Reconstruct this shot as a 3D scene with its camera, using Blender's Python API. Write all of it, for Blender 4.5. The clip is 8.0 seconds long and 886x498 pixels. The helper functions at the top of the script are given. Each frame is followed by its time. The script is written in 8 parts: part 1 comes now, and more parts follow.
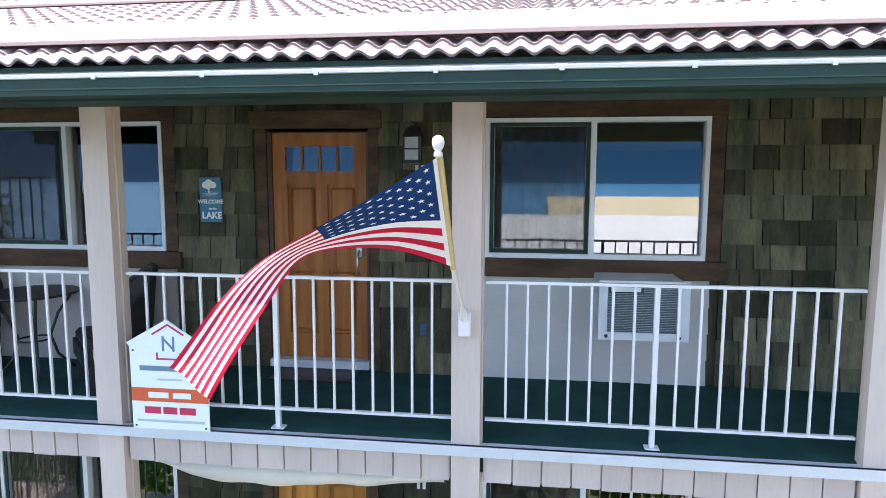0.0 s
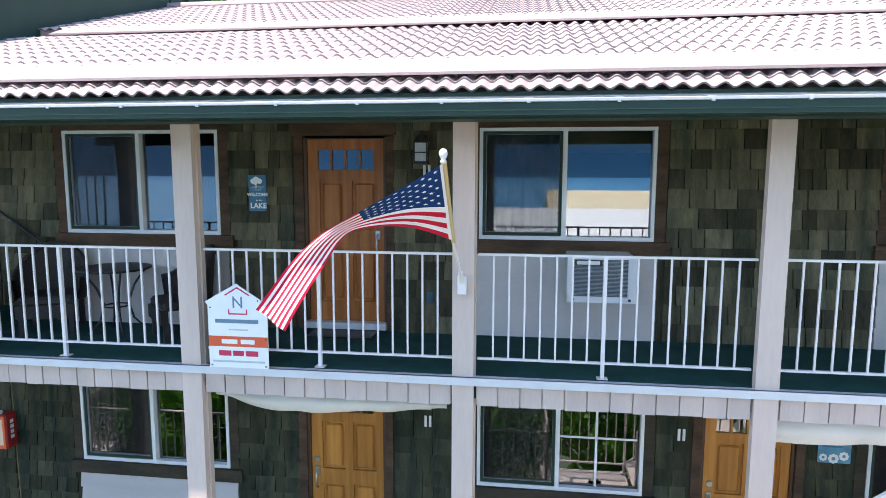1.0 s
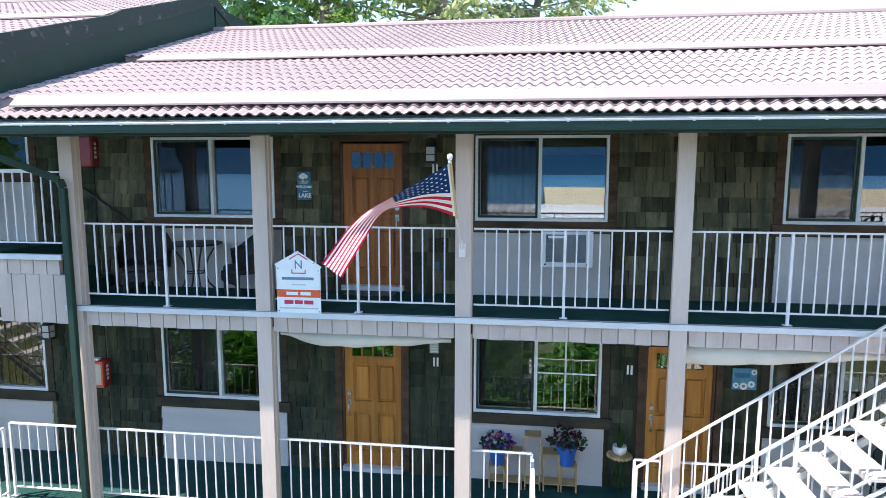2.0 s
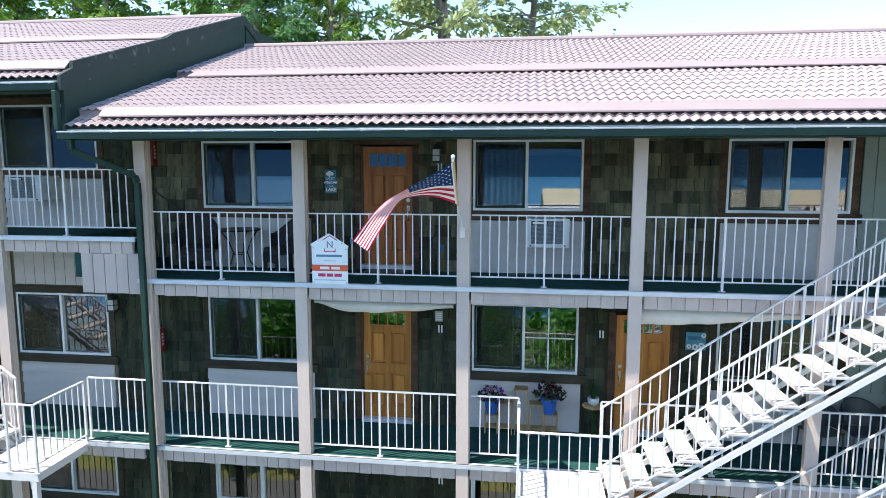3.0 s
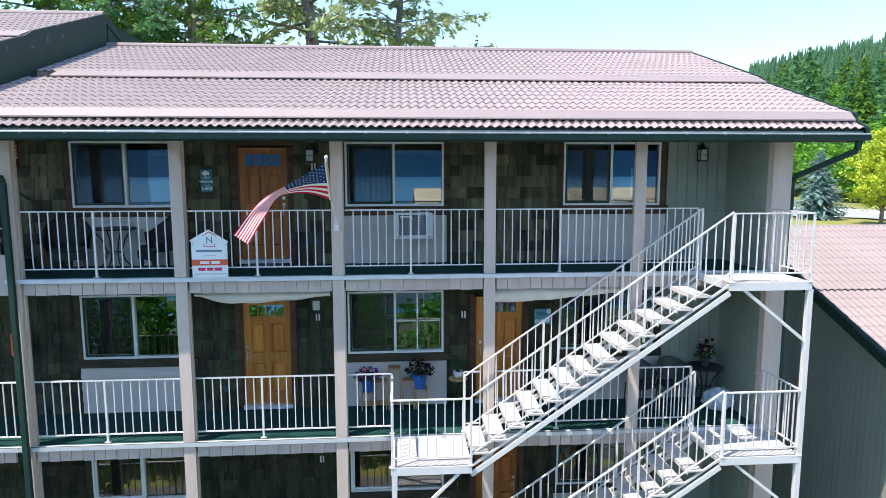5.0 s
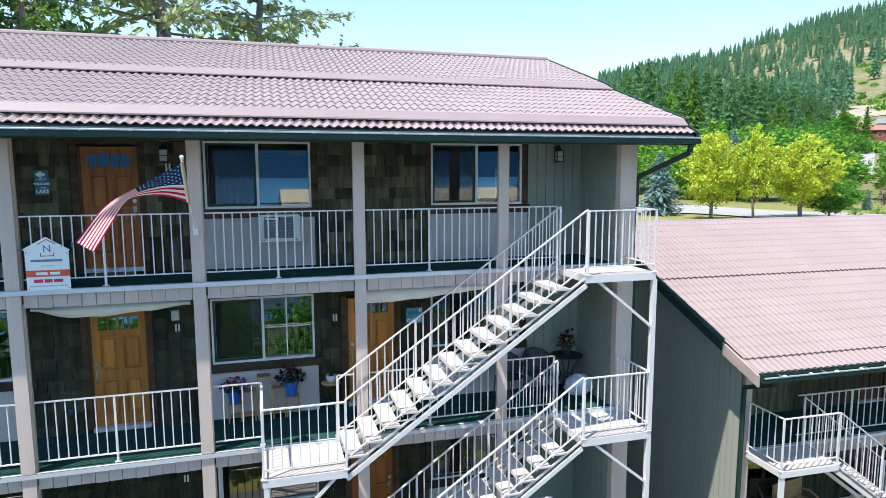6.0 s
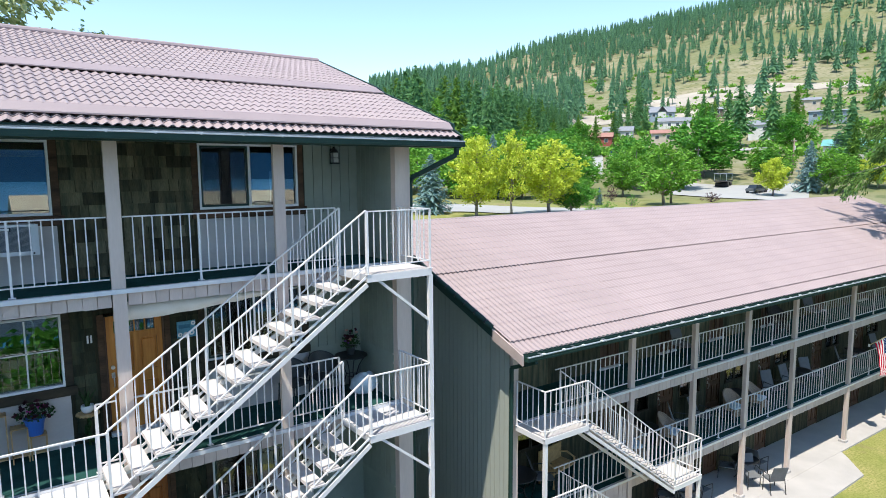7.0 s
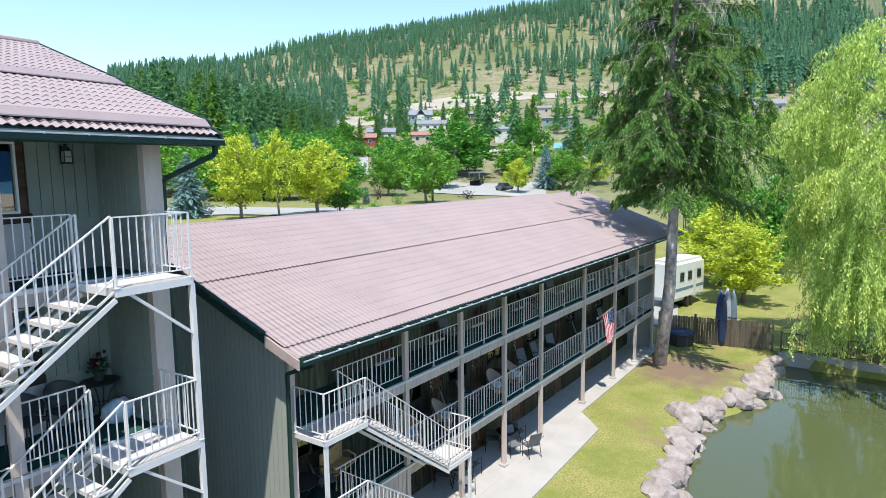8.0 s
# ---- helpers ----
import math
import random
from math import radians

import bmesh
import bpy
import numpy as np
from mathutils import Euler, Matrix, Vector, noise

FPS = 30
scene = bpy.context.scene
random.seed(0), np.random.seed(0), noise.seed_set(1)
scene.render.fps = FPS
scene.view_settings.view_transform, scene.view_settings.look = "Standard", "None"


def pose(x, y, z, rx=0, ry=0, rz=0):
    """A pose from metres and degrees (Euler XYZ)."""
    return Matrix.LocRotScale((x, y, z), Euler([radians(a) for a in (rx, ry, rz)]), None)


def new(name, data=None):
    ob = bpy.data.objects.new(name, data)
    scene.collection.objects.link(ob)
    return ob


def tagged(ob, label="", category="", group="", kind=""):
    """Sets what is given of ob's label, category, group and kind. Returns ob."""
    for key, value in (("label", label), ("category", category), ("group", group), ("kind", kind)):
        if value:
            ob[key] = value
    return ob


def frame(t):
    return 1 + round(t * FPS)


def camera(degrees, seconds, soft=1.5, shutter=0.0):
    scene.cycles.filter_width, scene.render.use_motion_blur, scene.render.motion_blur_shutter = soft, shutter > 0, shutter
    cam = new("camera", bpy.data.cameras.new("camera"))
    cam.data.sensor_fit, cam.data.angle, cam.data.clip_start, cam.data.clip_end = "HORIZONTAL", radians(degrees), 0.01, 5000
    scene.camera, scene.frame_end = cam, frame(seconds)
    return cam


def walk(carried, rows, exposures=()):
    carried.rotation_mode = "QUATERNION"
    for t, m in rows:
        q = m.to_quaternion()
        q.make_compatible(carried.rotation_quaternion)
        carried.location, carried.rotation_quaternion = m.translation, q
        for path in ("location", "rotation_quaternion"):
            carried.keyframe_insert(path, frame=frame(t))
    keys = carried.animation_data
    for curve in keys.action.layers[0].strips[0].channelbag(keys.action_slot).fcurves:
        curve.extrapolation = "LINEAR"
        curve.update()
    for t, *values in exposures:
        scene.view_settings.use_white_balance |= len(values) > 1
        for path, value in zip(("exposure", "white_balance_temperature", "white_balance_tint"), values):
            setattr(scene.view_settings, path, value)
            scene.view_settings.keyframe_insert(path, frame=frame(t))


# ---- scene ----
cam = camera(70.47, 8.0, 0.8)
ROWS = [
    (0.0, 0.103, 0.128, 12.879, 83.54, -0.16, 7.50),
    (0.5, 0.153, -0.274, 12.882, 83.61, -0.27, 7.53),
    (1.0, 0.258, -1.212, 12.915, 83.01, -0.13, 7.54),
    (1.5, 0.366, -2.298, 12.932, 82.73, -0.07, 7.48),
    (3.0, 0.636, -5.111, 12.853, 82.96, -0.10, 7.46),
    (3.5, 0.710, -5.917, 12.855, 82.90, -0.08, 7.53),
    (4.0, 0.717, -6.212, 12.835, 82.98, -0.08, 5.71),
    (4.5, 0.718, -6.190, 12.831, 82.99, -0.01, 0.84),
    (6.0, 0.737, -6.170, 12.829, 83.03, 0.16, -15.97),
    (6.5, 0.738, -6.160, 12.825, 83.07, 0.20, -25.02),
    (7.0, 0.737, -6.162, 12.825, 83.09, 0.39, -36.07),
    (7.5, 0.778, -6.104, 12.823, 82.99, 0.53, -46.95),
    (8.0, 0.786, -6.109, 12.823, 82.90, 0.66, -56.98),
]
EXPOSURE = ((0.0, 2.2, 7350, 17), (1.5, 1.92, 7000, 14), (3.5, 1.52, 6600, 8), (6.0, 1.21, 6600, 8), (8.0, 1.03, 6400, 7))
walk(cam, [(t, pose(*place)) for t, *place in ROWS], EXPOSURE)

# ---- light ----
SUN_WAY = Vector((0.38, 0.222, -1.0)).normalized()      # the way the sunlight travels
world = bpy.data.worlds.new("sky")
scene.world = world
world.use_nodes = True
wn = world.node_tree.nodes
sky = wn.new("ShaderNodeTexSky")
sky.sky_type, sky.sun_disc = "NISHITA", False
sky.sun_elevation = math.asin(-SUN_WAY.z)
sky.sun_rotation = math.atan2(-SUN_WAY.x, -SUN_WAY.y)
sky.air_density, sky.dust_density, sky.ozone_density = 1.0, 0.05, 2.4
world.node_tree.links.new(sky.outputs[0], wn["Background"].inputs[0])
wn["Background"].inputs[1].default_value = 0.135
sun = new("sun", bpy.data.lights.new("sun", "SUN"))
sun.data.energy, sun.data.angle, sun.data.color = 3.15, radians(0.5), (1.0, 0.94, 0.865)
sun.matrix_world = Matrix.Translation((0, 0, 60)) @ SUN_WAY.to_track_quat("-Z", "Y").to_matrix().to_4x4()


# ---- materials ----
def material(name, colour, rough=0.7, vary=0.12, scale=6.0, fine=60.0, bump=0.15, metal=0.0, stretch=(1, 1, 1), per_piece=0.0, second=None, spread=0.5, spec=0.5):
    """A painted, wooden, stone or metal surface: colour varied by a broad and a fine noise, with fine relief."""
    m = bpy.data.materials.new(name)
    m.use_nodes = True
    n, l = m.node_tree.nodes, m.node_tree.links
    b = n["Principled BSDF"]
    b.inputs["Roughness"].default_value, b.inputs["Metallic"].default_value = rough, metal
    b.inputs["Specular IOR Level"].default_value = spec
    co = n.new("ShaderNodeTexCoord")
    mp = n.new("ShaderNodeMapping")
    mp.inputs["Scale"].default_value = stretch
    geo = n.new("ShaderNodeNewGeometry")
    l.new(geo.outputs["Position"], mp.inputs[0])
    broad, grain = n.new("ShaderNodeTexNoise"), n.new("ShaderNodeTexNoise")
    broad.inputs["Scale"].default_value, grain.inputs["Scale"].default_value = scale, fine
    broad.inputs["Detail"].default_value, grain.inputs["Detail"].default_value = 5, 3
    l.new(mp.outputs[0], broad.inputs["Vector"]), l.new(mp.outputs[0], grain.inputs["Vector"])
    mix = n.new("ShaderNodeMix")
    mix.data_type = "RGBA"
    ramp = n.new("ShaderNodeMapRange")
    ramp.inputs["From Min"].default_value, ramp.inputs["From Max"].default_value = spread - 0.2, spread + 0.2
    l.new(broad.outputs[0], ramp.inputs[0]), l.new(ramp.outputs[0], mix.inputs["Factor"])
    c = Vector(colour)
    lo, hi = (c * (1 - vary), c * (1 + vary)) if second is None else (c, Vector(second))
    mix.inputs["A"].default_value, mix.inputs["B"].default_value = (*lo, 1), (*hi, 1)
    hsv = n.new("ShaderNodeHueSaturation")
    l.new(mix.outputs["Result"], hsv.inputs["Color"])
    val = n.new("ShaderNodeMath")
    val.operation = "MULTIPLY_ADD"
    l.new(grain.outputs[0], val.inputs[0])
    val.inputs[1].default_value, val.inputs[2].default_value = vary * 2.0, 1 - vary
    out = val.outputs[0]
    if per_piece:
        info = n.new("ShaderNodeObjectInfo")
        add = n.new("ShaderNodeMath")
        add.operation = "MULTIPLY_ADD"
        l.new(info.outputs["Random"], add.inputs[0])
        add.inputs[1].default_value, add.inputs[2].default_value = per_piece * 2, 1 - per_piece
        isl = n.new("ShaderNodeMath")
        isl.operation = "MULTIPLY_ADD"
        l.new(geo.outputs["Random Per Island"], isl.inputs[0])
        isl.inputs[1].default_value, isl.inputs[2].default_value = per_piece * 1.4, 1 - per_piece * 0.7
        both = n.new("ShaderNodeMath")
        both.operation = "MULTIPLY"
        l.new(add.outputs[0], both.inputs[0]), l.new(isl.outputs[0], both.inputs[1])
        mul = n.new("ShaderNodeMath")
        mul.operation = "MULTIPLY"
        l.new(out, mul.inputs[0]), l.new(both.outputs[0], mul.inputs[1])
        out = mul.outputs[0]
    l.new(out, hsv.inputs["Value"])
    l.new(hsv.outputs[0], b.inputs["Base Color"])
    if bump:
        bp = n.new("ShaderNodeBump")
        bp.inputs["Strength"].default_value, bp.inputs["Distance"].default_value = bump, 0.01
        l.new(grain.outputs[0], bp.inputs["Height"]), l.new(bp.outputs[0], b.inputs["Normal"])
    return m


def glass_material(name, ior=2.8, tint=(0.75, 0.85, 0.85)):
    m = bpy.data.materials.new(name)
    m.use_nodes = True
    n, l = m.node_tree.nodes, m.node_tree.links
    n.remove(n["Principled BSDF"])
    clear, gloss, mix, fr = n.new("ShaderNodeBsdfTransparent"), n.new("ShaderNodeBsdfGlossy"), n.new("ShaderNodeMixShader"), n.new("ShaderNodeFresnel")
    clear.inputs[0].default_value = (*tint, 1)
    gloss.inputs["Roughness"].default_value = 0.0
    fr.inputs["IOR"].default_value = ior
    l.new(fr.outputs[0], mix.inputs[0]), l.new(clear.outputs[0], mix.inputs[1]), l.new(gloss.outputs[0], mix.inputs[2])
    l.new(mix.outputs[0], n["Material Output"].inputs[0])
    return m


def leaf_material(name, colour, second, through_light=0.35):
    m = bpy.data.materials.new(name)
    m.use_nodes = True
    n, l = m.node_tree.nodes, m.node_tree.links
    b = n["Principled BSDF"]
    b.inputs["Roughness"].default_value = 0.6
    b.inputs["Specular IOR Level"].default_value = 0.25
    geo, mix, ramp = n.new("ShaderNodeNewGeometry"), n.new("ShaderNodeMix"), n.new("ShaderNodeTexNoise")
    mix.data_type = "RGBA"
    ramp.inputs["Scale"].default_value = 0.9
    l.new(geo.outputs["Position"], ramp.inputs["Vector"])
    add = n.new("ShaderNodeMath")
    add.operation = "MULTIPLY_ADD"
    l.new(geo.outputs["Random Per Island"], add.inputs[0])
    add.inputs[1].default_value = 0.7
    l.new(ramp.outputs[0], add.inputs[2])
    sub = n.new("ShaderNodeMath")
    sub.operation = "SUBTRACT"
    l.new(add.outputs[0], sub.inputs[0])
    sub.inputs[1].default_value = 0.35
    l.new(sub.outputs[0], mix.inputs["Factor"])
    mix.inputs["A"].default_value, mix.inputs["B"].default_value = (*colour, 1), (*second, 1)
    l.new(mix.outputs["Result"], b.inputs["Base Color"])
    tr, ms = n.new("ShaderNodeBsdfTranslucent"), n.new("ShaderNodeMixShader")
    ms.inputs[0].default_value = through_light
    l.new(mix.outputs["Result"], tr.inputs[0])
    l.new(b.outputs[0], ms.inputs[1]), l.new(tr.outputs[0], ms.inputs[2]), l.new(ms.outputs[0], n["Material Output"].inputs[0])
    return m


M_ROOF = material("roof_paint", (0.355, 0.283, 0.272), rough=0.45, vary=0.06, scale=1.2, fine=90, bump=0.06)
M_BAND = material("flashing_paint", (0.30, 0.238, 0.238), rough=0.6, vary=0.05, scale=2, fine=40, bump=0.03)
M_ROOF2 = material("roof_paint_worn", (0.325, 0.252, 0.242), rough=0.5, vary=0.06, scale=0.8, fine=40, bump=0.05)
M_TILEDGE = material("tile_riser_dark", (0.17, 0.14, 0.145), rough=0.7, vary=0.2, scale=6, fine=60, bump=0.1)
M_GREEN = material("dark_green_paint", (0.014, 0.042, 0.032), spec=0.3, rough=0.6, vary=0.12, scale=3, bump=0.08)
M_GUTTER_LIP = material("gutter_lip", (0.42, 0.45, 0.47), rough=0.35, vary=0.08, metal=0.3, bump=0.03)
M_POST = material("post_paint", (0.555, 0.455, 0.395), rough=0.7, vary=0.09, scale=3, fine=40, bump=0.12, stretch=(1, 1, 0.15))
M_FASCIA = material("fascia_paint", (0.485, 0.405, 0.36), rough=0.75, vary=0.08, scale=4, fine=50, bump=0.2, stretch=(1, 1, 0.2), per_piece=0.05)
M_SIDING = material("siding_paint", (0.52, 0.49, 0.455), rough=0.7, vary=0.06, scale=3, fine=60, bump=0.1, stretch=(0.2, 0.2, 1))
M_WALLGREY = material("end_wall_paint", (0.34, 0.36, 0.31), rough=0.75, vary=0.07, scale=1.5, fine=40, bump=0.15, stretch=(1, 1, 0.15), spec=0.2)
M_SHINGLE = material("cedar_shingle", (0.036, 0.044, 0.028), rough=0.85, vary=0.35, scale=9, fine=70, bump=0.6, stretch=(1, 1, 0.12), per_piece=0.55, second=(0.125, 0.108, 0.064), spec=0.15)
# darker, greener version of the shingle colour, for lower storeys and the wing
M_SHINGLE_DARK = material("dark_cedar_shingle", (0.015, 0.024, 0.017), rough=0.85, vary=0.3, scale=9, fine=70, bump=0.6, stretch=(1, 1, 0.12), per_piece=0.5, second=(0.062, 0.06, 0.034), spec=0.15)
M_DARKTRIM = material("dark_rough_trim", (0.032, 0.030, 0.022), rough=0.8, vary=0.3, scale=6, fine=45, bump=0.4, stretch=(0.3, 1, 1), second=(0.07, 0.055, 0.035), spec=0.2)
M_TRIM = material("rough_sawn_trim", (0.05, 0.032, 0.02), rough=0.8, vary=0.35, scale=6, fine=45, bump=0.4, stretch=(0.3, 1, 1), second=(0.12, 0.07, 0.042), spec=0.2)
M_DOOR = material("stained_fir_door", (0.40, 0.145, 0.038), rough=0.42, vary=0.2, scale=3, fine=28, bump=0.08, stretch=(6, 1, 0.4), second=(0.26, 0.085, 0.02), per_piece=0.14, spec=0.25)
M_WHITE = material("white_steel_paint", (0.71, 0.68, 0.66), rough=0.4, vary=0.03, scale=5, bump=0.03)
M_VINYL = material("white_vinyl", (0.72, 0.73, 0.72), rough=0.35, vary=0.02, scale=5, bump=0.0)
M_TRED = material("stair_tread_paint", (0.57, 0.525, 0.50), rough=0.6, vary=0.07, scale=4, fine=90, bump=0.15)
M_CARPET = material("outdoor_carpet", (0.021, 0.072, 0.063), rough=0.95, vary=0.2, scale=4, fine=180, bump=0.5, spec=0.1)
M_EDGE = material("deck_edge_metal", (0.62, 0.64, 0.66), rough=0.35, vary=0.05, scale=4, metal=0.2, bump=0.03)
M_SOFFIT = material("soffit_paint", (0.38, 0.36, 0.32), rough=0.8, vary=0.1, scale=3)
# dark indoor colours: the shade of unlit rooms is put into them
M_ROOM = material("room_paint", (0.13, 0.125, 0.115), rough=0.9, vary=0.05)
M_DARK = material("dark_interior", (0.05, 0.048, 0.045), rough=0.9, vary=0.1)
M_GLASS = glass_material("window_glass")
M_CONCRETE = material("concrete", (0.42, 0.395, 0.37), rough=0.85, vary=0.08, scale=1.2, fine=40, bump=0.12)
M_ROCK = material("boulder", (0.23, 0.19, 0.17), rough=0.85, vary=0.25, scale=1.6, fine=14, bump=1.0, second=(0.42, 0.36, 0.33))
M_BARK = material("bark", (0.25, 0.215, 0.19), rough=0.95, vary=0.35, scale=4, fine=16, bump=1.0, stretch=(1, 1, 0.3))
M_STEEL = material("brushed_steel", (0.55, 0.55, 0.54), rough=0.3, vary=0.05, metal=0.9, bump=0.0)
M_BLACK = material("black_metal", (0.02, 0.02, 0.02), rough=0.45, vary=0.1, bump=0.05)
M_WICKER = material("dark_wicker", (0.025, 0.021, 0.019), rough=0.55, vary=0.3, scale=40, fine=160, bump=0.8)


# ---- helpers for building ----
def box(bm, x0, x1, y0, y1, z0, z1):
    v = [bm.verts.new((x, y, z)) for x in (x0, x1) for y in (y0, y1) for z in (z0, z1)]
    for f in ((0, 1, 3, 2), (4, 6, 7, 5), (0, 4, 5, 1), (2, 3, 7, 6), (0, 2, 6, 4), (1, 5, 7, 3)):
        bm.faces.new([v[i] for i in f])
    return bm


def boxes(*rows):
    bm = bmesh.new()
    for r in rows:
        box(bm, *r)
    return bm


def bar(bm, a, b, w, h=None):
    """A straight square bar from a to b, w wide and h high."""
    a, b, h = Vector(a), Vector(b), h or w
    d = (b - a).normalized()
    side = d.cross(Vector((0, 0, 1)))
    side = side.normalized() if side.length > 1e-4 else Vector((1, 0, 0))
    up = side.cross(d).normalized()
    v = []
    for p in (a, b):
        for s, u in ((-1, -1), (1, -1), (1, 1), (-1, 1)):
            v.append(bm.verts.new(p + side * (s * w / 2) + up * (u * h / 2)))
    for i in range(4):
        j = (i + 1) % 4
        bm.faces.new((v[i], v[j], v[4 + j], v[4 + i]))
    bm.faces.new(v[3::-1]), bm.faces.new(v[4:])
    return bm


def rod(bm, pts, r, seg=8, taper=None):
    """A round rod along points; taper: the end radius."""
    pts = [Vector(p) for p in pts]
    ref = Vector((1, 0, 0)) if abs((pts[-1] - pts[0]).normalized().z) > 0.9 else Vector((0, 0, 1))
    rings = []
    for i, p in enumerate(pts):
        d = (pts[min(i + 1, len(pts) - 1)] - pts[max(i - 1, 0)]).normalized()
        s = d.cross(ref)
        s = s.normalized() if s.length > 1e-3 else Vector((0, 1, 0))
        u = s.cross(d)
        k = r if taper is None else r + (taper - r) * i / max(1, len(pts) - 1)
        rings.append([bm.verts.new(p + (s * math.cos(q) + u * math.sin(q)) * k) for q in (math.tau * j / seg for j in range(seg))])
    for a, b in zip(rings, rings[1:]):
        for j in range(seg):
            bm.faces.new((a[j], a[(j + 1) % seg], b[(j + 1) % seg], b[j]))
    bm.faces.new(rings[0][::-1]), bm.faces.new(rings[-1])
    return bm


def lathe(bm, profile, seg=20, at=(0, 0, 0)):
    """A turned form: profile of (radius, height)."""
    at = Vector(at)
    rings = [[bm.verts.new(at + Vector((r * math.cos(q), r * math.sin(q), z))) for q in (math.tau * j / seg for j in range(seg))] for r, z in profile]
    for a, b in zip(rings, rings[1:]):
        for j in range(seg):
            bm.faces.new((a[j], a[(j + 1) % seg], b[(j + 1) % seg], b[j]))
    bm.faces.new(rings[0][::-1]), bm.faces.new(rings[-1])
    return bm


def mesh_of(name, bm, mat, smooth=False, bevel=0.0):
    if bevel:
        bmesh.ops.bevel(bm, geom=list(bm.edges), offset=bevel, segments=1, affect="EDGES")
    bmesh.ops.recalc_face_normals(bm, faces=bm.faces)
    me = bpy.data.meshes.new(name)
    bm.to_mesh(me)
    bm.free()
    me.materials.append(mat)
    if smooth:
        me.polygons.foreach_set("use_smooth", [True] * len(me.polygons))
    return me


def part(name, bm, mat, parent=None, label="", smooth=False, bevel=0.0, at=None, kind=""):
    ob = new(name, bm if isinstance(bm, bpy.types.Mesh) else mesh_of(name, bm, mat, smooth, bevel))
    if parent is not None:
        ob.parent = parent
    if at is not None:
        ob.location = at
    return tagged(ob, label, "", "", kind)


def thing(name, at, label, category, group="", kind="", turn=0.0):
    ob = new(name)
    ob.empty_display_size = 0.2
    ob.location, ob.rotation_euler = at, (0, 0, radians(turn))
    return tagged(ob, label, category, group, kind)


def structure(name, bm, mat, label, category="", smooth=False, bevel=0.0):
    return tagged(part(name, bm, mat, None, "", smooth, bevel), label, category or name.split("_")[0], "", "structure")


def wall_mesh(x0, x1, z0, z1, y0, y1, holes=()):
    """A wall along x from y0 to y1 thick, with openings (x0, x1, z0, z1) through it."""
    bm = bmesh.new()
    xs = sorted({x0, x1, *[h[0] for h in holes], *[h[1] for h in holes]})
    zs = sorted({z0, z1, *[h[2] for h in holes], *[h[3] for h in holes]})
    for a, b in zip(xs, xs[1:]):
        run = None
        for c, d in zip(zs, zs[1:]):
            mx, mz = (a + b) / 2, (c + d) / 2
            if any(h[0] < mx < h[1] and h[2] < mz < h[3] for h in holes):
                if run:
                    box(bm, a, b, y0, y1, *run)
                run = None
            else:
                run = (run[0], d) if run else (c, d)
        if run:
            box(bm, a, b, y0, y1, *run)
    return bm

# ---- the long building: levels, walls, decks ----
TOP, MID, LOW = 11.14, 8.37, 5.60          # deck levels
GROUND = 2.0
FRONT, WALL, BACK = 4.05, 5.535, 13.6                     # post line, house wall, rear wall
XL, XR = -6.02, 7.38
POSTS = (-5.325, -2.765, -0.26, 2.235, 4.755, 7.17)
WING_X = -13.2                                           # left end of the raised wing
WING_TOP = 11.80

WIN = ((-5.08, -3.18), (-0.24, 1.58), (3.84, 5.71))      # windows of each storey, along x
holes_top = [(*w, 12.20, 13.38) for w in WIN] + [(-2.19, -1.27, TOP + 0.03, 13.28)]
holes_mid = [(-5.08, -3.18, 9.40, 10.60), (-0.24, 1.57, 9.40, 10.60), (3.82, 5.69, 9.40, 10.60), (-2.22, -1.27, MID + 0.03, 10.46), (2.18, 3.12, MID + 0.03, 10.46)]
holes_low = [(-5.08, -3.18, 6.62, 7.83), (-0.24, 1.57, 6.62, 7.83), (3.82, 5.69, 6.62, 7.83), (2.18, 3.06, LOW + 0.03, 7.69)]
structure("wall_top", wall_mesh(XL, XR - 0.35, TOP - 0.2, 13.57, WALL, WALL + 0.15, holes_top), M_SHINGLE, "brown shingled house wall of the top storey", "wall")
structure("wall_mid", wall_mesh(XL, XR - 0.35, MID - 0.2, TOP - 0.22, WALL, WALL + 0.15, holes_mid), M_SHINGLE, "brown shingled house wall of the middle storey", "wall")
structure("wall_low", wall_mesh(XL, XR - 0.35, LOW - 0.2, MID - 0.22, WALL, WALL + 0.15, holes_low), M_SHINGLE, "brown shingled house wall of the lower storey", "wall")
structure("wall_under", wall_mesh(XL, XR - 0.35, GROUND, LOW - 0.22, WALL, WALL + 0.15), M_WALLGREY, "plain grey wall of the bottom storeys", "wall")
structure("wall_rear", wall_mesh(WING_X, XR - 0.35, GROUND, 14.2, BACK - 0.15, BACK), M_WALLGREY, "plain grey rear wall", "wall")
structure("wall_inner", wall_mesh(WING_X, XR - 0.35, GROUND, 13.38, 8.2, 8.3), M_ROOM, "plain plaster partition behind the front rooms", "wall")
holes_wing_top = [(-9.03, -7.10, 12.87, 14.05), (-10.5, -9.6, WING_TOP + 0.03, 13.95)]
holes_wing_mid = [(-8.97, -7.08, 9.38, 10.56), (-10.5, -9.6, MID + 0.03, 10.46)]
holes_wing_low = [(-8.99, -7.10, 6.58, 7.78)]
structure("wall_wing_top", wall_mesh(WING_X, XL, WING_TOP - 0.2, 14.27, WALL, WALL + 0.15, holes_wing_top), M_SHINGLE, "brown shingled top storey wall of the raised wing", "wall")
structure("wall_wing_mid", wall_mesh(WING_X, XL, MID - 0.2, WING_TOP - 0.22, WALL, WALL + 0.15, holes_wing_mid), M_SHINGLE, "brown shingled middle storey wall of the raised wing", "wall")
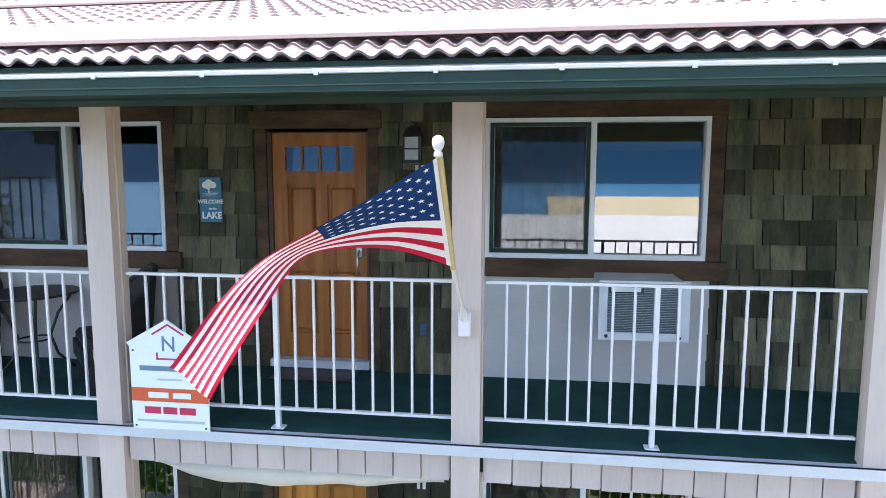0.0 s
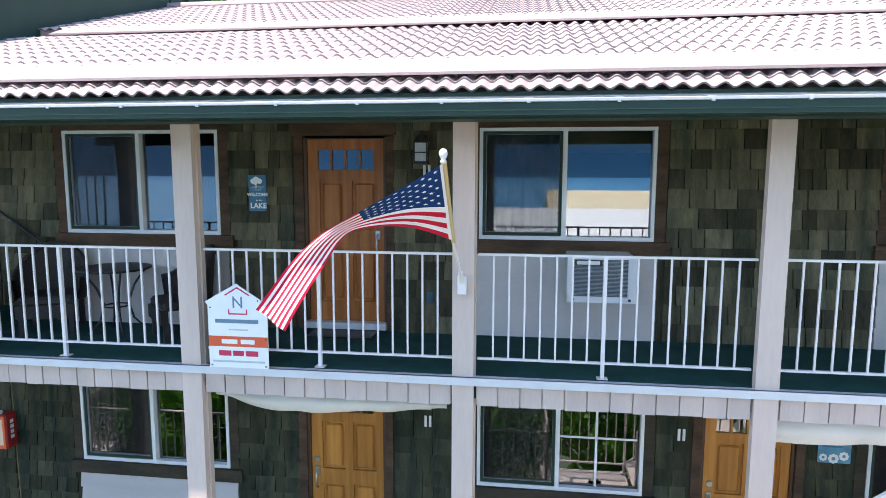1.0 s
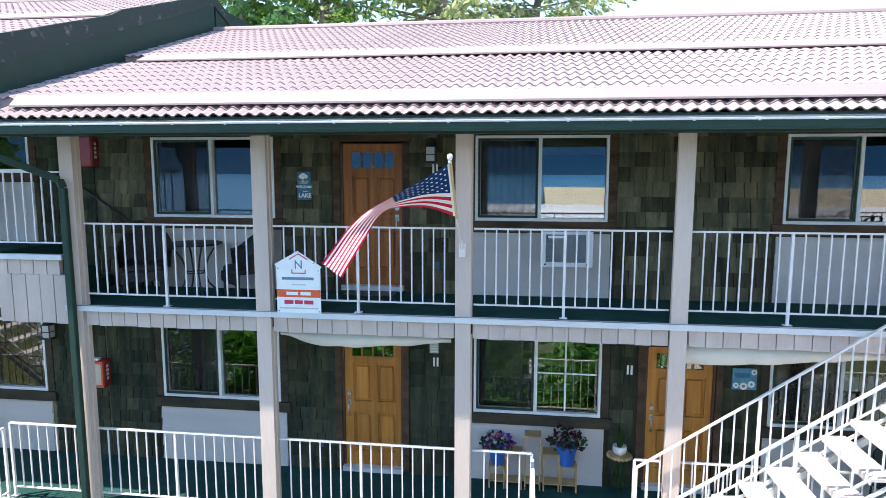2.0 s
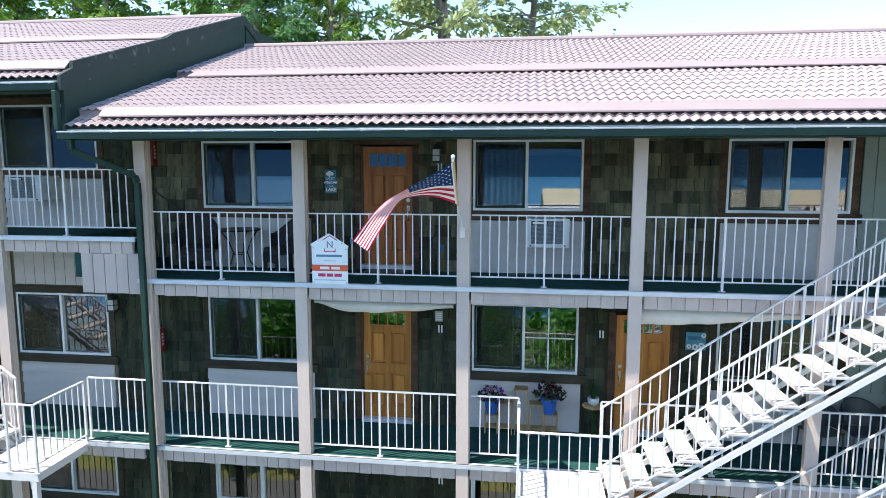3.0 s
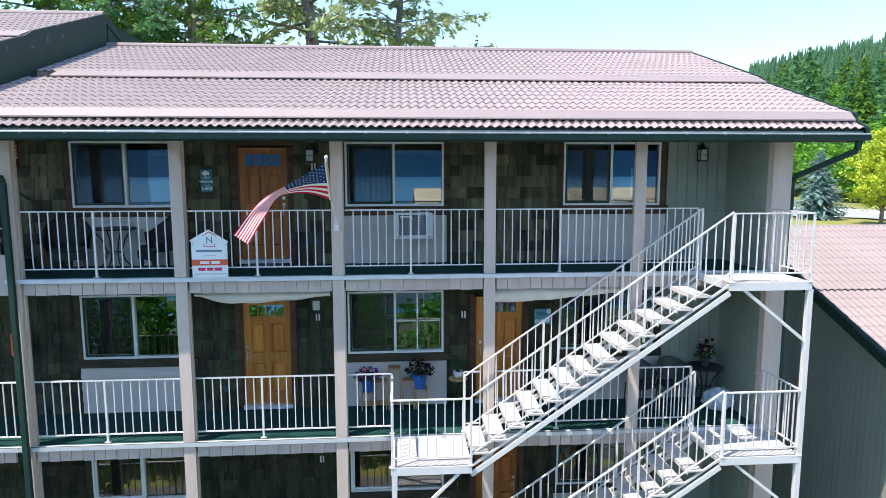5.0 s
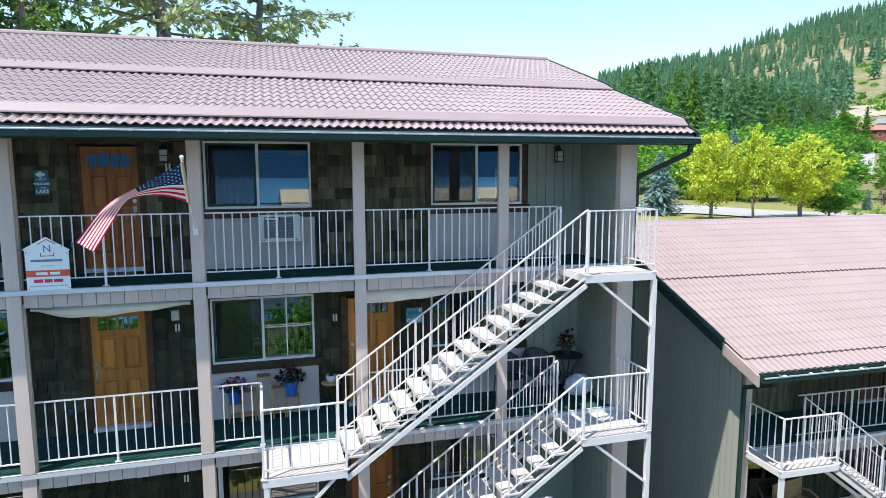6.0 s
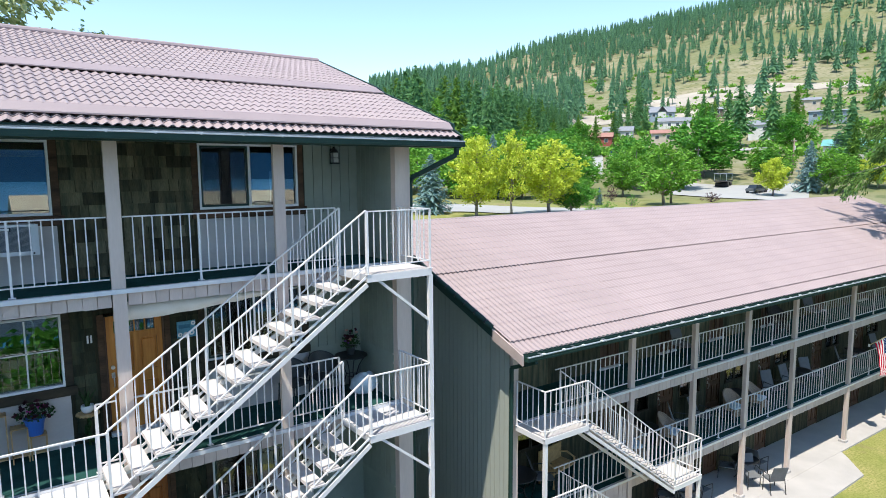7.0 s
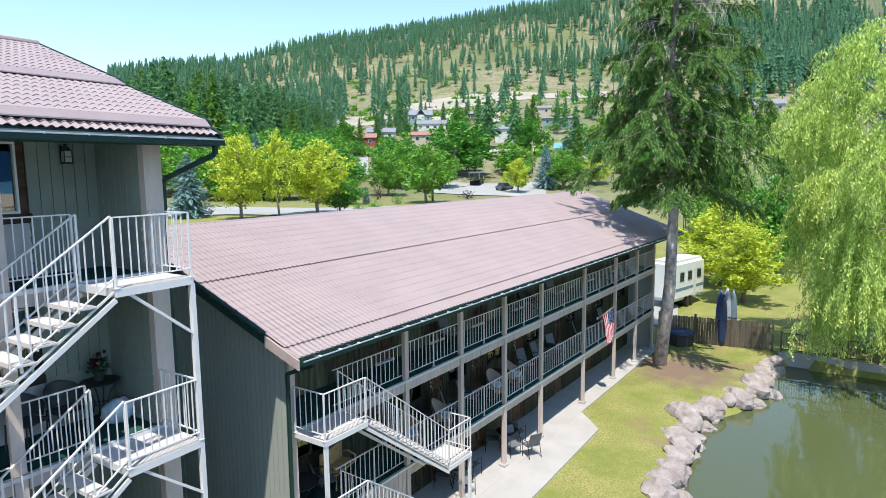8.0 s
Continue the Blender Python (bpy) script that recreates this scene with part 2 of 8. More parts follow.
structure("wall_wing_low", wall_mesh(WING_X, XL, GROUND, MID - 0.22, WALL, WALL + 0.15, holes_wing_low), M_SHINGLE, "brown shingled lower wall of the raised wing", "wall")
structure("wall_wing_end", boxes((WING_X - 0.15, WING_X, WALL - 0.02, BACK, GROUND, 14.4)), M_WALLGREY, "plain grey end wall of the raised wing", "wall")


def gable_wall(x0, x1, y_front, y_back, z0, eave_z, ridge_y, ridge_z):
    bm = bmesh.new()
    slope = (ridge_z - eave_z) / (ridge_y - y_front)
    prof = [(y_front, z0), (y_back, z0), (y_back, ridge_z - slope * (y_back - ridge_y)), (ridge_y, ridge_z), (y_front, eave_z)]
    a, b = [bm.verts.new((x0, y, z)) for y, z in prof], [bm.verts.new((x1, y, z)) for y, z in prof]
    bm.faces.new(a), bm.faces.new(b[::-1])
    for i in range(5):
        bm.faces.new((a[i], b[i], b[(i + 1) % 5], a[(i + 1) % 5]))
    return bm


structure("wall_end", gable_wall(7.04, XR, FRONT + 0.12, BACK, GROUND, 13.75, 9.5, 15.5), M_WALLGREY, "grey board-clad end wall of the long building", "wall")


def plank_deck(name, x0, x1, y0, y1, z, label):
    return structure(name, boxes((x0, x1, y0, y1, z - 0.2, z)), M_CARPET, label, "deck")


for nm, z in (("top", TOP), ("mid", MID), ("low", LOW)):
    plank_deck("floor_" + nm, XL + 0.01, XR - 0.345, FRONT + 0.045, BACK - 0.16, z, "walkway deck covered in dark green outdoor carpet")
for nm, z in (("wing_top", WING_TOP), ("wing_mid", MID), ("wing_low", LOW)):
    plank_deck("floor_" + nm, WING_X, (-6.6 if nm == "wing_top" else XL), FRONT + 0.045, BACK - 0.16, z, "walkway deck covered in dark green outdoor carpet")
steps = thing("deck_steps", (-6.2, 4.9, TOP), "three dark carpeted steps between two deck levels", "steps", kind="structure")
for i in range(3):
    part("step", boxes((-0.4 - 0.0, 0.38 - 0.26 * i, -0.78, 0.68, 0.15 * i, 0.15 * (i + 1))), M_CARPET, steps)

# soffits close the eaves from below
structure("ceiling_top", boxes((XL, 8.0, 3.67, 8.2, 13.565, 13.595)), M_SOFFIT, "painted porch ceiling under the roof", "ceiling")
structure("ceiling_wing", boxes((WING_X - 0.5, XL - 0.07, 3.67, 8.2, 14.265, 14.295)), M_SOFFIT, "dark painted porch ceiling of the raised wing", "ceiling")

# ---- posts, fascias, deck edges ----
P_MESH = {}


def post(x, z0, z1, y=FRONT, w=0.187, label="square wooden porch post painted taupe", mat=None, group="porch posts"):
    key = (round(z1 - z0, 3), w, mat or M_POST)
    if key not in P_MESH:
        bm = boxes((-w / 2, w / 2, -0.02, 0.05, 0, z1 - z0), (-w / 2 + 0.022, w / 2 + 0.012, 0.052, 0.12, 0, z1 - z0))
        P_MESH[key] = mesh_of("post", bm, mat or M_POST)
    ob = new("porch_post", P_MESH[key])
    ob.location = (x, y, z0)
    return tagged(ob, label, "post", group)


for z0, z1 in ((TOP, 13.56), (MID, TOP - 0.004), (LOW, MID - 0.004), (GROUND - 0.1, LOW - 0.004)):
    for x in POSTS[:-1]:
        post(x, z0 + 0.0, z1)
end = thing("corner_board", (7.17, FRONT, GROUND), "pair of taupe boards closing the end wall", "corner board", kind="structure")
part("board", boxes((-0.14, 0.06, -0.03, 0.17, 0, 11.56)), M_POST, end)
part("board", boxes((0.06, 0.21, 0.0, 0.12, 0, 11.56)), M_POST, end)
for z0, z1 in ((WING_TOP, 14.26), (MID, WING_TOP - 0.004), (LOW, MID - 0.004), (GROUND - 0.1, LOW - 0.004)):
    for x in (-7.92, -10.5, -13.0):
        post(x, z0, z1)

BOARD = {}


def fascia(x0, x1, z0, z1, name="fascia", label="taupe board fascia along the deck edge", y=FRONT + 0.02, step=0.185):
    """Vertical boards side by side with narrow recessed gaps, on a backing strip."""
    f = thing(name, (x0, y, z0), label, "fascia", kind="structure")
    part("backing", boxes((0, x1 - x0, 0.012, 0.045, 0, z1 - z0)), M_FASCIA, f)
    n = max(1, round((x1 - x0) / step))
    w = (x1 - x0) / n
    key = (round(w, 3), round(z1 - z0, 3))
    if key not in BOARD:
        BOARD[key] = mesh_of("board", boxes((0.006, w - 0.006, -0.012, 0.013, 0.0, z1 - z0)), M_FASCIA)
    for i in range(n):
        ob = part("board", BOARD[key], None, f, at=(i * w, 0.002 * ((i * 7) % 3), -0.004 * ((i * 5) % 3)))
    return f


def deck_edge(x0, x1, z, y=FRONT):
    e = structure("deck_edge", boxes((x0, x1, y - 0.045, y + 0.025, z + 0.003, z + 0.014), (x0, x1, y - 0.05, y - 0.022, z - 0.055, z + 0.014)), M_EDGE, "pale metal drip edge along the deck", "trim")
    return e


for z in (TOP, MID, LOW):
    for a, b in zip(POSTS, POSTS[1:]):
        fascia(a + 0.115, b - 0.105 if b < 7 else 7.03, z - 0.25, z - 0.03)
    deck_edge(-5.45, 7.03, z)
for z, lo in ((WING_TOP, 0.25), (MID, 0.25), (LOW, 0.25)):
    for a, b in ((-13.0, -10.5), (-10.5, -7.92), (-7.92, -5.43)):
        fascia(a + 0.115, b - 0.105, z - lo, z - 0.03)
    deck_edge(WING_X, -5.46, z)
fascia(-6.45, -5.44, WING_TOP - 0.9, WING_TOP - 0.256, label="deep taupe board panel below the raised deck", y=FRONT + 0.022)

# ---- railings ----
BAL = {}


def baluster_mesh(h, w=0.016):
    key = (round(h, 2), w)
    if key not in BAL:
        BAL[key] = mesh_of("baluster", boxes((-w / 2, w / 2, -w / 2, w / 2, 0, h)), M_WHITE)
    return BAL[key]


def railing(p0, p1, height=1.06, spacing=0.135, posts=(0.5,), group="deck railings", label="white painted steel railing with thin balusters", foot=True, low=0.14):
    """A railing from p0 to p1, points at the feet of its posts; it may climb."""
    p0, p1 = Vector(p0), Vector(p1)
    r = thing("railing", p0, label, "railing", group)
    d = p1 - p0
    up = Vector((0, 0, 1))
    part("top_rail", bar(bmesh.new(), up * height, d + up * height, 0.038, 0.02), M_WHITE, r)
    part("bottom_rail", bar(bmesh.new(), up * low, d + up * low, 0.03, 0.018), M_WHITE, r)
    run = Vector((d.x, d.y, 0)).length
    n = max(2, round(run / spacing))
    taken = [round(f * n) for f in posts]
    me = baluster_mesh(height - low - 0.01)
    for i in range(1, n):
        if i not in taken:
            part("baluster", me, None, r, at=d * (i / n) + up * (low + 0.003))
    for i in taken:
        q = d * (i / n)
        pm = part("post", boxes((-0.016, 0.016, -0.016, 0.016, 0, height - 0.008)), M_WHITE, r, at=q)
        if foot:
            part("base_plate", boxes((-0.045, 0.045, -0.035, 0.035, 0.001, 0.01)), M_WHITE, pm)
    return r


RY = FRONT + 0.085
for z in (TOP, MID, LOW):
    for a, b in zip(POSTS[:-2], POSTS[1:-1]):
        x0, x1 = a + 0.12, b - 0.10
        if z != TOP and a == POSTS[2]:
            x1 = 0.59
        railing((x0, RY, z + 0.014), (x1, RY, z + 0.014), posts=(0.5,) if x1 - x0 > 1.5 else (1.0,))
    railing((4.865, RY, z + 0.014), (5.82, RY, z + 0.014), posts=(1.0,))
railing((1.82, RY, MID + 0.014), (2.11, RY, MID + 0.014), posts=(0.0,))
for z in (WING_TOP, MID, LOW):
    railing((-10.38, RY, z + 0.014), (-8.03, RY, z + 0.014))
    if z == WING_TOP:
        railing((-7.8, RY, z + 0.014), (-5.5, RY, z + 0.014), posts=(0.5,))
    else:
        railing((-6.53, RY, z + 0.014), (-5.42, RY, z + 0.014), posts=(0.0,))

# ---- outside stairs ----
TREAD = {}


def landing(x0, x1, y0, y1, z, legs=(), name="stair_landing"):
    g = thing(name, (x0, y0, z), "white painted steel stair landing", "landing", "stair landings")
    w, d = x1 - x0, y1 - y0
    part("deck_plate", boxes((0.0, w, 0.0, d, -0.045, 0.0)), M_TRED, g)
    part("edge_channel", boxes((-0.012, w + 0.012, -0.014, -0.002, -0.115, 0.012)), M_WHITE, g)
    part("edge_channel", boxes((-0.014, -0.002, 0, d, -0.115, 0.012)), M_WHITE, g)
    part("edge_channel", boxes((w + 0.002, w + 0.014, 0, d, -0.115, 0.012)), M_WHITE, g)
    for lx, ly, z0 in legs:
        part("leg", boxes((lx - x0 - 0.04, lx - x0 + 0.04, ly - y0 - 0.04, ly - y0 + 0.04, z0 - z, -0.05)), M_WHITE, g)
    return g


def flight(x0, z0, x1, z1, y0, y1, n, name="outside_stair"):
    """A straight open flight from (x0, z0) up to (x1, z1)."""
    g = thing(name, (x0, y0, z0), "white painted open steel stair flight", "stairs", "stair flights")
    d = Vector((x1 - x0, 0, z1 - z0))
    s = d / n
    dn = Vector((0, 0, -0.165))
    for y in (0.0, y1 - y0):
        part("stringer", bar(bmesh.new(), Vector((0, y, 0)) + dn, d + Vector((0, y, 0)) + dn, 0.04, 0.075), M_WHITE, g)
        up = Vector((0, y, -0.03))
        part("nosing_bar", bar(bmesh.new(), up, d + up, 0.02, 0.035), M_WHITE, g)
    key = (round(abs(s.x), 3), round(y1 - y0, 2))
    if key not in TREAD:
        w = abs(s.x) - 0.03
        dd = y1 - y0
        bm = boxes((-w / 2, w / 2, -0.03, dd + 0.03, -0.03, 0.0), (-w / 2, -w / 2 + 0.012, -0.03, dd + 0.03, -0.065, -0.03), (w / 2 - 0.012, w / 2, -0.03, dd + 0.03, -0.05, -0.03))
        TREAD[key] = mesh_of("tread", bm, M_TRED)
    for i in range(n - 1):
        part("tread", TREAD[key], None, g, at=(s.x * (i + 0.5), 0, s.z * (i + 1)))
    return g


S0, S1 = 2.97, 3.95
for k, (za, zb) in enumerate(((MID - 0.02, TOP - 0.0), (LOW - 0.02, MID - 0.04))):
    flight(1.81, za, 5.80, zb, S0, S1, 14)
    railing((1.81, S0, za + 0.02), (5.80, S0, zb + 0.02), posts=(0.0, 0.33, 0.66, 1.0), group="stair railings", foot=False)
    railing((1.81, S1, za + 0.02), (5.80, S1, zb + 0.02), posts=(0.0, 0.33, 0.66, 1.0), group="stair railings", foot=False)
for z in (TOP, MID - 0.04):
    landing(5.80, 7.08, S0 - 0.03, FRONT - 0.055, z - 0.01, ())
    railing((5.81, S0 - 0.02, z), (7.07, S0 - 0.02, z), posts=(0.0, 1.0), spacing=0.125, group="landing railings")
    railing((7.06, S0 + 0.02, z), (7.06, FRONT - 0.06, z), posts=(1.0,), spacing=0.125, group="landing railings")
    br = thing("landing_brace", (6.0, S0, z - 0.95), "white diagonal steel brace below a landing", "brace", "landing braces")
    part("strut", bar(bmesh.new(), (0, 0, 0.85), (1.06, 0, 0), 0.045, 0.045), M_WHITE, br)
for z in (MID - 0.02, LOW - 0.02):
    landing(0.59, 1.81, S0 - 0.03, FRONT - 0.055, z - 0.01, ((0.63, S0, GROUND),) if z < 7 else ((0.63, S0, LOW),))
    railing((0.60, S0 - 0.02, z), (1.81, S0 - 0.02, z), posts=(0.0, 1.0), group="landing railings")
    railing((0.60, S0, z), (0.60, FRONT - 0.02, z), posts=(1.0,), group="landing railings")
    br = thing("landing_brace", (0.75, S0, z - 1.0), "white diagonal steel brace below a landing", "brace", "landing braces")
    part("strut", bar(bmesh.new(), (0.9, 0, 0.89), (0.0, 0, 0), 0.045, 0.045), M_WHITE, br)
col = thing("steel_column", (7.08, S0, GROUND), "tall white steel column carrying the stair landings", "column")
part("shaft", boxes((-0.04, 0.04, -0.04, 0.04, 0, 9.02)), M_WHITE, col)
# stair of the raised wing, climbing away to the other side
zw = MID - 0.02
landing(-7.70, -6.53, S0 - 0.03, FRONT - 0.055, zw - 0.01, ((-6.60, S0, GROUND), (-7.63, S0, GROUND)))
railing((-6.54, S0 - 0.02, zw), (-7.0, S0 - 0.02, zw), posts=(0.0, 1.0), group="landing railings")
railing((-6.54, S0, zw), (-6.54, FRONT - 0.02, zw), posts=(1.0,), group="landing railings")
flight(-7.70, zw, -12.4, WING_TOP, S0, S1, 16)
for y in (S0, S1):
    railing((-7.70, y, zw + 0.02), (-12.4, y, WING_TOP + 0.02), posts=(0.0, 0.33, 0.66, 1.0), group="stair railings", foot=False)
br = thing("landing_brace", (-7.6, S0, zw - 1.1), "white diagonal steel brace below a landing", "brace", "landing braces")
part("strut", bar(bmesh.new(), (0.0, 0, 0.9), (1.05, 0, 0), 0.05, 0.05), M_WHITE, br)


# ---- roofs ----
def tile_sheet(x0, x1, y0, z0, y1, z1, pitch, n, amp=0.021, step=0.024, per_wave=10):
    """Pressed metal tile: waves along x, n courses that overlap like shingles up the slope."""
    run = math.hypot(y1 - y0, z1 - z0)
    ux = np.arange(x0, x1 + 1e-6, pitch / per_wave)
    wave = amp * np.sin((ux - x0) / pitch * math.tau)
    ny, nz = -(z1 - z0) / run, (y1 - y0) / run
    rows = []
    for i in range(n):
        for f, lift in ((0.0, step), (0.985, 0.0)):
            rows.append(((i + f) / n, lift))
    rows.append((1.0, step * 0.2))
    verts = []
    first = True
    for f, lift in rows:
        h = wave + lift
        if first:
            verts.append(np.stack([ux, y0 + (y1 - y0) * f + (h - 0.014) * ny, z0 + (z1 - z0) * f + (h - 0.014) * nz], 1))
            first = False
        verts.append(np.stack([ux, y0 + (y1 - y0) * f + h * ny, z0 + (z1 - z0) * f + h * nz], 1))
    v = np.concatenate(verts)
    c, r = len(ux), len(verts)
    i, j = np.meshgrid(np.arange(r - 1), np.arange(c - 1), indexing="ij")
    q = np.stack([i * c + j, i * c + j + 1, (i + 1) * c + j + 1, (i + 1) * c + j], -1).reshape(-1, 4)
    # step faces between the courses take the darker edge colour
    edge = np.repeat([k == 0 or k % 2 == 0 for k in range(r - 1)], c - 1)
    return v, q, edge


def sheet_object(name, v, q, mat, parent, label="", smooth=False, edge=None):
    me = bpy.data.meshes.new(name)
    me.from_pydata(v.tolist(), [], q.tolist())
    me.materials.append(mat)
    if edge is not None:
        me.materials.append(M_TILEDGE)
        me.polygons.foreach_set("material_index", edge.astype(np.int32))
    me.update()
    if smooth:
        me.polygons.foreach_set("use_smooth", [True] * len(me.polygons))
    ob = new(name, me)
    ob.parent = parent
    return tagged(ob, label)


def prism(x0, x1, prof):
    """A solid of one cross section, given as points (y, z), from x0 to x1."""
    bm = bmesh.new()
    a, b = [bm.verts.new((x0, y, z)) for y, z in prof], [bm.verts.new((x1, y, z)) for y, z in prof]
    bm.faces.new(a), bm.faces.new(b[::-1])
    for i in range(len(prof)):
        j = (i + 1) % len(prof)
        bm.faces.new((a[i], b[i], b[j], a[j]))
    return bm


def roof(name, x0, x1, sheets, bands, ridge, mat, label, pitch=0.1375, amp=0.017, inset=(0.0, 0.0), step=0.014, per_wave=10, up=0.0, edges=True):
    """A gabled roof: front slope in tiled sheets (y0, z0, y1, z1, courses), flat flashing (y0, z0, y1, z1) where sheets overlap, plain back slope and ridge cap."""
    g = thing(name, (0, 0, up), label, "roof", kind="structure")
    for ya, za, yb, zb, n in sheets:
        v, q, edge = tile_sheet(x0, x1, ya, za, yb, zb, pitch, n, amp, step, per_wave)
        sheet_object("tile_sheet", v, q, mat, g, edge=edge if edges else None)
    for (ya, za, yb, zb, n), (yc, zc, *_) in zip(sheets, sheets[1:]):
        if zc > zb - 0.02 or bands:
            part("closure", prism(x0, x1, [(yc + 0.03, zc + 0.01), (yc + 0.045, zc + 0.01), (yc + 0.045, zc - 0.17), (yc + 0.03, zc - 0.17)]), mat, g)
    for ya, za, yb, zb in bands:
        part("flashing", prism(x0 + inset[0], x1 - inset[1], [(ya, za), (yb, zb), (yb, zb - 0.012), (ya + 0.01, za - 0.016), (ya + 0.004, za - 0.022), (ya, za - 0.02)]), M_BAND, g, "flat pale flashing strip across the tiles")
    ry, rz = ridge
    y0, z0 = sheets[0][:2]
    part("sheathing", prism(x0 + 0.01, x1 - 0.01, [(y0 + 0.03, z0 - 0.05), (ry, rz - 0.06), (ry, rz - 0.1), (y0 + 0.03, z0 - 0.08)]), M_SOFFIT, g)
    by, bz = 2 * ry - y0, z0
    part("back_slope", prism(x0, x1, [(ry, rz + 0.02), (by, bz + 0.02), (by, bz - 0.06), (ry, rz - 0.06)]), mat, g)
    part("ridge_cap", rod(bmesh.new(), [(x0, ry, rz), (x1, ry, rz)], 0.075, 10), M_BAND, g)
    return g


EAVE_Y, EAVE_Z, RIDGE_Y, RIDGE_Z = 3.35, 13.50, 9.50, 15.775
ROOF_X = 8.09
WING_UP = 0.70
SHEETS = ((EAVE_Y, EAVE_Z, 3.70, 13.665, 2), (3.655, 13.75, 6.13, 14.565, 8), (6.40, 14.715, RIDGE_Y, RIDGE_Z - 0.01, 10))
BANDS = ((3.525, 13.657, 3.66, 13.788), (6.072, 14.60, 6.46, 14.765))
roof("roof", XL, ROOF_X, SHEETS, BANDS, (RIDGE_Y, RIDGE_Z), M_ROOF, "faded mauve pressed metal tile roof with flat flashing strips", inset=(0.42, 0.05))
roof("roof_wing", WING_X - 0.5, XL - 0.04, SHEETS, BANDS, (RIDGE_Y, RIDGE_Z), M_ROOF, "faded mauve pressed metal tile roof of the raised wing", inset=(0.0, 0.02), up=WING_UP)


def gutter(x0, x1, y, z, name="gutter", step=0.61, box_deep=0.39, box_low=0.115):
    g = thing(name, (x0, y, z), "dark green metal rain gutter with a pale rolled lip", "gutter", kind="structure")
    n = x1 - x0
    bm = bmesh.new()
    pr = ((0, 0), (0.012, 0), (0.012, -0.09), (0.12, -0.09), (0.12, 0.02), (0.132, 0.02), (0.132, -0.1), (0, -0.1))
    ea, eb = [bm.verts.new((0, yy, zz)) for yy, zz in pr], [bm.verts.new((n, yy, zz)) for yy, zz in pr]
    bm.faces.new(ea), bm.faces.new(eb[::-1])
    for i in range(8):
        bm.faces.new((ea[i], eb[i], eb[(i + 1) % 8], ea[(i + 1) % 8]))
    part("trough", bm, M_GREEN, g)
    for x in (0.002, n - 0.012):
        part("end_cap", boxes((x, x + 0.01, 0.013, 0.119, -0.089, 0)), M_GREEN, g)
    part("lip", boxes((0, n, -0.012, 0.028, -0.012, 0.012)), M_GUTTER_LIP, g, "pale worn metal lip", bevel=0.004)
    part("bead", boxes((0, n, -0.006, 0.0, -0.07, -0.063)), M_GREEN, g)
    i = 0
    while (i + 0.4) * step < n:
        x = (i + 0.4) * step
        b = part("bracket", boxes((x - 0.03, x + 0.03, 0.02, 0.13, 0.012, 0.02), (x - 0.012, x + 0.012, -0.018, 0.0, -0.02, 0.0)), M_STEEL, g, "steel gutter bracket with a screw")
        i += 1
    structure("fascia_board", boxes((x0, x1, y + 0.134, y + box_deep, z - box_low, z + 0.075)), M_GREEN, "dark green painted boxed eaves", "fascia")
    return g


gutter(XL - 0.06, ROOF_X + 0.04, 3.27, 13.412)
gutter(WING_X - 0.5, XL - 0.04, 3.27, 14.112)


def barge(x0, x1, y0, z0, ry, rz, depth, mat, name, label, over=()):
    """A barge board up both slopes; over lists points (y, z) of the stepped front edge that it follows."""
    bm = bmesh.new()
    for pr in ([(y0 - 0.03, z0 + 0.02), *over, (ry, rz + 0.02), (ry, rz - depth), (y0 - 0.03, z0 - depth)], [(ry, rz + 0.02), (2 * ry - y0, z0 + 0.02), (2 * ry - y0, z0 - depth), (ry, rz - depth)]):
        a, b = [bm.verts.new((x0, y, z)) for y, z in pr], [bm.verts.new((x1, y, z)) for y, z in pr]
        bm.faces.new(a), bm.faces.new(b[::-1])
        for i in range(len(pr)):
            k = (i + 1) % len(pr)
            bm.faces.new((a[i], b[i], b[k], a[k]))
    return structure(name, bm, mat, label, "trim")


STEPS = ((3.59, 13.66), (3.60, 13.76), (6.12, 14.60), (6.40, 14.75))
barge(ROOF_X + 0.001, ROOF_X + 0.04, EAVE_Y, EAVE_Z, RIDGE_Y, RIDGE_Z, 0.17, M_GREEN, "barge_board", "dark painted barge board along the gable", STEPS)
M_PEEL = material("peeling_paint", (0.022, 0.04, 0.038), rough=0.8, vary=0.2, scale=5, fine=40, bump=0.6, second=(0.40, 0.40, 0.39), spread=0.80)
barge(XL - 0.038, XL + 0.02, EAVE_Y, EAVE_Z + WING_UP, RIDGE_Y, RIDGE_Z + WING_UP, 0.2, M_PEEL, "barge_board_wing", "weathered barge board with peeling dark paint", [(y, z + WING_UP) for y, z in STEPS])
# the dark cheek between the two roofs
bm = bmesh.new()
pr = [(EAVE_Y + 0.03, EAVE_Z - 0.2), (RIDGE_Y, RIDGE_Z - 0.05), (RIDGE_Y, RIDGE_Z + 0.52), (EAVE_Y + 0.03, EAVE_Z + 0.52)]
a, b = [bm.verts.new((XL - 0.05, y, z)) for y, z in pr], [bm.verts.new((XL + 0.006, y, z)) for y, z in pr]
bm.faces.new(a), bm.faces.new(b[::-1])
for i in range(4):
    bm.faces.new((a[i], b[i], b[(i + 1) % 4], a[(i + 1) % 4]))
structure("roof_cheek", bm, M_GREEN, "dark green sheet metal cheek between two roof levels", "wall")
structure("roof_cheek_rear", gable_wall(XL - 0.05, XL - 0.01, 9.6, 15.9, 13.0, 16.3, 9.7, 16.3), M_GREEN, "dark sheet metal behind the ridge", "wall")

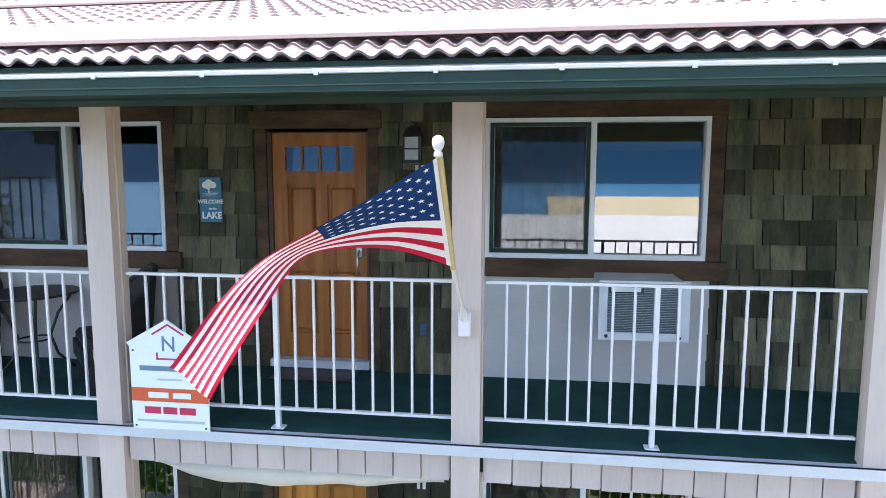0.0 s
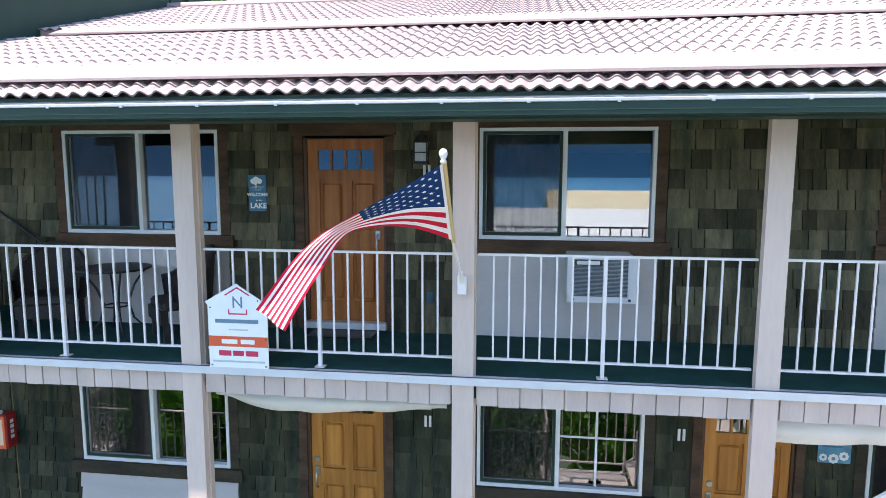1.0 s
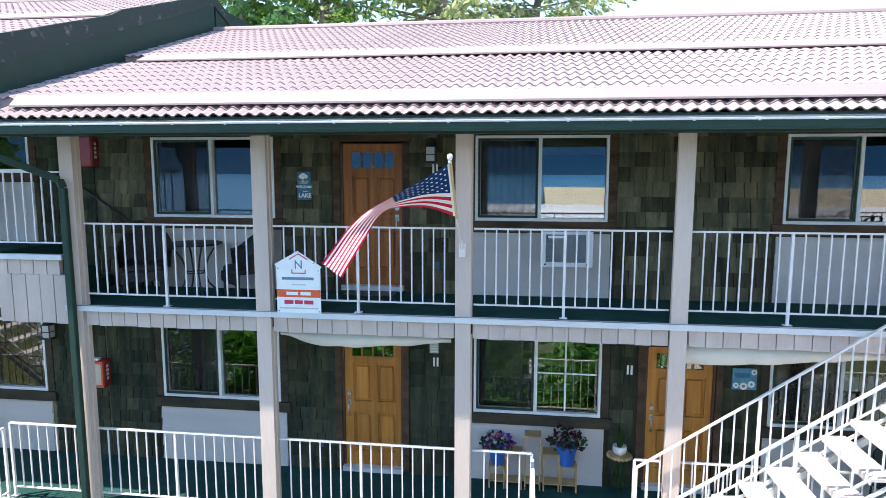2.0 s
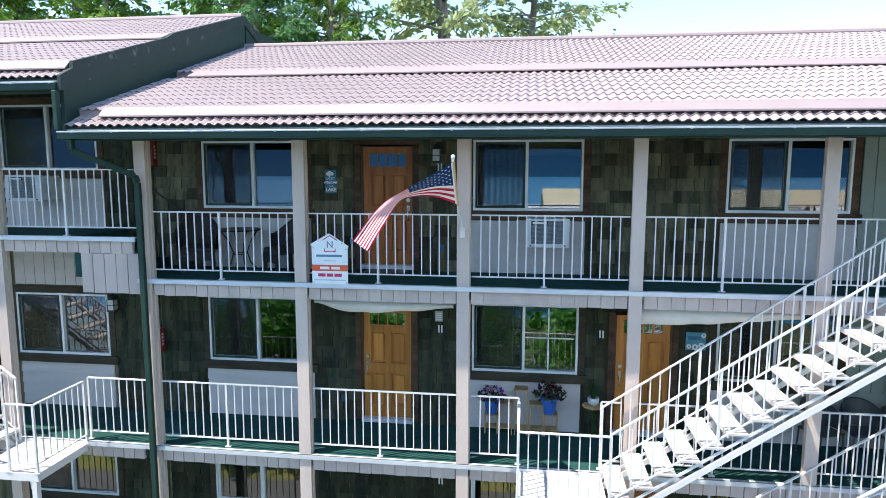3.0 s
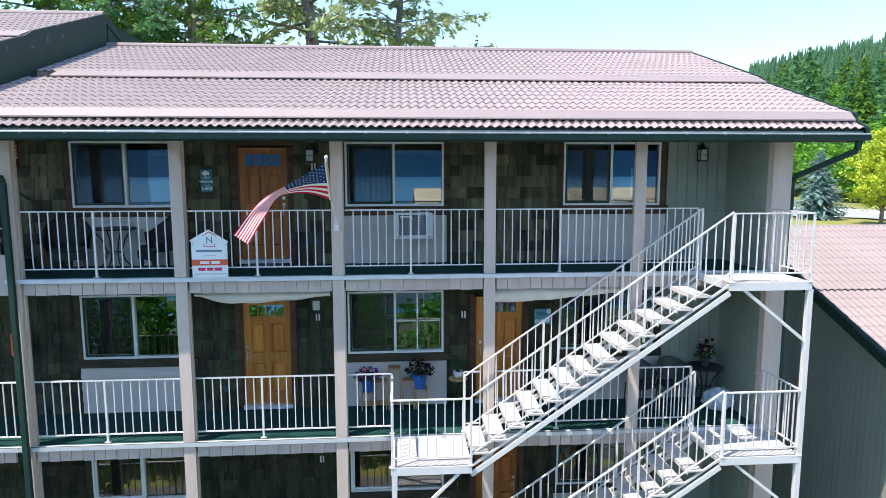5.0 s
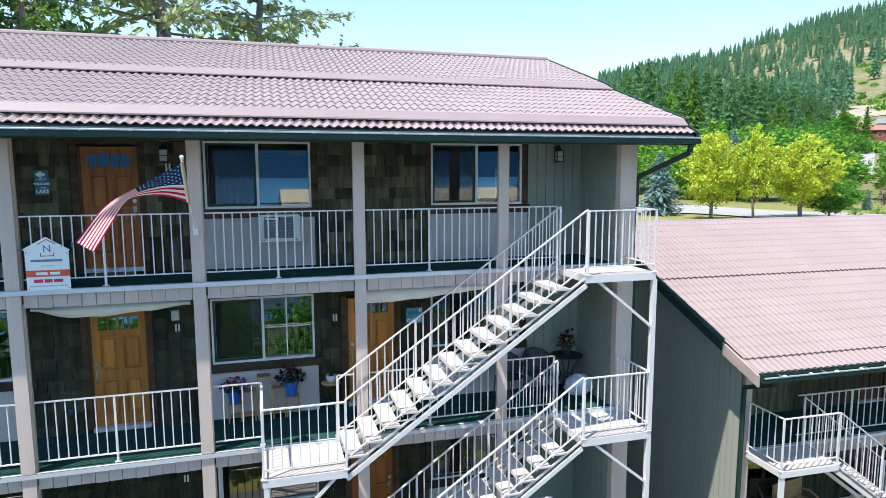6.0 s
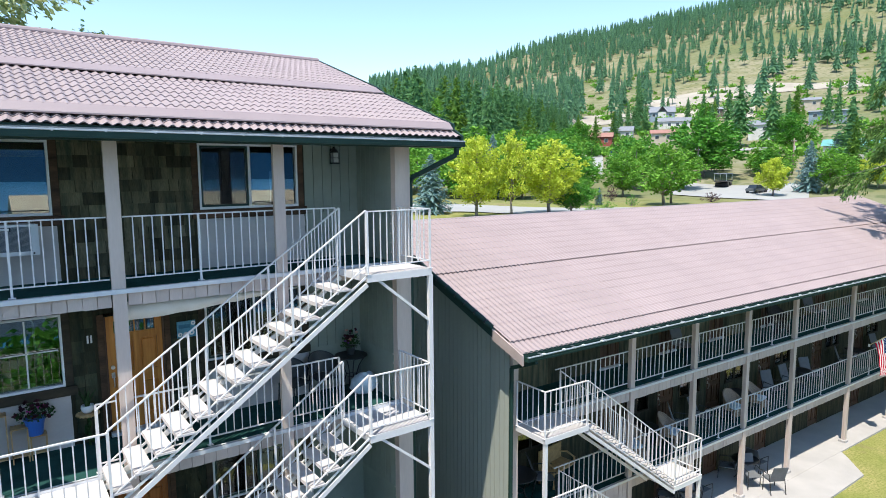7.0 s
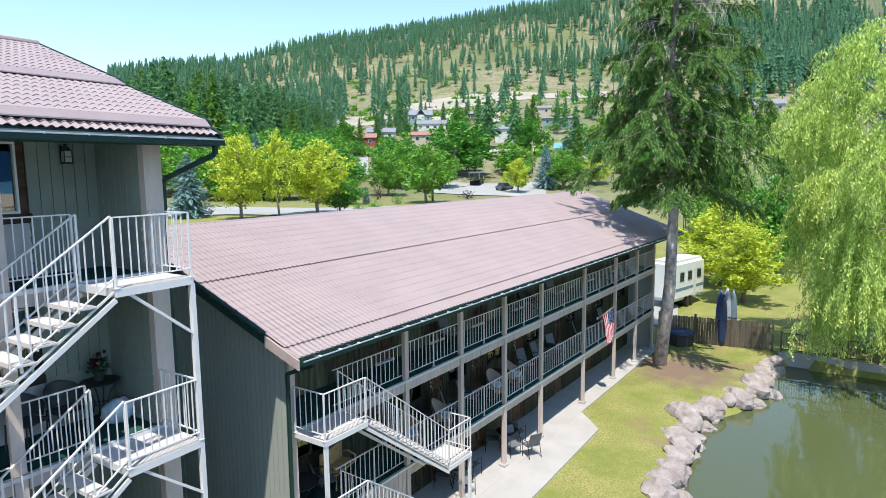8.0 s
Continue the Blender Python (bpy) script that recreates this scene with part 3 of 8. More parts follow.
# ---- the neighbouring plot: it lies at a slight angle to the long building ----
PLOT = Matrix.Translation((0.577, -5.782, 0.095)) @ Matrix.Rotation(radians(-1.555), 4, "Z") @ Matrix.Translation((-0.78, 6.11, 0))


def settle(before):
    """Turn all that was built since onto the neighbouring plot."""
    for ob in list(bpy.data.objects):
        if ob.name not in before and ob.parent is None:
            ob.matrix_basis = PLOT @ ob.matrix_basis


def built():
    return set(bpy.data.objects.keys())


# ---- the second building, lower ----
done = built()
RX0, RX1, RFRONT, RWALL = 10.04, 38.25, 4.08, 5.66
RTOP, RMID = 6.94, 4.42
RPOSTS = (14.35, 17.18, 20.02, 23.0, 27.4, 31.49, 34.9, 38.05)
REY, REZ, RRY, RRZ = 3.15, 8.93, 9.50, 11.27
RS = (RRZ - REZ) / (RRY - REY)
roof("roof_second", 9.58, 40.3, [(ya, REZ + RS * (ya - REY) + up, yb + 0.04, REZ + RS * (yb + 0.04 - REY) + up, n_) for ya, yb, up, n_ in ((REY, 3.55, 0.0, 1), (3.55, 6.45, 0.03, 9), (6.45, RRY - 0.04, 0.06, 9))], (), (RRY, RRZ), M_ROOF2, "long mauve metal tile roof of the second building", pitch=0.15, amp=0.014, step=0.009, per_wave=6, edges=False)
gutter(9.62, 40.3, REY - 0.13, REZ - 0.06, "gutter_second", 1.0, 0.175, 0.145)
gt = thing("gutter_clips", (9.62, REY - 0.2, REZ), "bright metal clips along the dark gutter", "gutter trim", kind="structure")
clip_mesh = mesh_of("clip", boxes((-0.03, 0.03, -0.012, 0.05, -0.012, 0.012)), M_VINYL)
for i in range(50):
    part("clip", clip_mesh, None, gt, at=(0.4 + 0.6 * i, 0.0, -0.02))
M_BARGE2 = material("barge_paint_pink", (0.42, 0.33, 0.30), rough=0.7, vary=0.1, scale=3)
bm = bmesh.new()
for (ya, yb, m_) in ((REY - 0.05, REY + 0.97, 0),):
    s_ = (RRZ - REZ) / (RRY - REY)
    pr = [(ya, REZ - 0.02), (yb, REZ + s_ * (yb - REY)), (yb, REZ + s_ * (yb - REY) - 0.24), (ya, REZ - 0.24)]
    a, b = [bm.verts.new((9.53, y, z)) for y, z in pr], [bm.verts.new((9.575, y, z)) for y, z in pr]
    bm.faces.new(a), bm.faces.new(b[::-1])
    for i in range(4):
        bm.faces.new((a[i], b[i], b[(i + 1) % 4], a[(i + 1) % 4]))
structure("barge_end_second", bm, M_BARGE2, "pale taupe end of the barge board", "trim")
s_ = (RRZ - REZ) / (RRY - REY)
barge(9.53, 9.576, REY + 1.0, REZ + s_ * 1.0, RRY, RRZ, 0.2, M_GREEN, "barge_board_second", "dark green metal barge board")
# verge trim with raised clips
vt = thing("verge_trim", (9.55, REY + 1.0, REZ + s_ * 1.0), "dark green rounded verge trim with metal clips", "trim", kind="structure")
dv = Vector((0, RRY - REY - 1.0, RRZ - REZ - s_ * 1.0))
part("trim_tube", rod(bmesh.new(), [(0, 0, 0.03), dv + Vector((0, 0, 0.03))], 0.06, 10), M_GREEN, vt, smooth=True)
for i in range(14):
    part("clip", rod(bmesh.new(), [dv * ((i + 0.5) / 14) + Vector((0, -0.02, 0.02)), dv * ((i + 0.5) / 14) + Vector((0, 0.02, 0.04))], 0.068, 10), M_BLACK, vt)
structure("wall_gable_second", gable_wall(RX0, RX0 + 0.2, RFRONT + 0.12, 14.8, GROUND, 9.14, RRY, 11.1), M_WALLGREY, "grey vertically grooved gable wall", "wall")
structure("wall_second_far", gable_wall(RX1, RX1 + 0.2, RFRONT + 0.1, 14.8, GROUND, 9.14, RRY, 11.1), M_WALLGREY, "grey far gable wall", "wall")
structure("wall_second_rear", boxes((RX0, RX1 + 0.2, 14.6, 14.8, GROUND, 9.2)), M_WALLGREY, "grey rear wall", "wall")
RH = {RTOP: [], RMID: [], GROUND: []}
for i, x in enumerate((10.45, 14.85, 17.6, 20.3, 23.6, 27.7, 31.6, 35.2)):
    for z in RH:
        RH[z] += [(x, x + 0.82, z + 0.03, z + 1.93), (x + 1.1, x + 2.3, z + 0.8, z + 1.75)]
for nm, z, z1 in (("top", RTOP, 8.74), ("mid", RMID, RTOP - 0.2), ("ground", GROUND, RMID - 0.2)):
    structure("wall_second_" + nm, wall_mesh(RX0 + 0.2, RX1, z, z1, RWALL, RWALL + 0.15, RH[z]), M_SHINGLE, "dark brown house wall behind the balconies", "wall")
    if z > 1:
        plank_deck("floor_second_" + nm, RX0 + 0.2, RX1, RFRONT + 0.04, 9.0, z, "balcony deck covered in dark carpet")
    structure("wall_second_inner_" + nm, boxes((RX0 + 0.2, RX1, 8.5, 8.6, z, z1)), M_ROOM, "plain plaster partition", "wall")
structure("ceiling_second", boxes((RX0, RX1 + 1.2, REY + 0.05, 9.0, 8.74, 8.78)), M_SOFFIT, "dark porch ceiling", "ceiling")
for x in RPOSTS:
    for z0, z1 in ((RTOP, 8.75), (RMID, RTOP - 0.004), (GROUND, RMID - 0.004)):
        post(x, z0, z1, RFRONT, 0.16)
    f = tagged(part("post_footing", boxes((x - 0.13, x + 0.13, RFRONT - 0.07, RFRONT + 0.2, GROUND - 0.1, GROUND + 0.16)), M_CONCRETE, None, bevel=0.015), "square concrete footing under a porch post", "footing", "post footings")
for z0, z1 in ((RTOP, 8.75), (RMID, RTOP - 0.004), (GROUND, RMID - 0.004)):
    post(10.19, z0, z1, RFRONT, 0.16)
RPX = (10.19,) + RPOSTS
for z in (RTOP, RMID):
    for a, b in zip(RPX, RPX[1:]):
        fascia(a + 0.11, b - 0.1, z - 0.32, z - 0.03, y=RFRONT + 0.02, step=0.17)
        x0, x1 = a + 0.12, b - 0.1
        if a < 11:
            x0 = 11.55
        railing((x0, RFRONT + 0.09, z), (x1, RFRONT + 0.09, z), height=1.02, spacing=0.18, group="balcony railings")
    deck_edge(10.25, 38.1, z, RFRONT)
fascia(RPX[0] + 0.11, RPX[1] - 0.1, GROUND + 0.3, RMID - 0.325, name="board_screen", label="taupe vertical board screen below the balcony", y=RFRONT + 0.024, step=0.17)
# its outside stair
Y0, Y1, YE = 3.08, 3.96, RFRONT - 0.055
landing(10.17, 11.52, Y0 - 0.02, YE, RTOP - 0.01, ((10.22, Y0 + 0.02, GROUND),))
railing((10.18, Y0, RTOP), (11.50, Y0, RTOP), posts=(0.0, 1.0), spacing=0.165, group="landing railings")
railing((10.18, Y0 + 0.03, RTOP), (10.18, 4.0, RTOP), posts=(1.0,), spacing=0.165, group="landing railings")
flight(14.93, RMID - 0.02, 11.52, RTOP - 0.01, Y0, Y1, 14)
for y in (Y0, Y1):
    railing((14.93, y, RMID), (11.52, y, RTOP), posts=(0.0, 0.33, 0.66, 1.0), spacing=0.165, group="stair railings", foot=False)
landing(14.93, 16.09, Y0 - 0.02, YE, RMID - 0.02, ((16.05, Y0 + 0.02, GROUND),))
railing((14.95, Y0, RMID - 0.01), (16.07, Y0, RMID - 0.01), posts=(0.0, 1.0), spacing=0.165, group="landing railings")
railing((16.07, Y0 + 0.03, RMID - 0.01), (16.07, 4.0, RMID - 0.01), posts=(1.0,), spacing=0.165, group="landing railings")
landing(10.17, 11.52, Y0 - 0.02, YE, RMID - 0.01, ())
railing((10.18, Y0, RMID), (11.50, Y0, RMID), posts=(0.0, 1.0), spacing=0.165, group="landing railings")
flight(14.8, GROUND + 0.07, 11.52, RMID - 0.01, Y0, Y1, 13)
for y in (Y0, Y1):
    railing((14.8, y, GROUND + 0.08), (11.52, y, RMID), posts=(0.0, 0.33, 0.66, 1.0), group="stair railings", foot=False)

# ---- ground: one sheet from the pond to the hills ----
SHORE = ((-400, -9.0), (4, -7.5), (11.9, -3.4), (17.8, -1.9), (22.2, -1.1), (25.5, -0.5), (28.4, -0.05), (30.4, -0.5), (31.6, -1.25), (34.3, -2.0), (38.0, -1.9), (41.0, -2.3))
SKYLINE = ((-180, 2.0), (-40, 3.0), (0, 4.0), (22, 5.6), (29, 6.7), (38, 8.0), (47, 10.1), (62, 12.2), (90, 14.0), (130, 12.0), (150, 5.0), (180, 2.0))
WATER = GROUND - 0.62


def shore_y(x):
    return np.interp(x, [p[0] for p in SHORE], [p[1] for p in SHORE])


def bumps(x, y, s, seed):
    r = np.random.RandomState(seed)
    out = 0
    for k in range(5):
        a, b, c = r.uniform(0, math.tau, 3)
        f = s * 1.7 ** k
        out = out + np.sin((x * math.cos(a) + y * math.sin(a)) * f + b) * np.cos((x * math.sin(a) - y * math.cos(a)) * f * 0.8 + c) / 1.6 ** k
    return out


def smooth01(t):
    t = np.clip(t, 0, 1)
    return t * t * (3 - 2 * t)


def ground_z(x, y):
    """Height of the ground: lawn and pond in front, a terrace behind the houses, a wooded hill far off, a lake on the other side."""
    x, y = np.asarray(x, float), np.asarray(y, float)
    r = np.hypot(x - 0.6, y + 6.7)
    head = np.degrees(np.arctan2(x - 0.6, y + 6.7))
    near = GROUND + 0.03 * bumps(x, y, 0.25, 3)
    ramp = smooth01((y - 6.5) / np.where(x < 41, 6.0, 32.0) - 0.25 * smooth01((x - 41) / 30))
    base = near + ramp * (8.2 - GROUND)
    elev = np.interp(head, [p[0] for p in SKYLINE], [p[1] for p in SKYLINE])
    knots = np.array([0.0, 100, 150, 230, 260, 340, 500, 900, 1100, 1700])
    frac = np.array([-0.30, -0.27, -0.05, 0.12, 0.20, 0.36, 0.55, 1.0, 1.0, 0.8])
    el = np.interp(r, knots, frac) * elev * 1.03 + 0.6
    far = 13.0 + np.tan(np.radians(el)) * r + 4.0 * smooth01((r - 350) / 200) * bumps(x, y, 0.012, 8)
    w = smooth01((r - 80) / 60) * smooth01((y + 40) / 60)
    z = base * (1 - w) + far * w
    # pond and lake
    d = shore_y(x) - y
    bed = np.clip(d, -1.0, 3.0)
    wet = (x < 40.9) & (d > -0.3)
    pond = np.where(bed < 0, GROUND - 0.35 * smooth01((bed + 0.3) / 0.3), GROUND - 0.35 - 0.6 * np.clip(bed, 0, 3))
    z = np.where(wet & (y < 6), np.minimum(z, pond), z)
    lake = smooth01((-y - 30) / 25)
    z = np.where(y < -30, z * (1 - lake) + (-3.0) * lake, z)
    across = smooth01((-y - 1300) / 400)
    return z + across * 260 * smooth01((-y - 1300) / 700) * (1 + 0.3 * bumps(x, y, 0.004, 5)) * (y < -1300)


rings = np.concatenate([[0.01, 0.7, 1.4], np.arange(2, 70, 0.8), np.arange(70, 160, 3.0), np.geomspace(160, 2600, 60)])
angs = np.radians(np.concatenate([np.arange(-180, 20, 3.0), np.arange(20, 112, 0.8), np.arange(112, 180, 3.0)]))
rr, aa = np.meshgrid(rings, angs, indexing="ij")
gx, gy = 0.6 + rr * np.sin(aa), -6.7 + rr * np.cos(aa)
gv = np.stack([gx, gy, ground_z(gx, gy)], -1).reshape(-1, 3)
nr, na = rr.shape
i, j = np.meshgrid(np.arange(nr - 1), np.arange(na), indexing="ij")
gq = np.stack([i * na + j, (i + 1) * na + j, (i + 1) * na + (j + 1) % na, i * na + (j + 1) % na], -1).reshape(-1, 4)
M_GROUND = bpy.data.materials.new("ground_cover")
M_GROUND.use_nodes = True
n, l = M_GROUND.node_tree.nodes, M_GROUND.node_tree.links
pb = n["Principled BSDF"]
pb.inputs["Roughness"].default_value = 0.95
pb.inputs["Specular IOR Level"].default_value = 0.15
geo = n.new("ShaderNodeNewGeometry")


def noise_mix(scale, lo, hi, a, b):
    t, mr, mx = n.new("ShaderNodeTexNoise"), n.new("ShaderNodeMapRange"), n.new("ShaderNodeMix")
    t.inputs["Scale"].default_value, t.inputs["Detail"].default_value = scale, 6
    l.new(geo.outputs["Position"], t.inputs["Vector"])
    mr.inputs["From Min"].default_value, mr.inputs["From Max"].default_value = lo, hi
    l.new(t.outputs[0], mr.inputs[0])
    mx.data_type = "RGBA"
    l.new(mr.outputs[0], mx.inputs["Factor"])
    for s, c in (("A", a), ("B", b)):
        if isinstance(c, tuple):
            mx.inputs[s].default_value = (*c, 1)
        else:
            l.new(c, mx.inputs[s])
    return mx.outputs["Result"]


lawn = noise_mix(0.55, 0.40, 0.60, (0.215, 0.235, 0.06), (0.36, 0.315, 0.125))
lawn = noise_mix(2.6, 0.45, 0.68, lawn, (0.29, 0.285, 0.09))
lawn = noise_mix(14.0, 0.35, 0.7, lawn, (0.165, 0.185, 0.045))
lawn = noise_mix(0.33, 0.60, 0.70, lawn, (0.24, 0.175, 0.10))
near_trunk, soil_edge, rag, soil_mix = n.new("ShaderNodeVectorMath"), n.new("ShaderNodeMapRange"), n.new("ShaderNodeTexNoise"), n.new("ShaderNodeMix")
near_trunk.operation, soil_mix.data_type = "DISTANCE", "RGBA"
near_trunk.inputs[1].default_value = (35.0, 1.0, 2.1)
rag.inputs["Scale"].default_value, rag.inputs["Detail"].default_value = 1.1, 8
shift = n.new("ShaderNodeMath")
shift.operation = "MULTIPLY_ADD"
shift.inputs[1].default_value = 5.0
l.new(geo.outputs["Position"], near_trunk.inputs[0]), l.new(geo.outputs["Position"], rag.inputs["Vector"])
l.new(rag.outputs[0], shift.inputs[0]), l.new(near_trunk.outputs["Value"], shift.inputs[2])
soil_edge.inputs["From Min"].default_value, soil_edge.inputs["From Max"].default_value = 3.6, 6.2
l.new(shift.outputs[0], soil_edge.inputs[0]), l.new(soil_edge.outputs[0], soil_mix.inputs["Factor"])
soil_mix.inputs["A"].default_value = (0.20, 0.14, 0.10, 1)
l.new(lawn, soil_mix.inputs["B"])
lawn = soil_mix.outputs["Result"]
hill = noise_mix(0.012, 0.36, 0.64, (0.29, 0.255, 0.165), (0.15, 0.17, 0.075))
hill = noise_mix(0.09, 0.45, 0.7, hill, (0.17, 0.17, 0.07))
hill = noise_mix(0.35, 0.52, 0.66, hill, (0.10, 0.125, 0.05))
sep = n.new("ShaderNodeVectorMath")
sep.operation = "DISTANCE"
l.new(geo.outputs["Position"], sep.inputs[0])
sep.inputs[1].default_value = (20, 0, 0)
mr = n.new("ShaderNodeMapRange")
mr.inputs["From Min"].default_value, mr.inputs["From Max"].default_value = 62, 95
l.new(sep.outputs["Value"], mr.inputs[0])
gm = n.new("ShaderNodeMix")
gm.data_type = "RGBA"
l.new(mr.outputs[0], gm.inputs["Factor"]), l.new(lawn, gm.inputs["A"]), l.new(hill, gm.inputs["B"])
px = n.new("ShaderNodeSeparateXYZ")
l.new(geo.outputs["Position"], px.inputs[0])
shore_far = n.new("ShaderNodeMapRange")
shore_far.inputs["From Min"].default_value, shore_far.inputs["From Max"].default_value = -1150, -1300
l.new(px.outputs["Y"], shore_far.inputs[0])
# hills past the lake painted navy, with distance haze put into the colour
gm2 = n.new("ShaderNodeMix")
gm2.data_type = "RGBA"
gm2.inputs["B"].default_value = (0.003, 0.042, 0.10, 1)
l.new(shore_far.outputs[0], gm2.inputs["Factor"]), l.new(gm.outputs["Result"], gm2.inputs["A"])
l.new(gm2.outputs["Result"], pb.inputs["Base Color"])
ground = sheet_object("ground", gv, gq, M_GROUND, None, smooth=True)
tagged(ground, "lawn, bank and dry wooded hillside in one sheet", "ground", "", "structure")

# water of pond and lake
M_WATER = bpy.data.materials.new("water")
M_WATER.use_nodes = True
n, l = M_WATER.node_tree.nodes, M_WATER.node_tree.links
pb = n["Principled BSDF"]
pb.inputs["Base Color"].default_value = (0.085, 0.10, 0.042, 1)
pb.inputs["Roughness"].default_value = 0.04
wt, wb = n.new("ShaderNodeTexNoise"), n.new("ShaderNodeBump")
wt.inputs["Scale"].default_value = 1.6
geo = n.new("ShaderNodeNewGeometry")
l.new(geo.outputs["Position"], wt.inputs["Vector"])
wb.inputs["Strength"].default_value, wb.inputs["Distance"].default_value = 0.14, 0.05
l.new(wt.outputs[0], wb.inputs["Height"]), l.new(wb.outputs[0], pb.inputs["Normal"])
bm = bmesh.new()
bm.faces.new([bm.verts.new(p) for p in ((-60, -33, WATER), (41.1, -33, WATER), (41.1, 1.4, WATER), (13.5, 1.4, WATER), (13.5, -2.6, WATER), (-60, -2.6, WATER))])
structure("water_pond", bm, M_WATER, "greenish still water of the pond", "water")
M_LAKE = bpy.data.materials.new("lake_water")
M_LAKE.use_nodes = True
n, l = M_LAKE.node_tree.nodes, M_LAKE.node_tree.links
pb = n["Principled BSDF"]
pb.inputs["Base Color"].default_value = (0.02, 0.17, 0.32, 1)
pb.inputs["Roughness"].default_value = 0.3
wt, wb = n.new("ShaderNodeTexNoise"), n.new("ShaderNodeBump")
geo = n.new("ShaderNodeNewGeometry")
wt.inputs["Scale"].default_value = 0.7
l.new(geo.outputs["Position"], wt.inputs["Vector"])
wb.inputs["Strength"].default_value, wb.inputs["Distance"].default_value = 0.6, 0.3
l.new(wt.outputs[0], wb.inputs["Height"]), l.new(wb.outputs[0], pb.inputs["Normal"])
bm = bmesh.new()
bm.faces.new([bm.verts.new(p) for p in ((-1500, -2200, WATER), (1500, -2200, WATER), (1500, -33.01, WATER), (-1500, -33.01, WATER))])
structure("water_lake", bm, M_LAKE, "open blue lake water with small ripples", "water")
structure("patio", boxes((10.2, 39.0, 3.78, 5.67, GROUND - 0.1, GROUND + 0.06)), M_CONCRETE, "pale concrete patio under the balconies", "patio")
bm = bmesh.new()
pr = [(10.2, 3.775), (10.2, 1.97), (16.95, 2.23), (25.03, 2.46), (25.95, 3.32), (26.4, 3.775)]
top = [bm.verts.new((x, y, GROUND + 0.06)) for x, y in pr]
bot = [bm.verts.new((x, y, GROUND - 0.1)) for x, y in pr]
bm.faces.new(top), bm.faces.new(bot[::-1])
for i in range(len(pr)):
    bm.faces.new((top[i], bot[i], bot[(i + 1) % len(pr)], top[(i + 1) % len(pr)]))
structure("patio_apron", bm, M_CONCRETE, "pale concrete apron widening toward the lawn", "patio")
# unseen yard, added to set the light bounced up to the porches
M_YARD = material("yard_bounce_grey", (0.14, 0.14, 0.135), rough=0.9, vary=0.12, scale=0.5, fine=30, bump=0.15)
structure("yard", boxes((-40.0, 10.19, -4.2, 5.6, GROUND - 0.1, GROUND + 0.055)), M_YARD, "unseen grey yard added before the long building for bounce light", "pavement")
settle(done)

# ---- cladding: shingles, lap boards, vertical boards ----
SH = {}
rng = random.Random(7)


def shingle_mesh(w, h):
    key = (round(w, 2), round(h, 2))
    if key not in SH:
        bm = bmesh.new()
        v = [bm.verts.new(p) for p in ((0.005, 0, h), (w - 0.006, 0, h), (w - 0.006, -0.034, 0), (0.005, -0.034, 0), (0.005, 0, 0), (w - 0.006, 0, 0))]
        bm.faces.new((v[3], v[2], v[1], v[0])), bm.faces.new((v[4], v[5], v[2], v[3]))
        bm.faces.new((v[0], v[4], v[3])), bm.faces.new((v[1], v[2], v[5]))
        SH[key] = mesh_of("shingle", bm, M_SHINGLE)
    return SH[key]


def shingles(name, zones, single, label, y=WALL, mat=None):
    """Rows of split shingles of uneven width over rectangular zones (x0, x1, z0, z1)."""
    g = thing(name, (0, y, 0), label, "cladding", kind="structure")
    joined = []
    for x0, x1, z0, z1 in zones:
        rows = max(1, round((z1 - z0) / 0.195))
        h = (z1 - z0) / rows
        for r in range(rows):
            x = x0
            while x < x1 - 0.01:
                w = rng.choice((0.13, 0.16, 0.19, 0.22, 0.25, 0.28, 0.32))
                if x1 - x - w < 0.1:
                    w = round(x1 - x, 2)
                at = (x, -rng.uniform(0.0, 0.006), z0 + r * h + rng.uniform(-0.008, 0.0))
                if single:
                    part("shingle", shingle_mesh(w, h + 0.012), None, g, at=at)
                else:
                    joined.append((w, h + 0.012, at))
                x += w
    if joined:
        bm = bmesh.new()
        for w, h, (x, yy, z) in joined:
            v = [bm.verts.new((x + a, yy + b, z + c)) for a, b, c in ((0.005, 0, h), (w - 0.006, 0, h), (w - 0.006, -0.034, 0), (0.005, -0.034, 0), (0.005, 0, 0), (w - 0.006, 0, 0))]
            for f in ((3, 2, 1, 0), (4, 5, 2, 3), (0, 4, 3), (1, 2, 5)):
                bm.faces.new([v[i] for i in f])
        part("shingles", bm, mat or M_SHINGLE, g, kind="stuff")
    return g


def laps(name, x0, x1, z0, z1, y=WALL, turn=0.0, at=None, step=0.2, mat=None):
    """Horizontal lap boards, each tilted a little over the one below."""
    g = thing(name, at or (x0, y, z0), "grey painted horizontal lap boards", "cladding", kind="structure", turn=turn)
    n = max(1, round((z1 - z0) / step))
    h, w = (z1 - z0) / n, x1 - x0
    bm = bmesh.new()
    v = [bm.verts.new(p) for p in ((0, -0.003, h), (w, -0.003, h), (w, -0.036, 0), (0, -0.036, 0), (0, 0, 0), (w, 0, 0), (w, 0, h), (0, 0, h))]
    for f in ((3, 2, 1, 0), (4, 5, 2, 3), (0, 1, 6, 7), (0, 7, 4, 3), (1, 2, 5, 6)):
        bm.faces.new([v[i] for i in f])
    me = mesh_of("lap_board", bm, mat or M_SIDING)
    for i in range(n):
        part("lap_board", me, None, g, at=(0, 0, i * h))
    return g


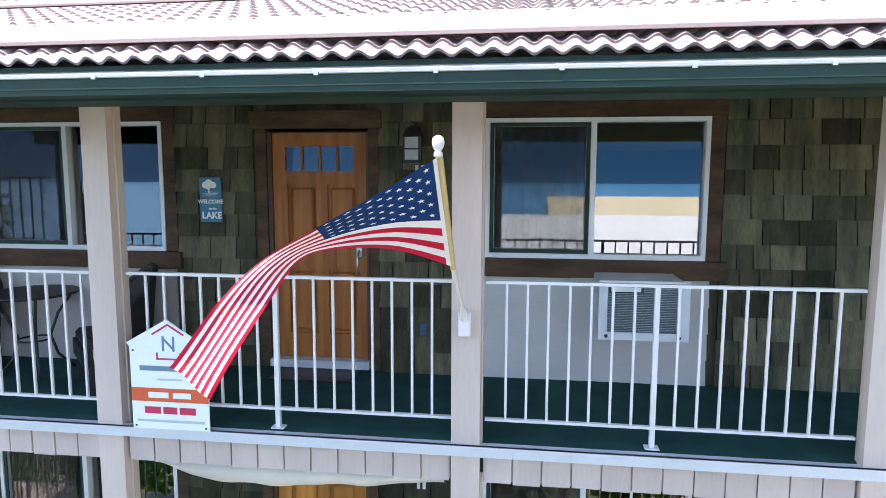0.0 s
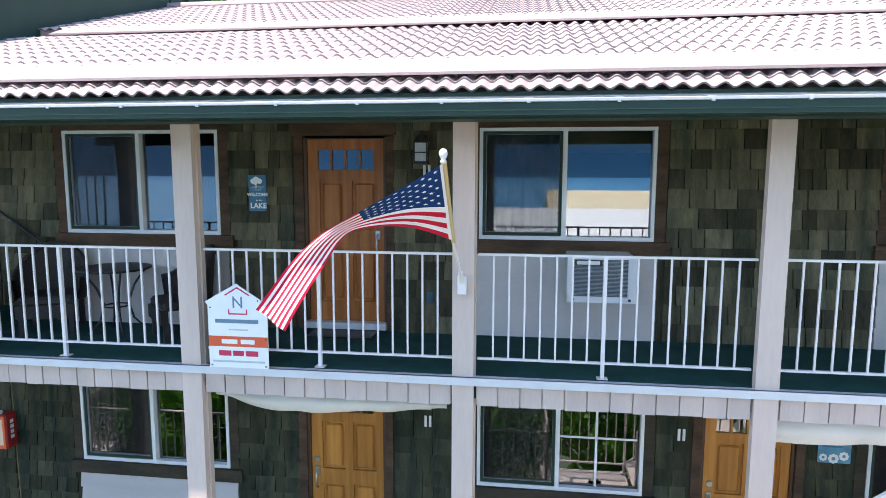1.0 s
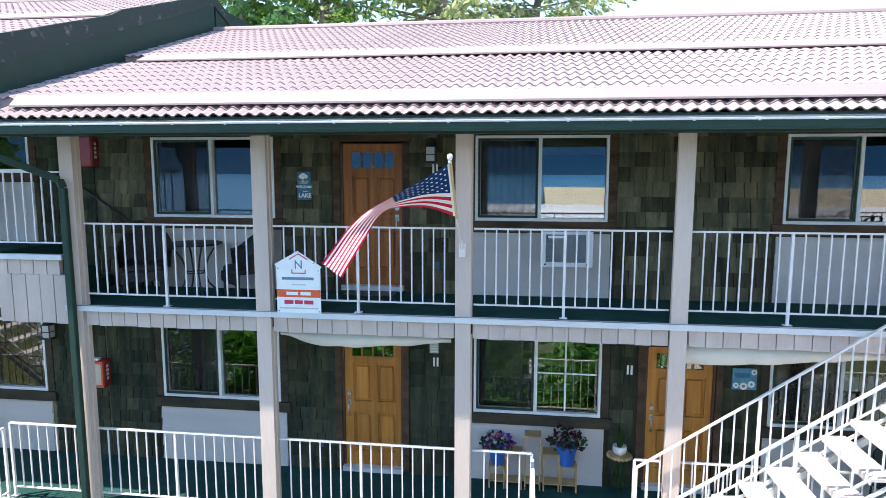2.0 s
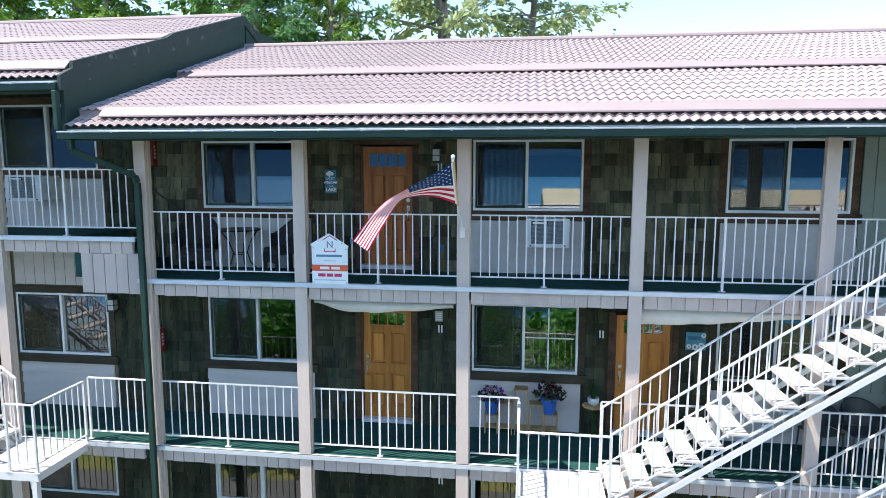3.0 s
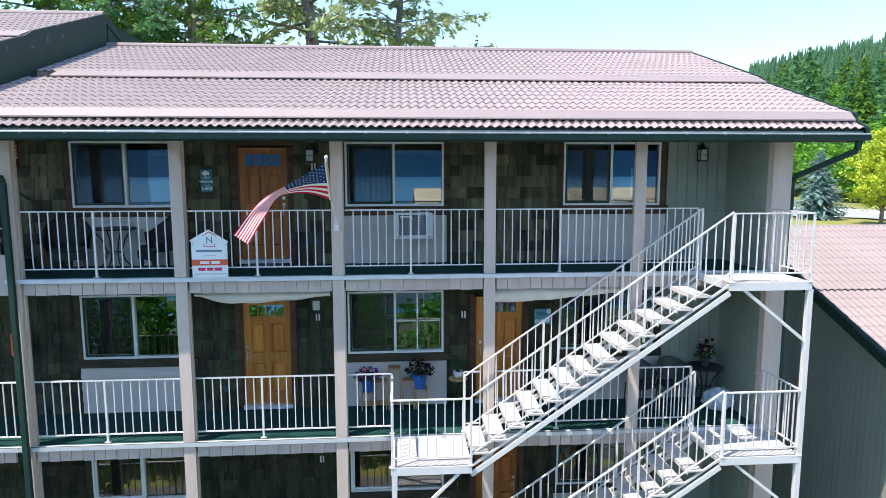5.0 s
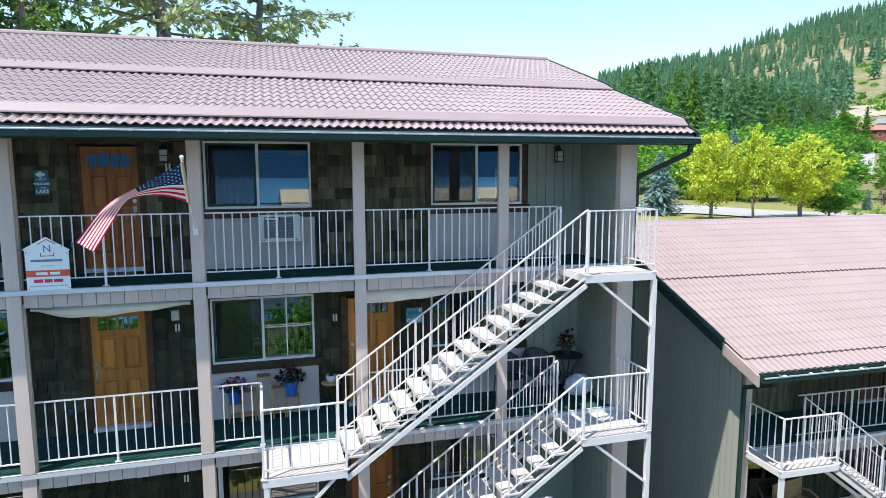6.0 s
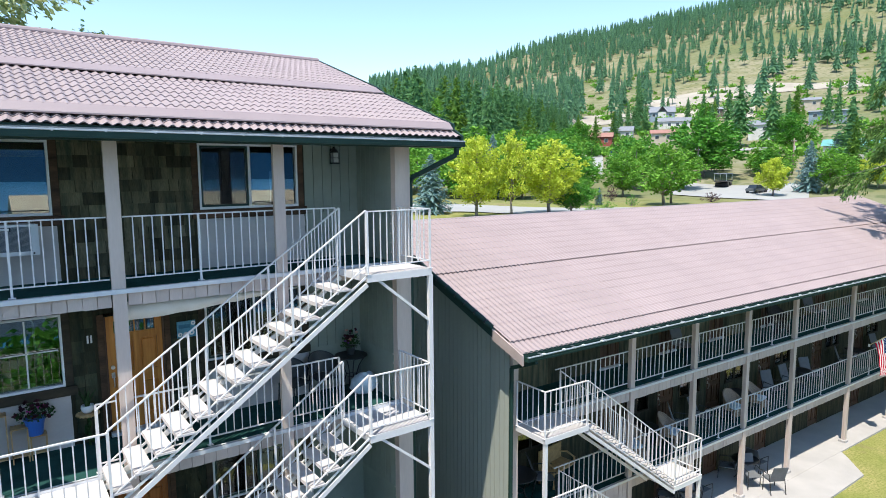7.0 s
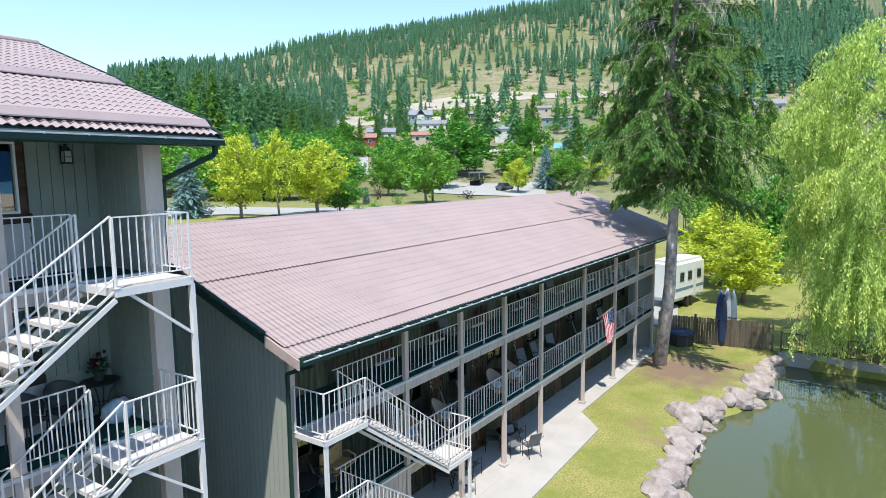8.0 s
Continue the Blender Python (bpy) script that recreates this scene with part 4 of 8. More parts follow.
def upright_boards(name, w_all, h, at, turn=0.0, step=0.2, mat=None, label="grey painted vertical board siding", top=None):
    """Vertical boards with dark narrow gaps; top(x) gives a sloping upper edge."""
    g = thing(name, at, label, "cladding", kind="structure", turn=turn)
    n = max(1, round(w_all / step))
    w = w_all / n
    share = None if top else mesh_of("siding_board", boxes((0.005, w - 0.005, -0.018, 0, 0, h)), mat or M_SIDING)
    for i in range(n):
        if top:
            bm = bmesh.new()
            ha, hb = top(i * w), top((i + 1) * w)
            v = [bm.verts.new(p) for p in ((0.005, -0.018, 0), (w - 0.005, -0.018, 0), (w - 0.005, -0.018, hb), (0.005, -0.018, ha), (0.005, 0, 0), (w - 0.005, 0, 0), (w - 0.005, 0, hb), (0.005, 0, ha))]
            for f in ((0, 1, 2, 3), (1, 5, 6, 2), (4, 0, 3, 7), (3, 2, 6, 7)):
                bm.faces.new([v[k] for k in f])
            part("siding_board", bm, mat or M_SIDING, g, at=(i * w, 0, 0))
        else:
            part("siding_board", share, None, g, at=(i * w, 0, 0))
    return g


M_ENDPAINT = material("porch_end_paint", (0.26, 0.30, 0.25), spec=0.2, rough=0.75, vary=0.06, scale=3, fine=60, bump=0.1)
shingles("shingle_cladding", ((-5.99, -5.20, TOP, 13.56), (-3.07, -2.31, TOP, 13.56), (-1.18, -0.36, TOP, 13.56), (1.70, 3.73, TOP, 13.56)), True, "weathered brown cedar shingles in uneven rows")
shingles("shingle_cladding", ((-5.99, -5.20, MID, 10.9), (-3.07, -2.31, MID, 10.9), (-1.18, -0.36, MID, 10.9), (1.69, 2.03, MID, 10.9), (3.21, 3.71, MID, 10.9)), False, "dark green-brown cedar shingles in uneven rows", mat=M_SHINGLE_DARK)
shingles("shingle_cladding", ((-5.99, -5.20, LOW, 8.13), (-3.07, -0.36, LOW, 8.13), (1.69, 2.1, LOW, 8.13), (3.15, 3.7, LOW, 8.13)), False, "dark green-brown cedar shingles in uneven rows", mat=M_SHINGLE_DARK)
shingles("shingle_cladding", ((-6.98, -6.03, WING_TOP - 0.3, 14.26), (-9.55, -9.15, WING_TOP, 14.26), (-6.96, -6.03, MID, 11.5), (-9.55, -9.1, MID, 11.5), (-6.98, -6.03, LOW, 8.13)), False, "dark green-brown cedar shingles of the raised wing", mat=M_SHINGLE_DARK)
for z, sill in ((TOP, 12.03), (MID, 9.26), (LOW, 6.49)):
    laps("lap_siding", -5.15, -3.10, z, sill)
    laps("lap_siding", -0.30, 1.63, z, sill)
    laps("lap_siding", 3.78, 5.84, z, sill)
    laps("lap_siding", 5.85, 7.035, z, z + 0.92, mat=M_ENDPAINT)
    upright_boards("board_siding", 1.185, 1.50 if z == TOP else 1.62, (5.85, WALL, z + 0.922), mat=M_ENDPAINT)
    laps("lap_siding", 0, 1.36, z, z + 0.92, at=(7.038, 5.53, z), turn=-90, mat=M_ENDPAINT)
    upright_boards("board_siding", 1.36, 1.50 if z == TOP else 1.62, (7.038, 5.53, z + 0.922), turn=-90, mat=M_ENDPAINT)
laps("lap_siding", -9.03, -7.06, WING_TOP, 12.72)
laps("lap_siding", -8.97, -7.04, MID, 9.22)
laps("lap_siding", -8.99, -7.06, LOW, 6.43)
upright_boards("board_siding", 1.89, 0.72, (-8.97, WALL, 10.72))
done = built()
upright_boards("gable_siding", 5.4, 7.0, (RX0, 9.5, GROUND), turn=-90, step=0.17, mat=M_WALLGREY, label="grey vertical groove siding on a gable wall", top=lambda x: 11.12 - GROUND - 0.378 * x)
upright_boards("gable_siding", 5.3, 7.0, (RX0, 14.8, GROUND), turn=-90, step=0.17, mat=M_WALLGREY, label="grey vertical groove siding on a gable wall", top=lambda x: 9.1 - GROUND + 0.378 * x)
settle(done)

# ---- windows ----
M_SHADE = material("bamboo_shade", (0.55, 0.36, 0.17), rough=0.7, vary=0.2, scale=8, fine=120, bump=0.3, stretch=(0.3, 1, 4))
M_BLIND = material("blind_slats", (0.52, 0.48, 0.36), rough=0.6, vary=0.06, scale=5)
M_CURTAIN = material("sheer_curtain", (0.11, 0.20, 0.22), rough=0.9, vary=0.1, scale=6, stretch=(3, 1, 0.2))
M_SCREEN = bpy.data.materials.new("insect_screen")
M_SCREEN.use_nodes = True
n_, l_ = M_SCREEN.node_tree.nodes, M_SCREEN.node_tree.links
tr_, ms_ = n_.new("ShaderNodeBsdfTransparent"), n_.new("ShaderNodeMixShader")
n_["Principled BSDF"].inputs["Base Color"].default_value = (0.02, 0.02, 0.02, 1)
ms_.inputs[0].default_value = 0.22
l_.new(tr_.outputs[0], ms_.inputs[1]), l_.new(n_["Principled BSDF"].outputs[0], ms_.inputs[2]), l_.new(ms_.outputs[0], n_["Material Output"].inputs[0])
WINDOWS = [0]


def window(x0, x1, z0, z1, y=WALL, trim=True, inside=(), label="white vinyl sliding window in rough timber trim", sill=0.15, vinyl=None):
    WINDOWS[0] += 1
    g = thing("window_%d" % WINDOWS[0], (x0, y, z0), label, "window", kind="structure")
    w, h = x1 - x0, z1 - z0
    # windows below the top storey get the darker trim colour
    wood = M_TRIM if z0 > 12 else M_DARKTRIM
    m = w * 0.49
    fr = wall_mesh(0, w, 0, h, -0.035, 0.06, ((0.036, m - 0.02, 0.042, h - 0.036), (m + 0.026, w - 0.036, 0.042, h - 0.036)))
    part("window_frame", fr, vinyl or M_VINYL, g)
    sash = wall_mesh(0.037, m - 0.021, 0.043, h - 0.037, -0.012, 0.022, ((0.075, m - 0.055, 0.08, h - 0.07),))
    part("sash", sash, vinyl or M_VINYL, g)
    for a, b, yy in ((0.08, m - 0.05, 0.01), (m + 0.025, w - 0.04, 0.03)):
        p = part("pane", boxes((a, b, yy, yy + 0.006, 0.045, h - 0.04)), M_GLASS, g)
        p.visible_shadow = False
    if trim:
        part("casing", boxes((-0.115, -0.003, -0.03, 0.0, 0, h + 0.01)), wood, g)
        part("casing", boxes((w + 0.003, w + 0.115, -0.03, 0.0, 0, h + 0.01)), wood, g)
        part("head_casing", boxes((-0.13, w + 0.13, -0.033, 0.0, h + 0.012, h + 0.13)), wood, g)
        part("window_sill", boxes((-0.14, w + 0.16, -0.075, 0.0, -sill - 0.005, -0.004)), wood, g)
    for kind in inside:
        if kind == "screen":
            part("screen", boxes((0.07, m - 0.03, -0.018, -0.016, 0.07, h - 0.06)), M_SCREEN, g)
            part("screen_frame", wall_mesh(0.038, m - 0.022, 0.044, h - 0.038, -0.024, -0.0125, ((0.07, m - 0.055, 0.078, h - 0.07),)), M_GREEN, g)
        elif kind == "shade":
            sh = part("bamboo_shade", boxes((m + 0.04, w - 0.05, 0.10, 0.13, h - 0.26, h - 0.05)), M_SHADE, g)
            for i in range(6):
                part("fold", boxes((m + 0.04, w - 0.05, 0.085, 0.1, h - 0.26 + i * 0.034, h - 0.236 + i * 0.034)), M_SHADE, sh)
        elif kind in ("blind_l", "blind_r", "blind_half"):
            a, b = (0.07, m - 0.03) if kind == "blind_l" else (m + 0.04, w - 0.05)
            lo = h * 0.72 if kind == "blind_half" else 0.06
            bl = part("blind", boxes((a, b, 0.09, 0.13, h - 0.09, h - 0.05)), M_BLIND, g, "cream venetian blind")
            k = 0
            while lo + k * 0.04 < h - 0.1:
                s = part("slat", boxes((a, b, -0.02, 0.02, -0.001, 0.001)), M_BLIND, bl, at=(0, 0.11, lo + k * 0.04))
                s.rotation_euler = (radians(48), 0, 0)
                k += 1
        elif kind in ("curtain_l", "curtain_r", "curtain_all"):
            a, b = {"curtain_l": (0.1, m - 0.05), "curtain_r": (m + 0.05, w - 0.06), "curtain_all": (0.05, w - 0.06)}[kind]
            bm = bmesh.new()
            n = int((b - a) / 0.012)
            lo = [bm.verts.new((a + (b - a) * i / n, 0.22 + 0.025 * math.sin(i * 0.75) + 0.012 * math.sin(i * 0.31), 0.0)) for i in range(n + 1)]
            hi = [bm.verts.new((v.co.x, v.co.y, h)) for v in lo]
            for i in range(n):
                bm.faces.new((lo[i], lo[i + 1], hi[i + 1], hi[i]))
            part("curtain", bm, M_CURTAIN, g, smooth=True)
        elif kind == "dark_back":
            # added near-black sheet, standing for the shade of an unlit room
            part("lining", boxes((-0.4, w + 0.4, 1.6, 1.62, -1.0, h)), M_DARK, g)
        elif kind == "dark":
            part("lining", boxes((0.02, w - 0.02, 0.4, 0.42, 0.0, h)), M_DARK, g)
    return g


window(*WIN[0], 12.20, 13.38, inside=("screen", "shade"))
window(*WIN[1], 12.20, 13.38, inside=("screen", "shade", "curtain_l"))
window(*WIN[2], 12.20, 13.38, inside=("screen",))
window(-5.08, -3.18, 9.40, 10.60, inside=("screen", "blind_r"))
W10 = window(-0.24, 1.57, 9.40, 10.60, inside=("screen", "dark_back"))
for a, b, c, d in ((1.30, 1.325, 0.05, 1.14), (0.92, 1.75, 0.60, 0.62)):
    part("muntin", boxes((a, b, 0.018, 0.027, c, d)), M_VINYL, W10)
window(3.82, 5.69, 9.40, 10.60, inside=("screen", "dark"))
window(-5.08, -3.18, 6.62, 7.83, inside=("blind_l", "blind_r"))
window(-0.24, 1.57, 6.62, 7.83, inside=("curtain_all",))
window(3.82, 5.69, 6.62, 7.83, inside=("screen", "blind_r"))
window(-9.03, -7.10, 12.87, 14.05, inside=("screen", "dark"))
window(-8.97, -7.08, 9.38, 10.56, inside=("screen", "blind_r"))
window(-8.99, -7.10, 6.58, 7.78, inside=("screen", "blind_r"))


# ---- doors ----
M_DOORDARK = material("stained_door_frame", (0.09, 0.042, 0.02), rough=0.5, vary=0.2, scale=4, fine=40, bump=0.15, stretch=(4, 1, 0.4))
DOORS = [0]


def door(x, z, w=0.86, y=WALL, handle="left", label="stained wooden door with four small lites over panels", casing=True, header=True, height=2.03, mat=None):
    DOORS[0] += 1
    g = thing("door_%d" % DOORS[0], (x, y, z), label, "door", kind="structure")
    h = height
    q = w / 0.86
    lites = [(q * (0.115 + 0.163 * i), q * (0.115 + 0.163 * i + 0.142), h - 0.335, h - 0.115) for i in range(4)]
    panels = [(q * a, q * b, c, d) for a, b in ((0.13, 0.40), (0.50, 0.77)) for c, d in ((0.22, 0.82), (1.0, 1.58))]
    part("slab", wall_mesh(0, w, 0, h, 0.03, 0.075, lites + panels), mat or M_DOOR, g)
    for a, b, c, d in panels:
        bm = boxes((a - 0.002, b + 0.002, 0.062, 0.072, c - 0.002, d + 0.002))
        part("panel", bm, mat or M_DOOR, g)
        bm = boxes((a + 0.03, b - 0.03, 0.036, 0.063, c + 0.03, d - 0.03))
        part("raised_field", bm, mat or M_DOOR, g, bevel=0.018)
    for a, b, c, d in lites:
        p = part("lite", boxes((a - 0.002, b + 0.002, 0.05, 0.056, c - 0.002, d + 0.002)), M_GLASS, g)
    part("jamb", boxes((-0.035, -0.003, 0.0, 0.1, 0, h + 0.035)), M_DOORDARK, g)
    part("jamb", boxes((w + 0.003, w + 0.035, 0.0, 0.1, 0, h + 0.035)), M_DOORDARK, g)
    part("jamb_head", boxes((-0.003, w + 0.003, 0.0, 0.1, h + 0.004, h + 0.035)), M_DOORDARK, g)
    part("threshold", boxes((-0.03, w + 0.03, -0.08, 0.1, -0.075, -0.004)), M_EDGE, g, "pale metal threshold")
    if casing:
        part("casing", boxes((-0.135, -0.037, -0.03, 0, -0.05, h + 0.03)), M_TRIM, g)
        part("casing", boxes((w + 0.037, w + 0.125, -0.03, 0, -0.05, h + 0.03)), M_TRIM, g)
    if header:
        part("header", boxes((-0.18, w + 0.15, -0.045, 0, h + 0.037, h + 0.19)), M_TRIM, g)
    hx = 0.07 if handle == "left" else w - 0.07
    part("deadbolt", rod(bmesh.new(), [(hx, 0.032, 1.12), (hx, 0.0, 1.12)], 0.032, 14), M_STEEL, g)
    hd = part("handle_plate", boxes((hx - 0.028, hx + 0.028, 0.018, 0.031, 0.93, 1.03)), M_STEEL, g, bevel=0.006)
    part("grip", rod(bmesh.new(), [(hx, 0.02, 0.99), (hx, -0.035, 0.96), (hx, -0.04, 0.88), (hx, -0.035, 0.8), (hx, 0.022, 0.77)], 0.011, 8), M_STEEL, hd, smooth=True)
    return g


door(-2.155, TOP + 0.10, handle="right")
M_DOOR2 = material("honey_fir_door", (0.54, 0.23, 0.05), rough=0.42, vary=0.14, scale=3, fine=28, bump=0.08, stretch=(6, 1, 0.4), second=(0.40, 0.15, 0.032), per_piece=0.14, spec=0.25)
door(-2.185, MID + 0.08, label="honey-coloured wooden door with a steel handle set", mat=M_DOOR2, header=False)
door(2.21, MID + 0.08, w=0.88, label="honey-brown wooden door behind a porch post", mat=M_DOOR2, header=False)
door(2.21, LOW + 0.08, w=0.82, label="honey-brown wooden door on the lower deck", mat=M_DOOR, header=False, handle="right")
door(-10.48, WING_TOP + 0.1, label="golden wooden door of the raised wing", mat=M_DOOR2)
door(-10.48, MID + 0.08, label="golden wooden door of the raised wing", mat=M_DOOR2, header=False)
done = built()
for k, (x, z) in enumerate([(x_, z_) for z_ in (RTOP, RMID, GROUND) for x_ in (10.45, 14.85, 17.6, 20.3, 23.6, 27.7, 31.6, 35.2)]):
    door(x + 0.02, z + 0.05, w=0.78, height=1.86, y=RWALL, label="brown wooden balcony door of the second building", header=False, casing=False, mat=M_DOORDARK)
    window(x + 1.1, x + 2.3, z + 0.8, z + 1.75, y=RWALL, trim=False, label="dark framed balcony window of the second building", vinyl=M_DARKTRIM)
settle(done)

# ---- fixtures on the walls ----
M_FROST = material("frosted_lantern_glass", (0.55, 0.57, 0.53), rough=0.15, vary=0.08, scale=20, fine=80, bump=0.1)
def lantern(at, label="black wall lantern with clear glass sides"):
    g = thing("wall_lantern", at, label, "lantern", "wall lanterns")
    part("back_plate", boxes((-0.05, 0.05, -0.015, 0.0, -0.02, 0.16)), M_BLACK, g, bevel=0.004)
    part("arm", rod(bmesh.new(), [(0, -0.01, 0.12), (0, -0.06, 0.19), (0, -0.11, 0.16)], 0.009, 8), M_BLACK, g)
    top = lathe(bmesh.new(), [(0.012, 0.20), (0.02, 0.185), (0.018, 0.165), (0.05, 0.14), (0.085, 0.09), (0.092, 0.075), (0.04, 0.075)], 16, (0, -0.11, 0))
    part("roof_cap", top, M_BLACK, g)
    cage = bmesh.new()
    for x in (-0.065, 0.065):
        for y in (-0.175, -0.045):
            box(cage, x - 0.006, x + 0.006, y - 0.006, y + 0.006, -0.13, 0.078)
    for z in (-0.13, -0.03):
        for a, b, c, d in ((-0.07, 0.07, -0.18, -0.172), (-0.07, 0.07, -0.048, -0.04), (-0.07, -0.062, -0.172, -0.048), (0.062, 0.07, -0.172, -0.048)):
            box(cage, a, b, c, d, z - 0.006, z + 0.006)
    part("cage", cage, M_BLACK, g)
    part("glass", wall_mesh(-0.058, 0.058, -0.12, 0.07, -0.168, -0.052), M_FROST, g)
    part("bulb", lathe(bmesh.new(), [(0.012, -0.09), (0.02, -0.06), (0.034, -0.02), (0.03, 0.015), (0.012, 0.04)], 12, (0, -0.11, 0)), M_VINYL, g, smooth=True)
    part("base", boxes((-0.075, 0.075, -0.185, -0.035, -0.15, -0.136)), M_BLACK, g)
    return g


for at in ((-0.85, WALL - 0.02, 13.15), (6.47, WALL - 0.02, 13.17), (-6.91, WALL - 0.02, 10.42)):
    lantern(at)

M_BLUE = material("sign_blue", (0.04, 0.17, 0.27), rough=0.6, vary=0.15, scale=12)
M_CREAM = material("sign_cream", (0.82, 0.80, 0.74), rough=0.6, vary=0.05)
M_NUM = material("white_number", (0.75, 0.75, 0.72), rough=0.5, vary=0.03)
M_RED = material("cabinet_red", (0.30, 0.018, 0.02), rough=0.35, vary=0.15, scale=5)
M_ORANGE = material("sign_orange", (0.70, 0.105, 0.035), rough=0.5, vary=0.04)
M_SIGN = material("sign_white", (0.76, 0.80, 0.80), rough=0.45, vary=0.03)
M_SLATE = material("sign_slate_blue", (0.12, 0.21, 0.28), rough=0.5, vary=0.04)
M_CRIMSON = material("sign_crimson", (0.55, 0.03, 0.08), rough=0.5, vary=0.04)
M_GREYTXT = material("sign_grey", (0.45, 0.50, 0.51), rough=0.5, vary=0.04)


def lettering(text, size, at, mat, parent, depth=0.002):
    """Raised letters facing the walkway, centred at a point of the parent."""
    c = bpy.data.curves.new("lettering", "FONT")
    c.body, c.size, c.extrude, c.align_x, c.align_y = text, size, depth, "CENTER", "CENTER"
    c.offset = size * 0.035
    t = bpy.data.objects.new("lettering", c)
    scene.collection.objects.link(t)
    me = bpy.data.meshes.new_from_object(t.evaluated_get(bpy.context.evaluated_depsgraph_get()))
    bpy.data.objects.remove(t)
    me.materials.clear()
    me.materials.append(mat)
    ob = new("lettering", me)
    ob.parent, ob.location, ob.rotation_euler = parent, at, (radians(90), 0, 0)
    return ob


def disc(bm, cx, cz, r, y0, y1, seg=16, squash=1.0):
    a = [bm.verts.new((cx + r * math.cos(math.tau * i / seg), y0, cz + r * squash * math.sin(math.tau * i / seg))) for i in range(seg)]
    b = [bm.verts.new((v.co.x, y1, v.co.z)) for v in a]
    bm.faces.new(a), bm.faces.new(b[::-1])
    for i in range(seg):
        bm.faces.new((a[i], b[i], b[(i + 1) % seg], a[(i + 1) % seg]))
    return bm


lk = thing("welcome_sign", (-2.72, WALL - 0.03, 12.475), "blue painted wooden sign with cream lettering hung on shingles", "sign")
part("board", boxes((-0.103, 0.103, -0.02, 0, 0, 0.405)), M_BLUE, lk, bevel=0.004)
bm = bmesh.new()
for i, (cx, cz, r) in enumerate(((-0.045, 0.335, 0.03), (-0.01, 0.35, 0.036), (0.03, 0.335, 0.03), (-0.02, 0.325, 0.03))):
    disc(bm, cx, cz, r, -0.0235 - 0.0006 * i, -0.02)
box(bm, -0.018, -0.006, -0.0235, -0.02, 0.262, 0.32)
part("cloud", bm, M_CREAM, lk)
bm = bmesh.new()
for i in range(4):
    box(bm, -0.08 + 0.03 * (i % 2), 0.05 + 0.01 * i, -0.0225, -0.02, 0.235 + 0.012 * i, 0.238 + 0.012 * i)
part("waves", bm, M_CREAM, lk)
lettering("WELCOME", 0.05, (0, -0.021, 0.185), M_CREAM, lk)
lettering("to the", 0.03, (0.02, -0.021, 0.122), M_CREAM, lk)
lettering("LAKE", 0.082, (0.01, -0.021, 0.06), M_CREAM, lk)
part("hanger", rod(bmesh.new(), [(-0.04, -0.01, 0.405), (-0.03, -0.006, 0.455), (0.03, -0.006, 0.455), (0.04, -0.01, 0.405)], 0.004, 6), M_BLACK, lk)


def number_bars(at, digits=2):
    g = thing("unit_number", at, "small white unit number plate bars on shingles", "number", "unit numbers")
    for i in range(digits):
        part("bar", boxes((-0.045 + 0.052 * i, -0.018 + 0.052 * i, -0.012, 0, 0, 0.13)), M_NUM, g)
    return g


number_bars((-0.80, WALL - 0.03, 12.86))
number_bars((-0.79, WALL - 0.03, 10.06))
number_bars((1.96, WALL - 0.03, 10.06))
number_bars((-0.78, WALL - 0.03, 7.26))
M_OUTLET = material("outlet_blue", (0.03, 0.09, 0.14), rough=0.5, vary=0.1)
for at in ((-0.77, WALL - 0.028, 11.49), (-2.55, WALL - 0.028, 8.72)):
    o = thing("wall_outlet", at, "small dark blue weatherproof outlet box", "outlet", "wall outlets")
    part("cover", boxes((-0.035, 0.035, -0.02, 0, 0, 0.115)), M_OUTLET, o, bevel=0.004)
    part("flap", boxes((-0.022, 0.022, -0.03, -0.02, 0.015, 0.1)), M_OUTLET, o)
nb = thing("door_notice", (-0.82, WALL - 0.03, 10.31), "pale framed notice box beside a door", "notice")
part("frame", boxes((-0.065, 0.065, -0.02, 0, -0.05, 0.13)), M_GREYTXT, nb)
for i in range(4):
    part("bar", boxes((-0.05, 0.05, -0.023, -0.02, -0.03 + 0.038 * i, -0.012 + 0.038 * i)), M_NUM, nb)


def fire_cabinet(at, label, glass):
    g = thing("fire_cabinet", at, label, "fire cabinet", "fire cabinets")
    part("case", boxes((-0.14, 0.14, -0.17, 0.0, 0, 0.44)), M_RED, g, bevel=0.012)
    part("front", boxes((-0.105, 0.105, -0.181, -0.171, 0.05, 0.39)), M_STEEL if glass else M_RED, g, bevel=0.006)
    rim = wall_mesh(-0.13, 0.13, 0.015, 0.425, -0.186, -0.171, ((-0.1, 0.1, 0.055, 0.385),))
    part("rim", rim, M_ORANGE if glass else M_RED, g)
    part("lock", boxes((-0.04, 0.05, -0.165, -0.10, 0.44, 0.47)), M_SIGN, g)
    for i in range(4):
        part("bar", boxes((0.141, 0.143, -0.11, -0.06, 0.12 + 0.065 * i, 0.165 + 0.065 * i)), M_NUM, g)
    return g


